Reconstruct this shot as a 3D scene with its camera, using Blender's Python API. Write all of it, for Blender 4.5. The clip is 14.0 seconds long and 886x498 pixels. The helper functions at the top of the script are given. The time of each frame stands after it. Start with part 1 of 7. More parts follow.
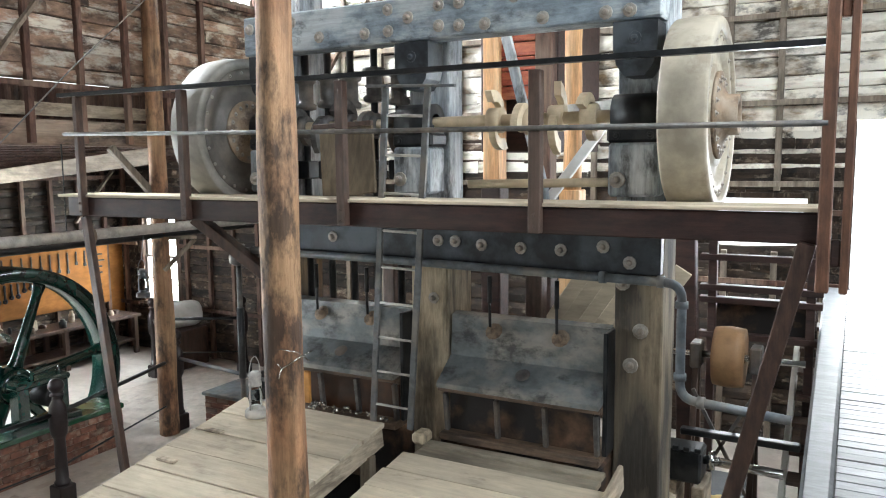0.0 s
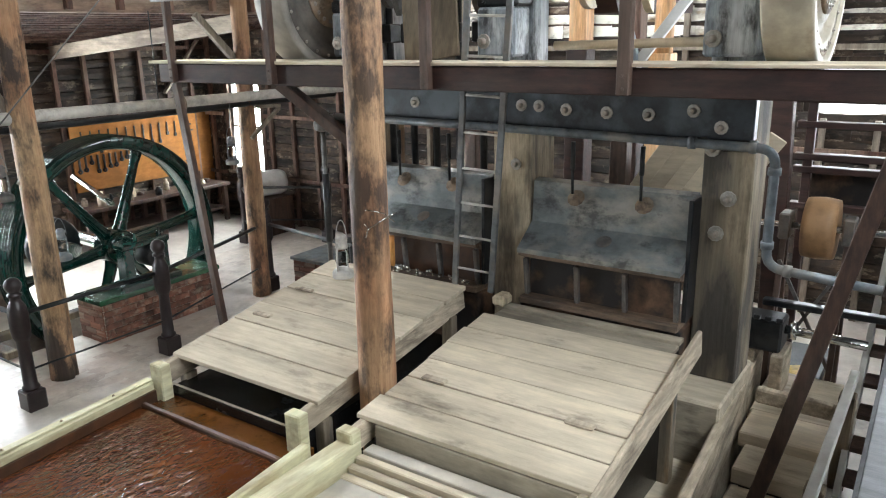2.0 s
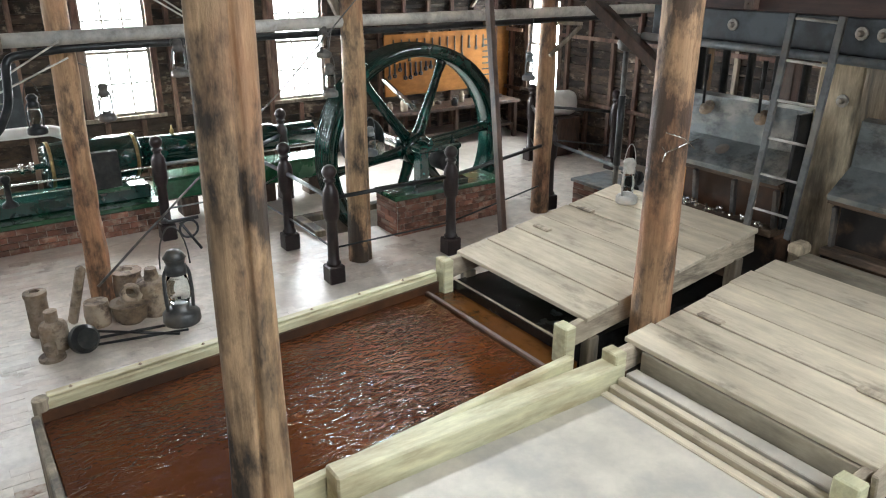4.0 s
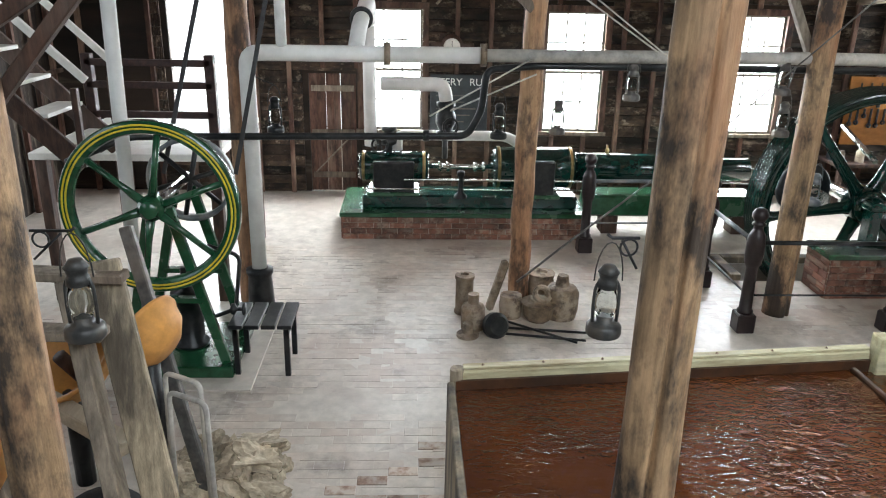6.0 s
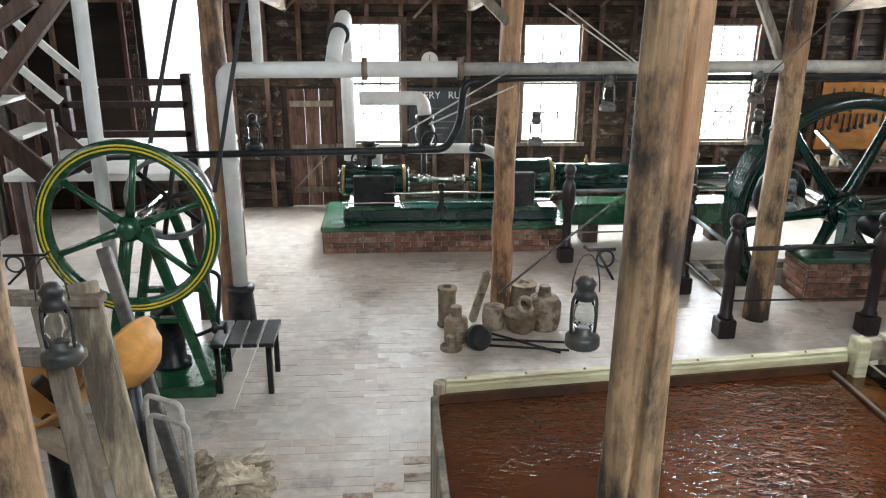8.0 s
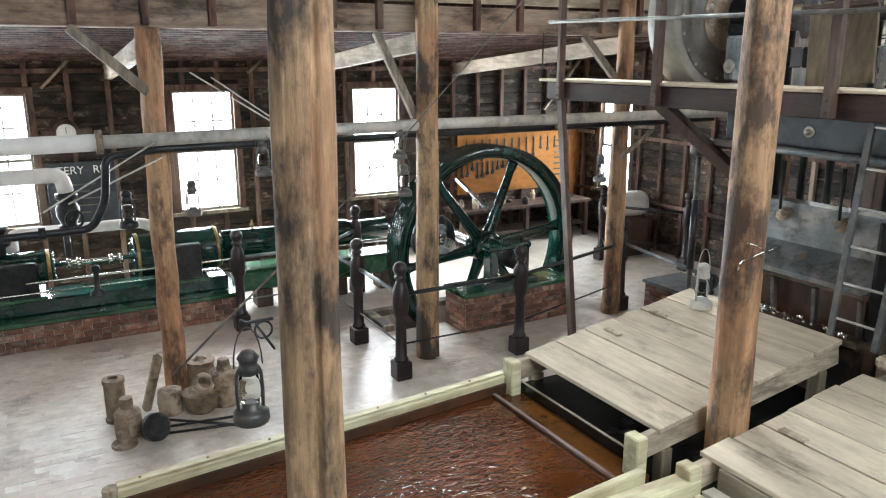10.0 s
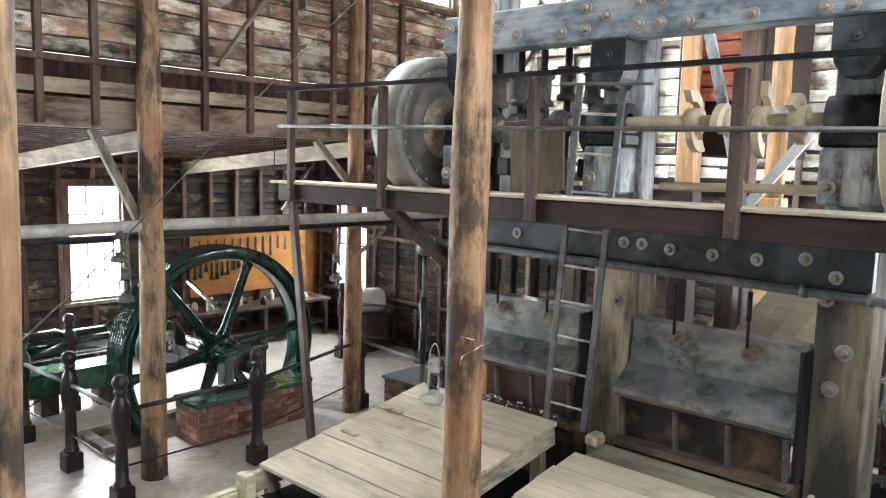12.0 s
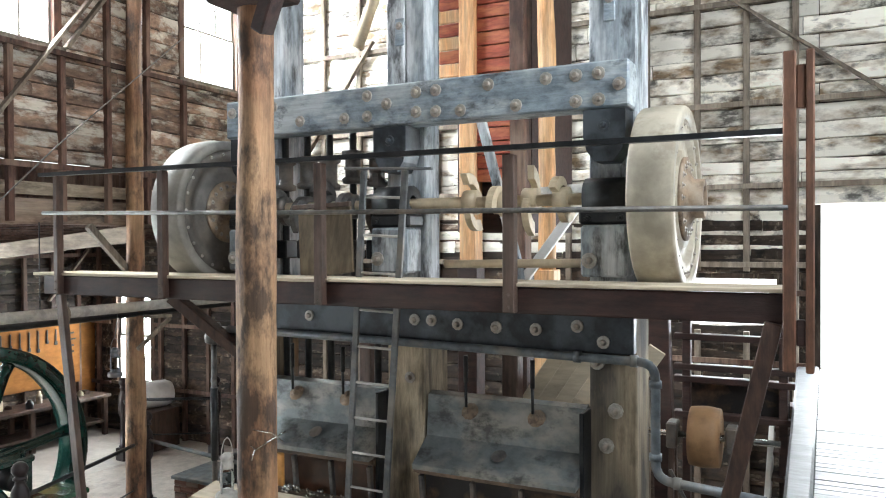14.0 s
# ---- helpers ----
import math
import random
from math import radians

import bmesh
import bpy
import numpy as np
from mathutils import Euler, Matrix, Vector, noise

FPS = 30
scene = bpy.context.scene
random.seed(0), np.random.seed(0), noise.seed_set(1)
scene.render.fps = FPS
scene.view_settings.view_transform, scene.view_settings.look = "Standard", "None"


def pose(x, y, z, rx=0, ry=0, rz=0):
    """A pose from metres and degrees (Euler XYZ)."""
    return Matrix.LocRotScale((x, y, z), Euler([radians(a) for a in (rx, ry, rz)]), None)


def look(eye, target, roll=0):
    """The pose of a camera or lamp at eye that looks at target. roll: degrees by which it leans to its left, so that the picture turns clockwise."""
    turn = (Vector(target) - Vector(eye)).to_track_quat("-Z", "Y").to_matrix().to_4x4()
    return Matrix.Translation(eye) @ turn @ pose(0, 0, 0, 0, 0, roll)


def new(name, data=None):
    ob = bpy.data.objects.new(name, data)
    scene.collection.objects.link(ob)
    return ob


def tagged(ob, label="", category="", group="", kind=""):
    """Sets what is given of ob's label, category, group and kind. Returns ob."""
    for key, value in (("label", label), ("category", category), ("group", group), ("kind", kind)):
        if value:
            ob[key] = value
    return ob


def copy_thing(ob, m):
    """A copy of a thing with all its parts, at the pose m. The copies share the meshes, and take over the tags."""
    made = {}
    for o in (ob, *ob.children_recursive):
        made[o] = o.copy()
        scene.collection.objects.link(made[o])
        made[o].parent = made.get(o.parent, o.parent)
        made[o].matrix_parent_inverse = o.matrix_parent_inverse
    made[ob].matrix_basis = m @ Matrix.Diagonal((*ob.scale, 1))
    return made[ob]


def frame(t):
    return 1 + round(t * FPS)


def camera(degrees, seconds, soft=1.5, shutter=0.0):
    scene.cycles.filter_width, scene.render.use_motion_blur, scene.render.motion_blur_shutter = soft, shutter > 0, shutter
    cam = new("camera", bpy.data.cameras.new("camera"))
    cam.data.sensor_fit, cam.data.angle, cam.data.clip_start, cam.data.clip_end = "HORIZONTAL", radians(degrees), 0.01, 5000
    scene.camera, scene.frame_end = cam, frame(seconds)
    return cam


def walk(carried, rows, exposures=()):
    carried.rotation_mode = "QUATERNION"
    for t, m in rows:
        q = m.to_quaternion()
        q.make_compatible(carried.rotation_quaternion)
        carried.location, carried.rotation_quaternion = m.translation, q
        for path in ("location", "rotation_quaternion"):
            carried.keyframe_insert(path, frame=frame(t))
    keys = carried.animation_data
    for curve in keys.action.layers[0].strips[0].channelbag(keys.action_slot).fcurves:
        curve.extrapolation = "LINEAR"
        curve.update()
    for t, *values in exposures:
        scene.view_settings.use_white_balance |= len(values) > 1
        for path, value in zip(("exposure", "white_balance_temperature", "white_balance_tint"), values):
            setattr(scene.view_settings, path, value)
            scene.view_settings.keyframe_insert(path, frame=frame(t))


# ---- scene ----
cam = camera(60.7, 14.0, soft=1.1)
METRES, EYE, TILT, LEAN, TURN = 0.76, 3.7, 0.0, 0.0, 28.5
ROWS = [
    (0.0, 0.0, 0.0, 0.0, -0.06, -6.59, 0.53),
    (0.5, -0.0077, -0.0057, -0.0269, 1.57, -9.12, 0.59),
    (1.0, -0.017, -0.0257, -0.0473, 3.15, -11.73, 0.68),
    (1.5, -0.0319, -0.0449, -0.0695, 4.44, -13.88, 0.87),
    (2.0, -0.0422, -0.0652, -0.0932, 5.82, -15.92, 1.08),
    (4.5, -0.2102, -0.2251, -0.1809, 37.02, -21.07, -0.37),
    (5.0, -0.2424, -0.2806, -0.1668, 47.53, -20.01, -0.9),
    (5.5, -0.2732, -0.2967, -0.1727, 54.23, -19.57, -1.1),
    (6.0, -0.2839, -0.3188, -0.1702, 59.22, -19.57, -1.2),
    (6.5, -0.2865, -0.3199, -0.1705, 62.18, -19.63, -1.2),
    (7.0, -0.2868, -0.3204, -0.1687, 63.56, -19.51, -0.96),
    (9.5, -0.1922, -0.2023, -0.1046, 38.25, -15.47, 0.46),
    (10.0, -0.1729, -0.1771, -0.0981, 32.75, -14.11, 0.04),
    (10.5, -0.149, -0.1539, -0.0907, 28.61, -12.86, -0.2),
    (11.0, -0.119, -0.1214, -0.0721, 23.51, -10.61, -0.57),
    (11.5, -0.0876, -0.105, -0.0636, 18.61, -8.45, -1.14),
    (12.0, -0.0623, -0.083, -0.057, 13.61, -6.52, -1.51),
    (12.5, -0.0433, -0.0926, -0.0287, 8.62, -4.68, -1.5),
    (13.0, -0.0151, -0.096, -0.0023, 3.37, -2.17, -1.2),
    (13.5, 0.0063, -0.09, 0.0092, 0.3, -0.78, -0.61),
    (14.0, 0.0158, -0.0997, 0.0155, -1.71, -0.65, 0.26),
]
EXPOSURES = [(0.0, 0.14), (2.0, 0.24), (4.5, 0.14), (7.0, 0.06), (9.5, 0.2), (11.0, 0.26), (12.0, 0.28), (13.0, 0.18), (14.0, 0.08)]
EAST_WATTS, SOUTH_WATTS = 460, 60

walk(cam, [(t, pose(0, 0, EYE, TILT, LEAN, TURN) @ pose(METRES * x, METRES * y, METRES * z, 90 + pitch, roll, yaw)) for t, x, y, z, yaw, pitch, roll in ROWS],
     exposures=EXPOSURES)

# ---- world and light ----
WX, UX, NY, SY, EX = -13.15, -8.45, 10.4, -6.2, 3.2   # wall planes
AISLE_Z, ROOF_Z, WALK_Z = 4.05, 9.4, 2.1
DECK_Y, DECK_Z = 4.8, 3.42

sky_world = bpy.data.worlds.new("sky")
scene.world = sky_world
sky_world.use_nodes = True
nt = sky_world.node_tree
sky = nt.nodes.new("ShaderNodeTexSky")
sky.sky_type, sky.sun_disc = "NISHITA", False
sky.sun_elevation, sky.sun_rotation = radians(67), radians(290)
nt.links.new(sky.outputs[0], nt.nodes["Background"].inputs[0])
nt.nodes["Background"].inputs[1].default_value = 0.15

sun = new("sun", bpy.data.lights.new("sun", "SUN"))
sun.data.energy, sun.data.angle, sun.data.color = 1.5, radians(10), (1, 0.96, 0.9)
sun.matrix_world = look((-8, 3, 20), (0, 0, 0))


def window_light(name, centre, towards, w, h, watts, colour=(0.93, 0.97, 1.0)):
    lamp = new(name, bpy.data.lights.new(name, "AREA"))
    lamp.data.shape, lamp.data.size, lamp.data.size_y = "RECTANGLE", w, h
    lamp.data.energy, lamp.data.color = watts, colour
    lamp.matrix_world = look(centre, Vector(centre) + Vector(towards))
    return lamp


# ---- materials ----
def mat(name, col, rough=0.7, metal=0.0, var=0.25, scale=6.0, grain=None, bump=0.2, col2=None, mix2=0.5, scale2=1.5, islands=0.0, objs=0.0,
        streak=(1, 1, 1), coat=0.0, detail=8.0, edge=0.55, col3=None, mix3=0.8, scale3=3.0, edge3=0.6, fibre=0.22):
    """A worn surface: a base colour with fine grain and larger patches of a second colour."""
    m = bpy.data.materials.new(name)
    m.use_nodes = True
    n, l = m.node_tree.nodes, m.node_tree.links
    b = n["Principled BSDF"]
    tc = n.new("ShaderNodeTexCoord")
    mp = n.new("ShaderNodeMapping")
    mp.inputs["Scale"].default_value = streak
    l.new(tc.outputs["Object"], mp.inputs[0])
    vec = mp.outputs[0]
    if objs:
        oi = n.new("ShaderNodeObjectInfo")
        ad = n.new("ShaderNodeVectorMath")
        ad.operation = "MULTIPLY_ADD"
        cx = n.new("ShaderNodeCombineXYZ")
        for i in range(3):
            l.new(oi.outputs["Random"], cx.inputs[i])
        l.new(cx.outputs[0], ad.inputs[0])
        ad.inputs[1].default_value = (37, 53, 71)
        l.new(vec, ad.inputs[2])
        vec = ad.outputs[0]
    fine = n.new("ShaderNodeTexNoise")
    fine.inputs["Scale"].default_value, fine.inputs["Detail"].default_value, fine.inputs["Roughness"].default_value = scale, detail, 0.65
    l.new(vec, fine.inputs["Vector"])
    big = n.new("ShaderNodeTexNoise")
    big.inputs["Scale"].default_value, big.inputs["Detail"].default_value, big.inputs["Roughness"].default_value = scale2, 5.0, 0.6
    l.new(vec, big.inputs["Vector"])
    ramp = n.new("ShaderNodeValToRGB")
    ramp.color_ramp.elements[0].position, ramp.color_ramp.elements[1].position = 0.36, 0.64
    dark = tuple(c * (1 - var) for c in col)
    light = tuple(min(1, c * (1 + var)) for c in col)
    ramp.color_ramp.elements[0].color, ramp.color_ramp.elements[1].color = (*dark, 1), (*light, 1)
    l.new(fine.outputs["Fac"], ramp.inputs[0])
    out = ramp.outputs[0]
    if col2:
        r2 = n.new("ShaderNodeValToRGB")
        r2.color_ramp.elements[0].position, r2.color_ramp.elements[1].position = edge - 0.08, edge + 0.08
        r2.color_ramp.elements[0].color, r2.color_ramp.elements[1].color = (0, 0, 0, 1), (mix2, mix2, mix2, 1)
        l.new(big.outputs["Fac"], r2.inputs[0])
        mx = n.new("ShaderNodeMix")
        mx.data_type = "RGBA"
        l.new(r2.outputs[0], mx.inputs[0])
        l.new(out, mx.inputs[6])
        mx.inputs[7].default_value = (*col2, 1)
        out = mx.outputs[2]
    if col3:
        n3 = n.new("ShaderNodeTexNoise")
        n3.inputs["Scale"].default_value, n3.inputs["Detail"].default_value, n3.inputs["Roughness"].default_value = scale3, 6.0, 0.7
        l.new(vec, n3.inputs["Vector"])
        r3 = n.new("ShaderNodeValToRGB")
        r3.color_ramp.elements[0].position, r3.color_ramp.elements[1].position = edge3 - 0.06, edge3 + 0.06
        r3.color_ramp.elements[0].color, r3.color_ramp.elements[1].color = (0, 0, 0, 1), (mix3, mix3, mix3, 1)
        l.new(n3.outputs["Fac"], r3.inputs[0])
        m3 = n.new("ShaderNodeMix")
        m3.data_type = "RGBA"
        l.new(r3.outputs[0], m3.inputs[0])
        l.new(out, m3.inputs[6])
        m3.inputs[7].default_value = (*col3, 1)
        out = m3.outputs[2]
    for amount, src in ((islands, "geo"), (objs, "obj")):
        if amount:
            nd = n.new("ShaderNodeNewGeometry" if src == "geo" else "ShaderNodeObjectInfo")
            hs = n.new("ShaderNodeHueSaturation")
            mr = n.new("ShaderNodeMapRange")
            mr.inputs[3].default_value, mr.inputs[4].default_value = 1 - amount, 1 + amount
            l.new(nd.outputs["Random Per Island" if src == "geo" else "Random"], mr.inputs[0])
            l.new(mr.outputs[0], hs.inputs["Value"])
            l.new(out, hs.inputs["Color"])
            out = hs.outputs[0]
    relief = fine.outputs["Fac"]
    if grain:
        gm, gn_, gr = n.new("ShaderNodeMapping"), n.new("ShaderNodeTexNoise"), n.new("ShaderNodeMapRange")
        gm.inputs["Scale"].default_value = grain
        l.new(tc.outputs["Object"], gm.inputs[0])
        l.new(gm.outputs[0], gn_.inputs["Vector"])
        gn_.inputs["Scale"].default_value, gn_.inputs["Detail"].default_value, gn_.inputs["Roughness"].default_value = 1.0, 5.0, 0.7
        gr.inputs[1].default_value, gr.inputs[2].default_value, gr.inputs[3].default_value, gr.inputs[4].default_value = 0.3, 0.68, 1 - 1.4 * fibre, 1 + fibre
        l.new(gn_.outputs["Fac"], gr.inputs[0])
        gh = n.new("ShaderNodeHueSaturation")
        l.new(gr.outputs[0], gh.inputs["Value"])
        l.new(out, gh.inputs["Color"])
        out = gh.outputs[0]
        ga = n.new("ShaderNodeMath")
        ga.operation = "MULTIPLY_ADD"
        ga.inputs[1].default_value = 0.8
        l.new(gn_.outputs["Fac"], ga.inputs[0])
        l.new(fine.outputs["Fac"], ga.inputs[2])
        relief = ga.outputs[0]
    l.new(out, b.inputs["Base Color"])
    b.inputs["Metallic"].default_value = metal
    rr = n.new("ShaderNodeMapRange")
    rr.inputs[3].default_value, rr.inputs[4].default_value = max(0.03, rough - 0.12), min(1, rough + 0.12)
    l.new(big.outputs["Fac"], rr.inputs[0])
    l.new(rr.outputs[0], b.inputs["Roughness"])
    b.inputs["Coat Weight"].default_value = coat
    if bump:
        bp = n.new("ShaderNodeBump")
        bp.inputs["Strength"].default_value, bp.inputs["Distance"].default_value = bump, 0.02
        l.new(relief, bp.inputs["Height"])
        l.new(bp.outputs[0], b.inputs["Normal"])
    return m


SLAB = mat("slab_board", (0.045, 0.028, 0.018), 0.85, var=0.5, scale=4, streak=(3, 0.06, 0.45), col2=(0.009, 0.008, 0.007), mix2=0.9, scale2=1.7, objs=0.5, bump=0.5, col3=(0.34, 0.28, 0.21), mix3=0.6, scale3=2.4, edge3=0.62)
# white patches hold limewash plus the bright highlights on the slabs
SLAB_PALE = mat("limewash_highlight_slab_board", (0.21, 0.145, 0.085), 0.85, var=0.5, scale=4, streak=(3, 0.06, 0.45), col2=(0.88, 0.84, 0.74), mix2=0.97, scale2=1.6, objs=0.25, bump=0.4, edge=0.445, col3=(0.022, 0.018, 0.015), mix3=0.9, scale3=1.5, edge3=0.595)
STUD = mat("red_brown_stud", (0.088, 0.042, 0.029), 0.8, var=0.45, scale=6, streak=(2, 2, 0.7), col2=(0.27, 0.19, 0.14), mix2=0.6, scale2=1.1, objs=0.35, bump=0.3, col3=(0.012, 0.009, 0.008), mix3=0.8, scale3=1.6, grain=(26, 26, 1.3))
STUD_GREY = mat("grey_stud", (0.235, 0.195, 0.15), 0.85, var=0.3, scale=6, streak=(2, 2, 0.7), col2=(0.10, 0.065, 0.045), mix2=0.65, scale2=1.1, objs=0.25, bump=0.3, col3=(0.04, 0.03, 0.024), mix3=0.55, scale3=1.8, grain=(26, 26, 1.3))
PLATE_Y = mat("grey_brown_plate_timber", (0.19, 0.125, 0.09), 0.85, var=0.35, scale=5, streak=(2, 0.7, 2), col2=(0.36, 0.30, 0.235), mix2=0.7, scale2=1.0, bump=0.3, col3=(0.02, 0.015, 0.012), mix3=0.8, scale3=1.3, edge3=0.57, grain=(22, 1.0, 22))
TIE_X = mat("pale_worn_tie_timber", (0.25, 0.205, 0.155), 0.85, var=0.3, scale=5, streak=(0.7, 2, 2), col2=(0.08, 0.055, 0.04), mix2=0.7, scale2=1.0, objs=0.2, bump=0.3, grain=(1.0, 22, 22))
LOG = mat("red_brown_round_log", (0.27, 0.135, 0.07), 0.7, var=0.35, scale=7, streak=(1.5, 1.5, 0.7), col2=(0.43, 0.27, 0.15), mix2=0.7, scale2=1.0, objs=0.15, bump=0.5, edge=0.51, col3=(0.03, 0.019, 0.015), mix3=0.85, scale3=2.2, edge3=0.55, grain=(18, 18, 1.1), fibre=0.3)
GREYWOOD = mat("weathered_plank", (0.575, 0.495, 0.37), 0.85, var=0.1, scale=5, streak=(0.7, 2.0, 2.0), col2=(0.36, 0.30, 0.225), mix2=0.6, scale2=0.8, objs=0.14, bump=0.22, col3=(0.11, 0.085, 0.065), mix3=0.6, scale3=1.6, edge3=0.63, grain=(0.9, 14, 14), fibre=0.12)
GREYWOOD_Y = mat("weathered_plank_long", (0.48, 0.40, 0.295), 0.85, var=0.25, scale=6, streak=(3, 0.7, 3), col2=(0.26, 0.21, 0.16), mix2=0.65, scale2=1.0, objs=0.18, bump=0.25, col3=(0.08, 0.06, 0.045), mix3=0.65, scale3=1.6, edge3=0.58, grain=(16, 1.0, 16), fibre=0.15)
DARKWOOD = mat("dark_red_timber", (0.032, 0.012, 0.009), 0.65, var=0.5, scale=7, streak=(0.7, 2, 2), col2=(0.05, 0.032, 0.025), mix2=0.5, scale2=1.8, bump=0.25, grain=(1.3, 22, 22))
BROWNPOST = mat("brown_timber", (0.052, 0.026, 0.017), 0.6, var=0.5, scale=7, streak=(2, 2, 0.7), col2=(0.14, 0.10, 0.078), mix2=0.5, scale2=1.8, bump=0.3, grain=(26, 26, 1.3))
GREYIRON = mat("grey_painted_iron", (0.095, 0.092, 0.088), 0.5, 0.3, var=0.4, scale=12, col2=(0.22, 0.17, 0.13), mix2=0.5, scale2=2.8, bump=0.15)
BLUETIMBER = mat("blue_grey_painted_timber", (0.20, 0.245, 0.28), 0.5, var=0.35, scale=8, streak=(0.8, 1.4, 1.4), col2=(0.50, 0.54, 0.55), mix2=0.85, scale2=2.6, bump=0.35, edge=0.54, col3=(0.025, 0.027, 0.03), mix3=0.85, scale3=3.4, edge3=0.59, grain=(1.3, 20, 20))
BLUECOL = mat("blue_grey_painted_column", (0.25, 0.285, 0.31), 0.55, var=0.35, scale=8, streak=(2, 2, 0.7), col2=(0.68, 0.70, 0.71), mix2=0.8, scale2=1.9, bump=0.3, edge=0.54, col3=(0.03, 0.029, 0.03), mix3=0.88, scale3=2.2, edge3=0.57, grain=(26, 26, 1.3))
OLDCOL = mat("stained_timber_column", (0.30, 0.24, 0.165), 0.8, var=0.35, scale=6, streak=(2.5, 2.5, 0.7), col2=(0.05, 0.046, 0.042), mix2=0.9, scale2=1.5, bump=0.35, edge=0.49, col3=(0.40, 0.22, 0.09), mix3=0.5, scale3=1.4, edge3=0.62, grain=(26, 26, 1.3))
BOXSTEEL = mat("dull_blue_grey_steel", (0.135, 0.15, 0.152), 0.4, 0.2, var=0.3, scale=5, streak=(1, 1, 1.5), col2=(0.34, 0.31, 0.265), mix2=0.7, scale2=2.2, bump=0.08, col3=(0.03, 0.03, 0.03), mix3=0.8, scale3=2.8, edge3=0.58)
RUSTWOOD = mat("rust_stained_dark_timber", (0.13, 0.085, 0.055), 0.7, var=0.35, scale=8, streak=(0.8, 2, 2), col2=(0.03, 0.024, 0.02), mix2=0.75, scale2=2.2, bump=0.3, grain=(1.2, 22, 22))
# darker version of GREYWOOD: shading near the mortar box put into the colour
DULLWOOD = mat("dull_shade_toned_plank", (0.33, 0.285, 0.215), 0.8, var=0.2, scale=5, streak=(0.7, 2, 2), col2=(0.15, 0.125, 0.095), mix2=0.75, scale2=1.3, bump=0.25, grain=(0.9, 16, 16), fibre=0.15)
# tan stain; near-black blotches paint in the screen's dark holes
PANEL = mat("stained_black_blotched_panel", (0.11, 0.06, 0.034), 0.6, 0.1, var=0.5, scale=6, col2=(0.008, 0.007, 0.007), mix2=0.97, scale2=2.4, bump=0.15, edge=0.47)
BOLT = mat("worn_bolt_head", (0.42, 0.40, 0.36), 0.5, 0.6, var=0.25, scale=30, col2=(0.25, 0.18, 0.13), mix2=0.5, scale2=9, bump=0.1)
BULL = mat("grey_tan_painted_wheel", (0.39, 0.345, 0.265), 0.6, 0.05, var=0.2, scale=5, col2=(0.50, 0.455, 0.37), mix2=0.6, scale2=1.4, bump=0.08, col3=(0.17, 0.13, 0.09), mix3=0.55, scale3=2.4, edge3=0.58)
CAMMETAL = mat("tan_painted_cam", (0.58, 0.48, 0.33), 0.5, 0.1, var=0.15, scale=9, col2=(0.40, 0.31, 0.21), mix2=0.5, scale2=3, bump=0.08)
BLACKIRON = mat("black_iron", (0.012, 0.014, 0.016), 0.4, 0.4, var=0.4, scale=14, col2=(0.05, 0.05, 0.05), mix2=0.6, scale2=4, bump=0.12)
GREEN = mat("dark_green_enamel", (0.0015, 0.022, 0.017), 0.13, 0.0, var=0.3, scale=8, col2=(0.005, 0.05, 0.038), mix2=0.5, scale2=2, bump=0.02, coat=0.25)
GREEN2 = mat("bottle_green_enamel", (0.01, 0.06, 0.025), 0.25, 0.0, var=0.25, scale=8, col2=(0.02, 0.10, 0.05), mix2=0.5, scale2=2, bump=0.03, coat=0.4)
YELLOW = mat("yellow_line_paint", (0.62, 0.50, 0.03), 0.35, var=0.12, scale=12, bump=0.03)
STEEL = mat("polished_steel", (0.62, 0.62, 0.60), 0.22, 1.0, var=0.12, scale=20, bump=0.02)
BRASS = mat("brass", (0.32, 0.235, 0.11), 0.38, 1.0, var=0.3, scale=20, bump=0.02)
MAROON = mat("maroon_black_bollard", (0.012, 0.006, 0.007), 0.42, 0.1, var=0.4, scale=12, col2=(0.025, 0.013, 0.013), mix2=0.5, scale2=3, bump=0.05, coat=0.1)
BRICK = mat("brick", (0.20, 0.088, 0.058), 0.85, var=0.3, scale=3, streak=(0.05, 0.5, 0.2), col2=(0.06, 0.036, 0.03), mix2=0.75, scale2=2, objs=0.4, col3=(0.36, 0.30, 0.24), mix3=0.55, scale3=2.6, edge3=0.56, bump=0.2)
PAVER = mat("dusty_floor_brick", (0.54, 0.485, 0.425), 0.42, var=0.16, scale=6, col2=(0.43, 0.33, 0.275), mix2=0.6, scale2=0.8, objs=0.04, islands=0.05, bump=0.15, col3=(0.17, 0.14, 0.12), mix3=0.7, scale3=0.9, edge3=0.6)
FLOOR = mat("dusty_brick_floor", (0.54, 0.495, 0.44), 0.42, var=0.15, scale=5, col2=(0.41, 0.335, 0.285), mix2=0.6, scale2=0.7, bump=0.1, col3=(0.19, 0.16, 0.14), mix3=0.6, scale3=0.9, edge3=0.62)
MORTAR = mat("mortar", (0.40, 0.36, 0.31), 0.9, var=0.2, scale=20, bump=0.3)
PIPE_WHITE = mat("white_lagged_pipe", (0.72, 0.72, 0.70), 0.6, var=0.08, scale=5, col2=(0.58, 0.57, 0.54), mix2=0.5, scale2=2, bump=0.08)
PIPE_GREY = mat("dusty_grey_pipe", (0.40, 0.385, 0.355), 0.55, 0.1, var=0.3, scale=9, col2=(0.58, 0.54, 0.47), mix2=0.6, scale2=2, bump=0.1)
PIPE_BLUE = mat("blue_grey_pipe", (0.13, 0.15, 0.165), 0.5, 0.3, var=0.3, scale=10, col2=(0.30, 0.27, 0.23), mix2=0.6, scale2=3, bump=0.1)
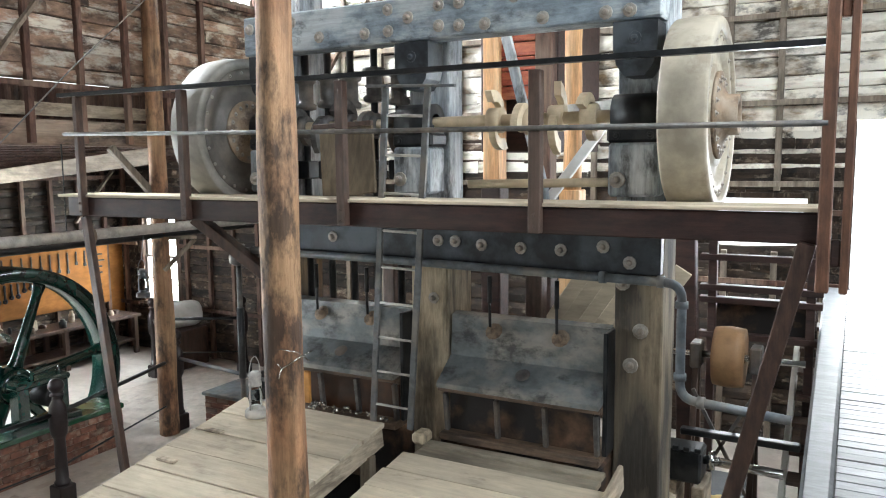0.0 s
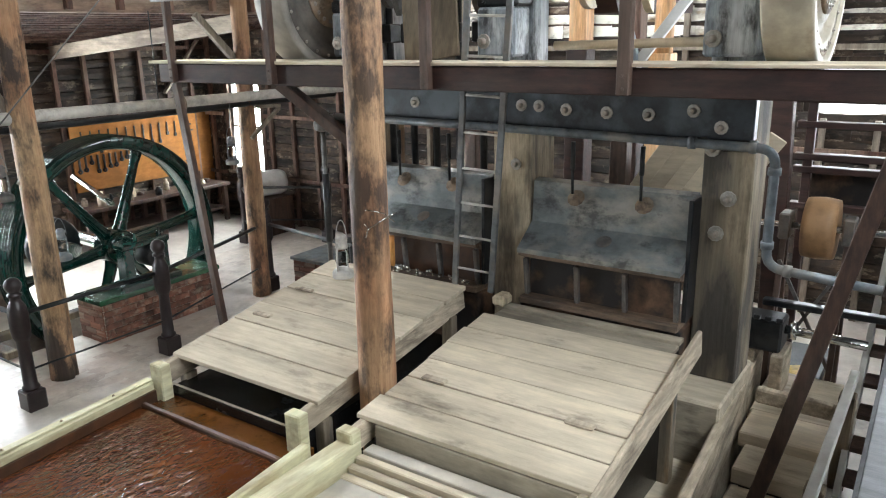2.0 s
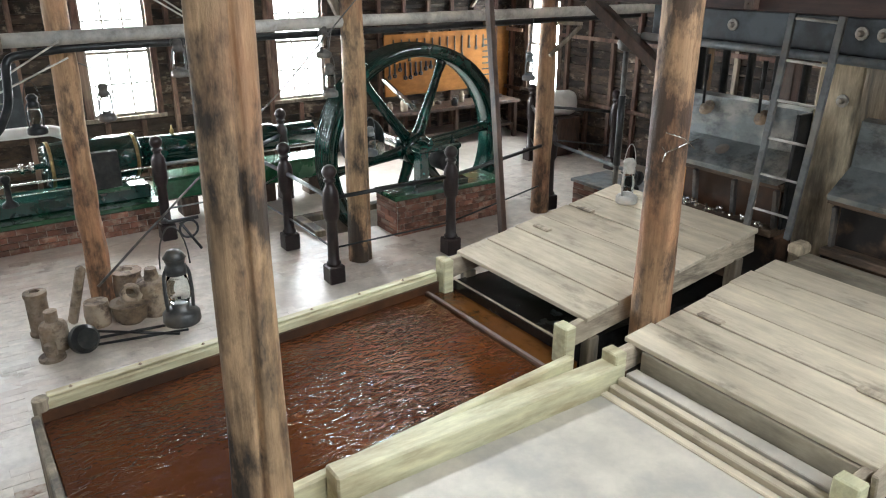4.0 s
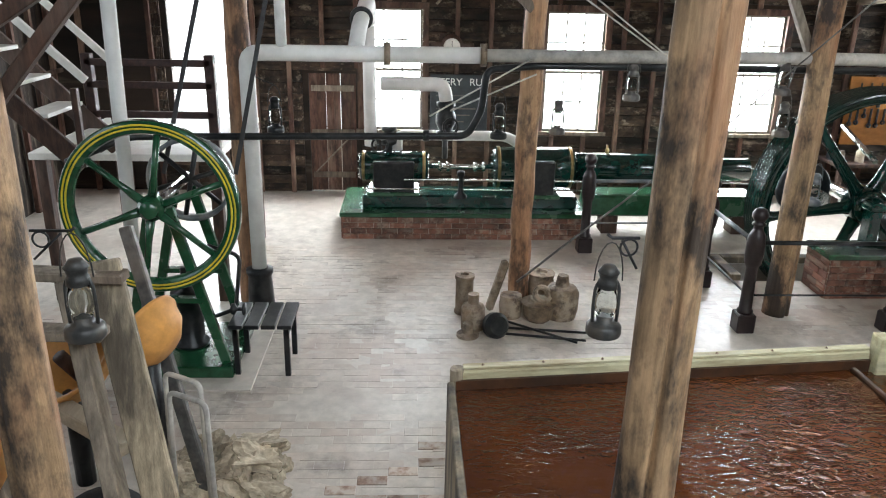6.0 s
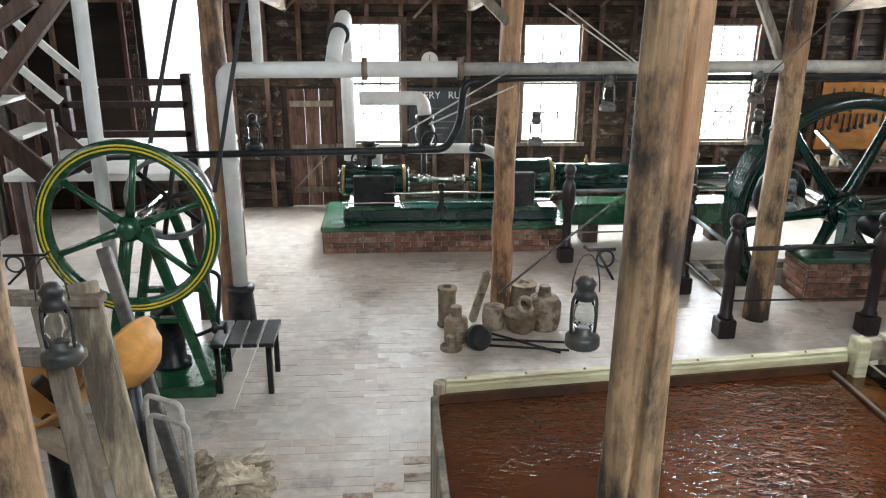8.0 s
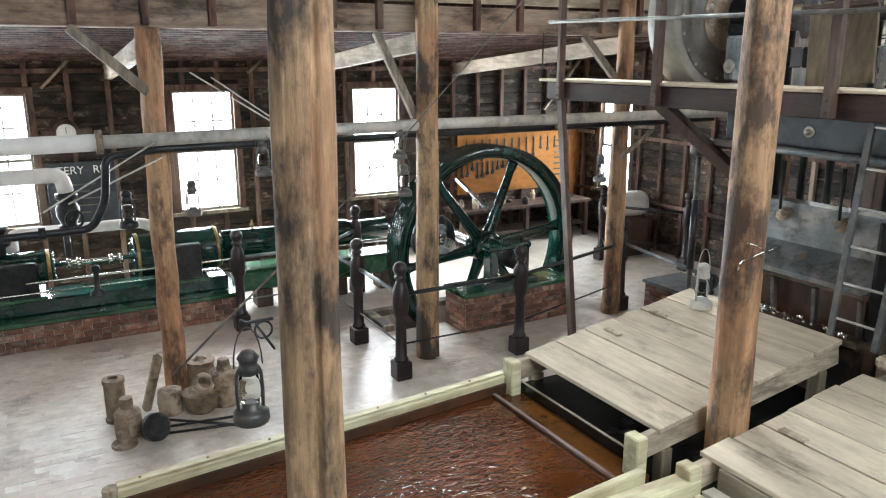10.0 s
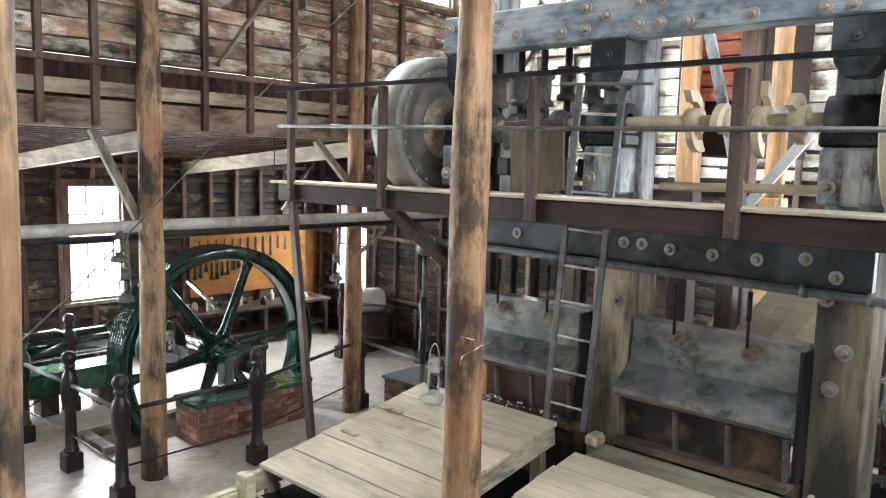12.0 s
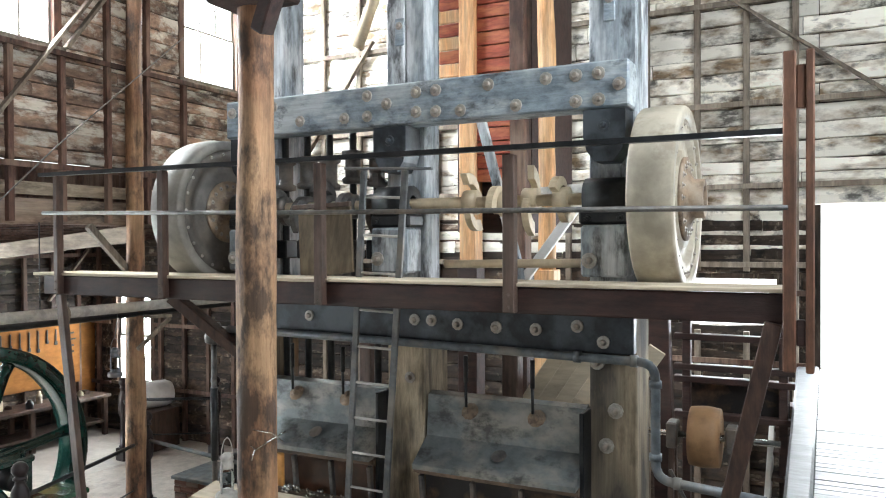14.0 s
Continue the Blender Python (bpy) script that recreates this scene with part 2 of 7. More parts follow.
ORANGE = mat("orange_ochre_board", (0.27, 0.115, 0.034), 0.9, var=0.15, scale=6, streak=(1, 1, 2), col2=(0.16, 0.07, 0.026), mix2=0.6, scale2=1.4, bump=0.05)
REDWALL = mat("dark_red_painted_board", (0.30, 0.06, 0.03), 0.6, var=0.3, scale=8, streak=(1, 1, 5), col2=(0.46, 0.17, 0.07), mix2=0.7, scale2=2, islands=0.25, bump=0.2)
ORANGEPOST = mat("fresh_orange_timber", (0.60, 0.32, 0.14), 0.6, var=0.25, scale=8, streak=(4, 4, 0.5), col2=(0.70, 0.50, 0.30), mix2=0.6, scale2=1.6, bump=0.2, grain=(26, 26, 1.3))
TANKRIM = mat("pale_cream_green_paint", (0.60, 0.57, 0.37), 0.6, var=0.15, scale=5, streak=(3, 0.7, 3), col2=(0.33, 0.25, 0.14), mix2=0.7, scale2=1.8, bump=0.15, edge=0.55, grain=(16, 1.0, 16), fibre=0.1)
TANKIN = mat("rust_stained_board", (0.075, 0.030, 0.012), 0.5, var=0.35, scale=6, col2=(0.03, 0.018, 0.012), mix2=0.6, scale2=2, bump=0.15)
RUBBER = mat("dark_belt", (0.03, 0.03, 0.032), 0.7, var=0.3, scale=15, bump=0.2)
CLAY = mat("dusty_cast_iron", (0.21, 0.15, 0.10), 0.8, 0.1, var=0.35, scale=9, col2=(0.36, 0.30, 0.235), mix2=0.7, scale2=4, objs=0.3, bump=0.2, col3=(0.05, 0.032, 0.024), mix3=0.8, scale3=5, edge3=0.57)
COPPER = mat("orange_painted_casing", (0.62, 0.30, 0.08), 0.5, var=0.18, scale=7, col2=(0.40, 0.18, 0.06), mix2=0.5, scale2=2.4, bump=0.08)
WHITE = mat("white_paint", (0.75, 0.74, 0.70), 0.6, var=0.08, scale=8, col2=(0.6, 0.57, 0.5), mix2=0.4, scale2=3, bump=0.08)
TABLETOP = mat("pale_ply_sheet", (0.55, 0.50, 0.42), 0.5, var=0.15, scale=3, col2=(0.36, 0.34, 0.31), mix2=0.7, scale2=1.6, bump=0.06)
WALKBOARD = mat("grey_polished_boards", (0.105, 0.11, 0.116), 0.46, var=0.25, scale=9, streak=(0.7, 3, 3), col2=(0.09, 0.092, 0.096), mix2=0.5, scale2=2, objs=0.2, bump=0.12)
SASH = mat("grey_sash_bar", (0.22, 0.19, 0.16), 0.7, var=0.2, scale=9, bump=0.1)
LADDER = mat("grey_ladder_paint", (0.11, 0.118, 0.122), 0.55, 0.2, var=0.35, scale=9, col2=(0.24, 0.21, 0.175), mix2=0.6, scale2=3, bump=0.1)
PALECOL = mat("pale_split_timber", (0.42, 0.345, 0.24), 0.8, var=0.35, scale=6, streak=(2.5, 2.5, 0.6), col2=(0.085, 0.07, 0.055), mix2=0.88, scale2=1.6, bump=0.5, edge=0.53, grain=(26, 26, 1.3))
LANT = mat("dull_lantern_tin", (0.045, 0.046, 0.045), 0.45, 0.3, var=0.35, scale=15, col2=(0.11, 0.085, 0.06), mix2=0.6, scale2=6, bump=0.06)
PENDANT = mat("worn_black_blue_casting", (0.022, 0.027, 0.033), 0.45, 0.2, var=0.4, scale=9, col2=(0.10, 0.12, 0.135), mix2=0.6, scale2=3, bump=0.2)
LOG_TAN = mat("tan_cracked_log", (0.35, 0.225, 0.125), 0.75, var=0.28, scale=7, streak=(1.2, 1.2, 0.55), col2=(0.27, 0.12, 0.06), mix2=0.7, scale2=1.5, objs=0.1, bump=0.5, edge=0.56, col3=(0.024, 0.019, 0.017), mix3=0.92, scale3=2.0, edge3=0.51, grain=(18, 18, 1.0), fibre=0.3)
SLAB_UP = mat("weathered_upper_slab", (0.29, 0.185, 0.13), 0.85, var=0.5, scale=4, streak=(3, 0.06, 0.45), col2=(0.028, 0.024, 0.022), mix2=0.85, scale2=1.3, objs=0.45, bump=0.5, edge=0.57, col3=(0.62, 0.58, 0.50), mix3=0.85, scale3=2.2, edge3=0.535)
ORANGE.node_tree.nodes["Principled BSDF"].inputs["Specular IOR Level"].default_value = 0.08
BLACKBED = mat("near_black_bed", (0.008, 0.008, 0.008), 0.25, 0.0, var=0.4, scale=9, bump=0.2)
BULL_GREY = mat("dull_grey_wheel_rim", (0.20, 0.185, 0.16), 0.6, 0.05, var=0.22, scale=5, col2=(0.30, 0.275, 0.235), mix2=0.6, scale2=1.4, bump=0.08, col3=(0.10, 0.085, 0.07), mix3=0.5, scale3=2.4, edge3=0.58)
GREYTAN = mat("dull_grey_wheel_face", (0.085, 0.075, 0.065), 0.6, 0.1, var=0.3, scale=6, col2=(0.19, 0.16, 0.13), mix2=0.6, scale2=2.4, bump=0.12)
COPPERWATER = mat("orange_brown_wet_bed", (0.10, 0.038, 0.009), 0.12, 0.0, var=0.3, scale=4, col2=(0.07, 0.025, 0.01), mix2=0.6, scale2=2, bump=0.25)
GROUND = mat("pale_dry_ground", (0.42, 0.38, 0.30), 0.95, var=0.25, scale=1.5, col2=(0.25, 0.27, 0.15), mix2=0.6, scale2=0.12, bump=0.4)
SCREEN = mat("black_blind", (0.03, 0.035, 0.04), 0.7, var=0.3, scale=6, bump=0.1)


def water_mat():
    m = bpy.data.materials.new("brown_rippled_water")
    m.use_nodes = True
    n, l = m.node_tree.nodes, m.node_tree.links
    b = n["Principled BSDF"]
    tc, nz, bp, mp = n.new("ShaderNodeTexCoord"), n.new("ShaderNodeTexNoise"), n.new("ShaderNodeBump"), n.new("ShaderNodeMapping")
    big, rp = n.new("ShaderNodeTexNoise"), n.new("ShaderNodeValToRGB")
    mp.inputs["Scale"].default_value = (1.4, 0.7, 1)
    l.new(tc.outputs["Object"], mp.inputs[0])
    l.new(mp.outputs[0], nz.inputs["Vector"])
    l.new(tc.outputs["Object"], big.inputs["Vector"])
    nz.inputs["Scale"].default_value, nz.inputs["Detail"].default_value, nz.inputs["Distortion"].default_value = 14, 2.2, 0.9
    big.inputs["Scale"].default_value = 1.3
    rp.color_ramp.elements[0].color, rp.color_ramp.elements[1].color = (0.035, 0.0095, 0.003, 1), (0.105, 0.031, 0.007, 1)
    l.new(big.outputs["Fac"], rp.inputs[0])
    l.new(rp.outputs[0], b.inputs["Base Color"])
    b.inputs["Roughness"].default_value = 0.03
    calm, mask, mul = n.new("ShaderNodeTexNoise"), n.new("ShaderNodeMapRange"), n.new("ShaderNodeMath")
    calm.inputs["Scale"].default_value, calm.inputs["Detail"].default_value = 0.9, 1.5
    l.new(tc.outputs["Object"], calm.inputs["Vector"])
    mask.inputs[1].default_value, mask.inputs[2].default_value, mask.inputs[3].default_value, mask.inputs[4].default_value = 0.42, 0.58, 0.12, 1.0
    l.new(calm.outputs["Fac"], mask.inputs[0])
    mul.operation = "MULTIPLY"
    l.new(nz.outputs["Fac"], mul.inputs[0])
    l.new(mask.outputs[0], mul.inputs[1])
    l.new(mul.outputs[0], bp.inputs["Height"])
    bp.inputs["Strength"].default_value, bp.inputs["Distance"].default_value = 0.7, 0.026
    l.new(bp.outputs[0], b.inputs["Normal"])
    return m


WATER = water_mat()


def glass_mat():
    m = bpy.data.materials.new("clear_glass")
    m.use_nodes = True
    b = m.node_tree.nodes["Principled BSDF"]
    b.inputs["Base Color"].default_value = (0.95, 0.98, 0.97, 1)
    b.inputs["Transmission Weight"].default_value, b.inputs["Roughness"].default_value, b.inputs["IOR"].default_value = 1.0, 0.01, 1.08
    return m


GLASS = glass_mat()


# ---- mesh helpers ----
def box(bm, lo, hi, bev=0.0):
    lo, hi = [min(a, b) for a, b in zip(lo, hi)], [max(a, b) for a, b in zip(lo, hi)]
    vs = [bm.verts.new((x, y, z)) for z in (lo[2], hi[2]) for y in (lo[1], hi[1]) for x in (lo[0], hi[0])]
    fs = [bm.faces.new([vs[i] for i in q]) for q in ((0, 2, 3, 1), (4, 5, 7, 6), (0, 1, 5, 4), (2, 6, 7, 3), (0, 4, 6, 2), (1, 3, 7, 5))]
    if bev:
        bmesh.ops.bevel(bm, geom=list({e for f in fs for e in f.edges}), offset=bev, segments=1, affect="EDGES")
    return bm


def beam(bm, a, b, w, h, up=(0, 0, 1), bev=0.0):
    """A straight timber of section w x h from a to b."""
    a, b = Vector(a), Vector(b)
    d = (b - a).normalized()
    u = Vector(up)
    if abs(d.dot(u)) > 0.98:
        u = Vector((0, 1, 0))
    s = d.cross(u).normalized()
    u = s.cross(d).normalized()
    q = [(-w / 2, -h / 2), (w / 2, -h / 2), (w / 2, h / 2), (-w / 2, h / 2)]
    r = [[bm.verts.new(p + s * i + u * j) for i, j in q] for p in (a, b)]
    fs = [bm.faces.new(r[0][::-1]), bm.faces.new(r[1])]
    fs += [bm.faces.new((r[0][i], r[0][(i + 1) % 4], r[1][(i + 1) % 4], r[1][i])) for i in range(4)]
    if bev:
        bmesh.ops.bevel(bm, geom=list({e for f in fs for e in f.edges}), offset=bev, segments=1, affect="EDGES")
    return bm


def frame_of(d):
    d = d.normalized()
    u = Vector((0, 0, 1)) if abs(d.z) < 0.95 else Vector((1, 0, 0))
    s = d.cross(u).normalized()
    return s, s.cross(d).normalized()


def tube(bm, pts, r, seg=12, caps=True, radii=None):
    """A round bar swept along points; inner corners keep the section turned consistently."""
    pts = [Vector(p) for p in pts]
    rings = []
    s, u = frame_of(pts[1] - pts[0])
    for i, p in enumerate(pts):
        d = (pts[min(i + 1, len(pts) - 1)] - pts[max(i - 1, 0)]).normalized()
        s = (s - d * s.dot(d)).normalized()
        u = s.cross(d)
        rr = radii[i] if radii else r
        rings.append([bm.verts.new(p + (s * math.cos(t) + u * math.sin(t)) * rr) for t in (2 * math.pi * k / seg for k in range(seg))])
    for a, b in zip(rings, rings[1:]):
        for k in range(seg):
            f = bm.faces.new((a[k], a[(k + 1) % seg], b[(k + 1) % seg], b[k]))
            f.smooth = True
    if caps:
        bm.faces.new(rings[0][::-1])
        bm.faces.new(rings[-1])
    return bm


def bend(pts, r=0.12, n=5):
    """Points of a pipe run with rounded corners."""
    pts = [Vector(p) for p in pts]
    out = [pts[0]]
    for a, b, c in zip(pts, pts[1:], pts[2:]):
        p, q = b + (a - b).normalized() * r, b + (c - b).normalized() * r
        out += [(p * (1 - t) ** 2 + b * 2 * t * (1 - t) + q * t * t) for t in (k / n for k in range(n + 1))]
    return out + [pts[-1]]


def lathe(bm, prof, origin=(0, 0, 0), axis=(0, 0, 1), seg=24, closed=False, smooth=True):
    """Turns a profile of (radius, distance along the axis)."""
    o, d = Vector(origin), Vector(axis).normalized()
    s, u = frame_of(d)
    rings = []
    for r, h in prof:
        if r < 1e-5:
            rings.append([bm.verts.new(o + d * h)])
        else:
            rings.append([bm.verts.new(o + d * h + (s * math.cos(t) + u * math.sin(t)) * r) for t in (2 * math.pi * k / seg for k in range(seg))])
    pairs = list(zip(rings, rings[1:])) + ([(rings[-1], rings[0])] if closed else [])
    for a, b in pairs:
        for k in range(seg):
            k2 = (k + 1) % seg
            vs = (a[0], b[k2], b[k]) if len(a) == 1 else (a[k], a[k2], b[0]) if len(b) == 1 else (a[k], a[k2], b[k2], b[k])
            if len(a) == 1 and len(b) == 1:
                continue
            f = bm.faces.new(vs)
            f.smooth = smooth
    return bm


def log_mesh(bm, a, b, r0, r1, seed=0, seg=14, rings=26, knots=0.022, groove=None):
    """A peeled round log: tapering, slightly crooked and lumpy."""
    a, b = Vector(a), Vector(b)
    s, u = frame_of(b - a)
    rr = []
    for i in range(rings + 1):
        t = i / rings
        wob = noise.noise_vector(Vector((seed * 7.3, t * 2.2, 1.7))) * 0.012
        p = a.lerp(b, t) + s * wob.x + u * wob.y
        r = r0 + (r1 - r0) * t
        ring = []
        for k in range(seg):
            th = 2 * math.pi * k / seg
            dr = noise.noise(Vector((math.cos(th) * 1.2 + seed * 3, math.sin(th) * 1.2, t * 9))) * knots
            dr += noise.noise(Vector((math.cos(th) * 5 + seed * 3, math.sin(th) * 5, t * 5))) * knots * 0.35
            if groove is not None:    # a drying crack that wanders up the log
                w = (s * math.cos(th) + u * math.sin(th))
                off = (math.atan2(w.y, w.x) - groove - 0.35 * noise.noise(Vector((seed, t * 3, 4)))) % (2 * math.pi)
                dr -= 0.055 * math.exp(-((min(off, 2 * math.pi - off) / 0.1) ** 2))
            ring.append(bm.verts.new(p + (s * math.cos(th) + u * math.sin(th)) * (r + dr)))
        rr.append(ring)
    for x, y in zip(rr, rr[1:]):
        for k in range(seg):
            f = bm.faces.new((x[k], x[(k + 1) % seg], y[(k + 1) % seg], y[k]))
            f.smooth = True
    bm.faces.new(rr[0][::-1])
    bm.faces.new(rr[-1])
    return bm


def bolt_head(bm, p, axis, r=0.045):
    """A square washer plate with a domed nut."""
    return lathe(bm, [(0, r), (r * 0.34, r * 0.95), (r * 0.46, r * 0.7), (r * 0.5, r * 0.28), (r * 0.95, r * 0.26), (r, r * 0.15), (r, -0.004)], p, axis, 10, smooth=False)


def part(name, bm, material, parent=None, label="", at=None):
    me = bpy.data.meshes.new(name)
    bmesh.ops.recalc_face_normals(bm, faces=bm.faces)
    bm.to_mesh(me)
    bm.free()
    me.materials.append(material)
    ob = new(name, me)
    ob.parent = parent
    if at is not None:
        ob.matrix_basis = at
    if label:
        ob["label"] = label
    return ob


def thing(name, label, category, group="", kind="", at=(0, 0, 0)):
    ob = new(name)
    ob.empty_display_size = 0.1
    ob.location = at
    return tagged(ob, label, category, group, kind)


def B():
    return bmesh.new()


def piece(name, mesh, parent, m):
    ob = new(name, mesh)
    ob.parent = parent
    ob.matrix_basis = m
    return ob


# ---- setting ----
def structure(name, bm, material, label):
    return tagged(part(name, bm, material, None), label, name.split("_")[0], kind="structure")


# ground sheet outside, to the horizon
bm = B()
vs = [bm.verts.new(p) for p in ((-900, -900, -0.75), (900, -900, -0.75), (900, 900, -0.75), (-900, 900, -0.75))]
bm.faces.new(vs)
structure("ground", bm, GROUND, "pale dry open ground round the mill building")

# floor slab with the flywheel pit cut out
PIT = (-9.6, 3.95, -8.96, 7.1)
bm = B()
for lo, hi in (((WX, SY), (PIT[0], NY)), ((PIT[2], SY), (EX, NY)), ((PIT[0], SY), (PIT[2], PIT[1])), ((PIT[0], PIT[3]), (PIT[2], NY))):
    box(bm, (*lo, -0.3), (*hi, -0.0016))
box(bm, (PIT[0], PIT[1], -0.74), (PIT[2], PIT[3], -0.7))
floor = structure("floor", bm, FLOOR, "dusty pale brick floor with worn and stained patches")


def wall_blocks(bm, axis, plane, thick, a0, a1, z0, z1, openings):
    """A wall from a0 to a1 with openings (a, b, bottom, top)."""
    def blk(p, q, r, s):
        if q - p > 1e-3 and s - r > 1e-3:
            lo, hi = ((plane, p, r), (plane + thick, q, s)) if axis == "x" else ((p, plane, r), (q, plane + thick, s))
            box(bm, lo, hi)
    x = a0
    for p, q, r, s in sorted(openings):
        blk(x, p, z0, z1)
        blk(p, q, z0, r)
        blk(p, q, s, z1)
        x = q
    blk(x, a1, z0, z1)


W_OPEN = [(-1.12, -0.1, 1.12, 3.13), (1.95, 2.97, 1.12, 3.13), (5.1, 6.05, 1.12, 3.13), (-2.04, -1.24, -0.012, 2.05), (-4.3, -3.3, 0.9, 3.6)]
N_OPEN = [(-12.45, -11.5, 0.98, 2.78), (0.0, 1.05, WALK_Z, 4.14), (-1.6, -0.5, 2.6, 3.2)]
U_OPEN = [(4.9, 6.12, 6.12, 7.7), (8.22, 9.36, 6.12, 7.7)]
# east and south openings are unseen, added to let in fill light
E_OPEN = [(-0.6, 2.6, 5.4, 8.8), (3.6, 6.8, 5.4, 8.8), (4.6, 7.4, 0.5, 1.8)]
S_OPEN = [(-9.2, -7.2, 1.0, 3.4), (-3.6, -1.0, 3.0, 5.6)]

bm = B(); wall_blocks(bm, "x", WX, -0.08, SY, NY, -0.3, AISLE_Z + 0.1, W_OPEN)
wall_west = structure("wall_west", bm, SLAB, "dark slab-board wall of the low aisle with bright windows")
bm = B(); wall_blocks(bm, "y", NY, 0.08, WX - 0.08, EX + 0.08, -0.3, ROOF_Z, N_OPEN)
wall_north = structure("wall_north", bm, SLAB, "tall slab-board wall behind the stamp battery, limewash and highlights in its pale colour")
bm = B(); wall_blocks(bm, "x", UX, -0.08, SY, NY, 4.7, ROOF_Z, U_OPEN)
wall_upper = structure("wall_upper", bm, SLAB, "weathered slab-board clerestory wall over the log posts")
bm = B(); wall_blocks(bm, "x", EX, 0.08, SY, NY, -0.3, ROOF_Z, E_OPEN)
structure("wall_east", bm, SLAB, "unseen plain board wall with openings added for fill light")
bm = B(); wall_blocks(bm, "y", SY, -0.08, WX - 0.08, EX + 0.08, -0.3, ROOF_Z, S_OPEN)
wall_south = structure("wall_south", bm, SLAB, "board wall beyond the stair with unseen openings added for light")

# lean-to ceiling of the aisle: boards and joists in one mesh; unseen nave roof added over all to shut out the sky
bm = B()
n = 24
for i in range(n):
    x0 = WX + (UX - WX) * i / n
    x1 = WX + (UX - WX) * (i + 1) / n
    z = AISLE_Z - 0.45 * (1 - i / n)     # the lean-to roof falls towards the outer wall
    box(bm, (x0 - (0.1 if i == 0 else 0), SY, z), (x1 + 0.012, NY, z + 0.07))
structure("ceiling_aisle", bm, STUD, "dark boarded ceiling of the low aisle")
bm = B()
for s0, s1, z0, z1 in ((UX - 0.1, -2.6, ROOF_Z, ROOF_Z + 1.8), (-2.6, EX + 0.1, ROOF_Z + 1.8, ROOF_Z)):
    a = [bm.verts.new(p) for p in ((s0, SY - 0.1, z0), (s1, SY - 0.1, z1), (s1, NY + 0.1, z1), (s0, NY + 0.1, z0))]
    b = [bm.verts.new(v.co + Vector((0, 0, 0.06))) for v in a]
    bm.faces.new(a)
    bm.faces.new(b)
    for i in range(4):
        bm.faces.new((a[i], a[(i + 1) % 4], b[(i + 1) % 4], b[i]))
for y in (SY - 0.09, NY + 0.01):
    a = [bm.verts.new(p) for p in ((UX - 0.1, y, ROOF_Z), (EX + 0.1, y, ROOF_Z), (-2.6, y, ROOF_Z + 1.8))]
    b = [bm.verts.new(v.co + Vector((0, 0.08, 0))) for v in a]
    bm.faces.new(a)
    bm.faces.new(b)
    for i in range(3):
        bm.faces.new((a[i], a[(i + 1) % 3], b[(i + 1) % 3], b[i]))
structure("ceiling_roof", bm, SLAB, "unseen high pitched roof added to close in the mill floor")

# fascia of the aisle edge: beam, pale plank and corrugated strip
bm = B()
box(bm, (UX - 0.14, SY, 3.93), (UX + 0.035, NY - 0.01, 4.24), 0.01)
structure("beam_plate", bm, PLATE_Y, "long worn plate beam carried on log posts")
bm = B()
box(bm, (UX - 0.25, SY, 4.3), (UX - 0.22, NY - 0.01, 4.46))
structure("trim_plank", bm, GREYWOOD_Y, "worn plank strip above the plate beam")
bm = B()
prev = None
for i in range(560):
    y = SY + (NY - SY) * i / 559
    x = UX - 0.34 + 0.012 * math.sin(i * 1.6)
    cur = (bm.verts.new((x, y, 4.15)), bm.verts.new((x, y, 4.72)))
    if prev:
        bm.faces.new((prev[0], cur[0], cur[1], prev[1]))
    prev = cur
structure("trim_iron", bm, STUD, "rusty corrugated iron strip under the clerestory wall")


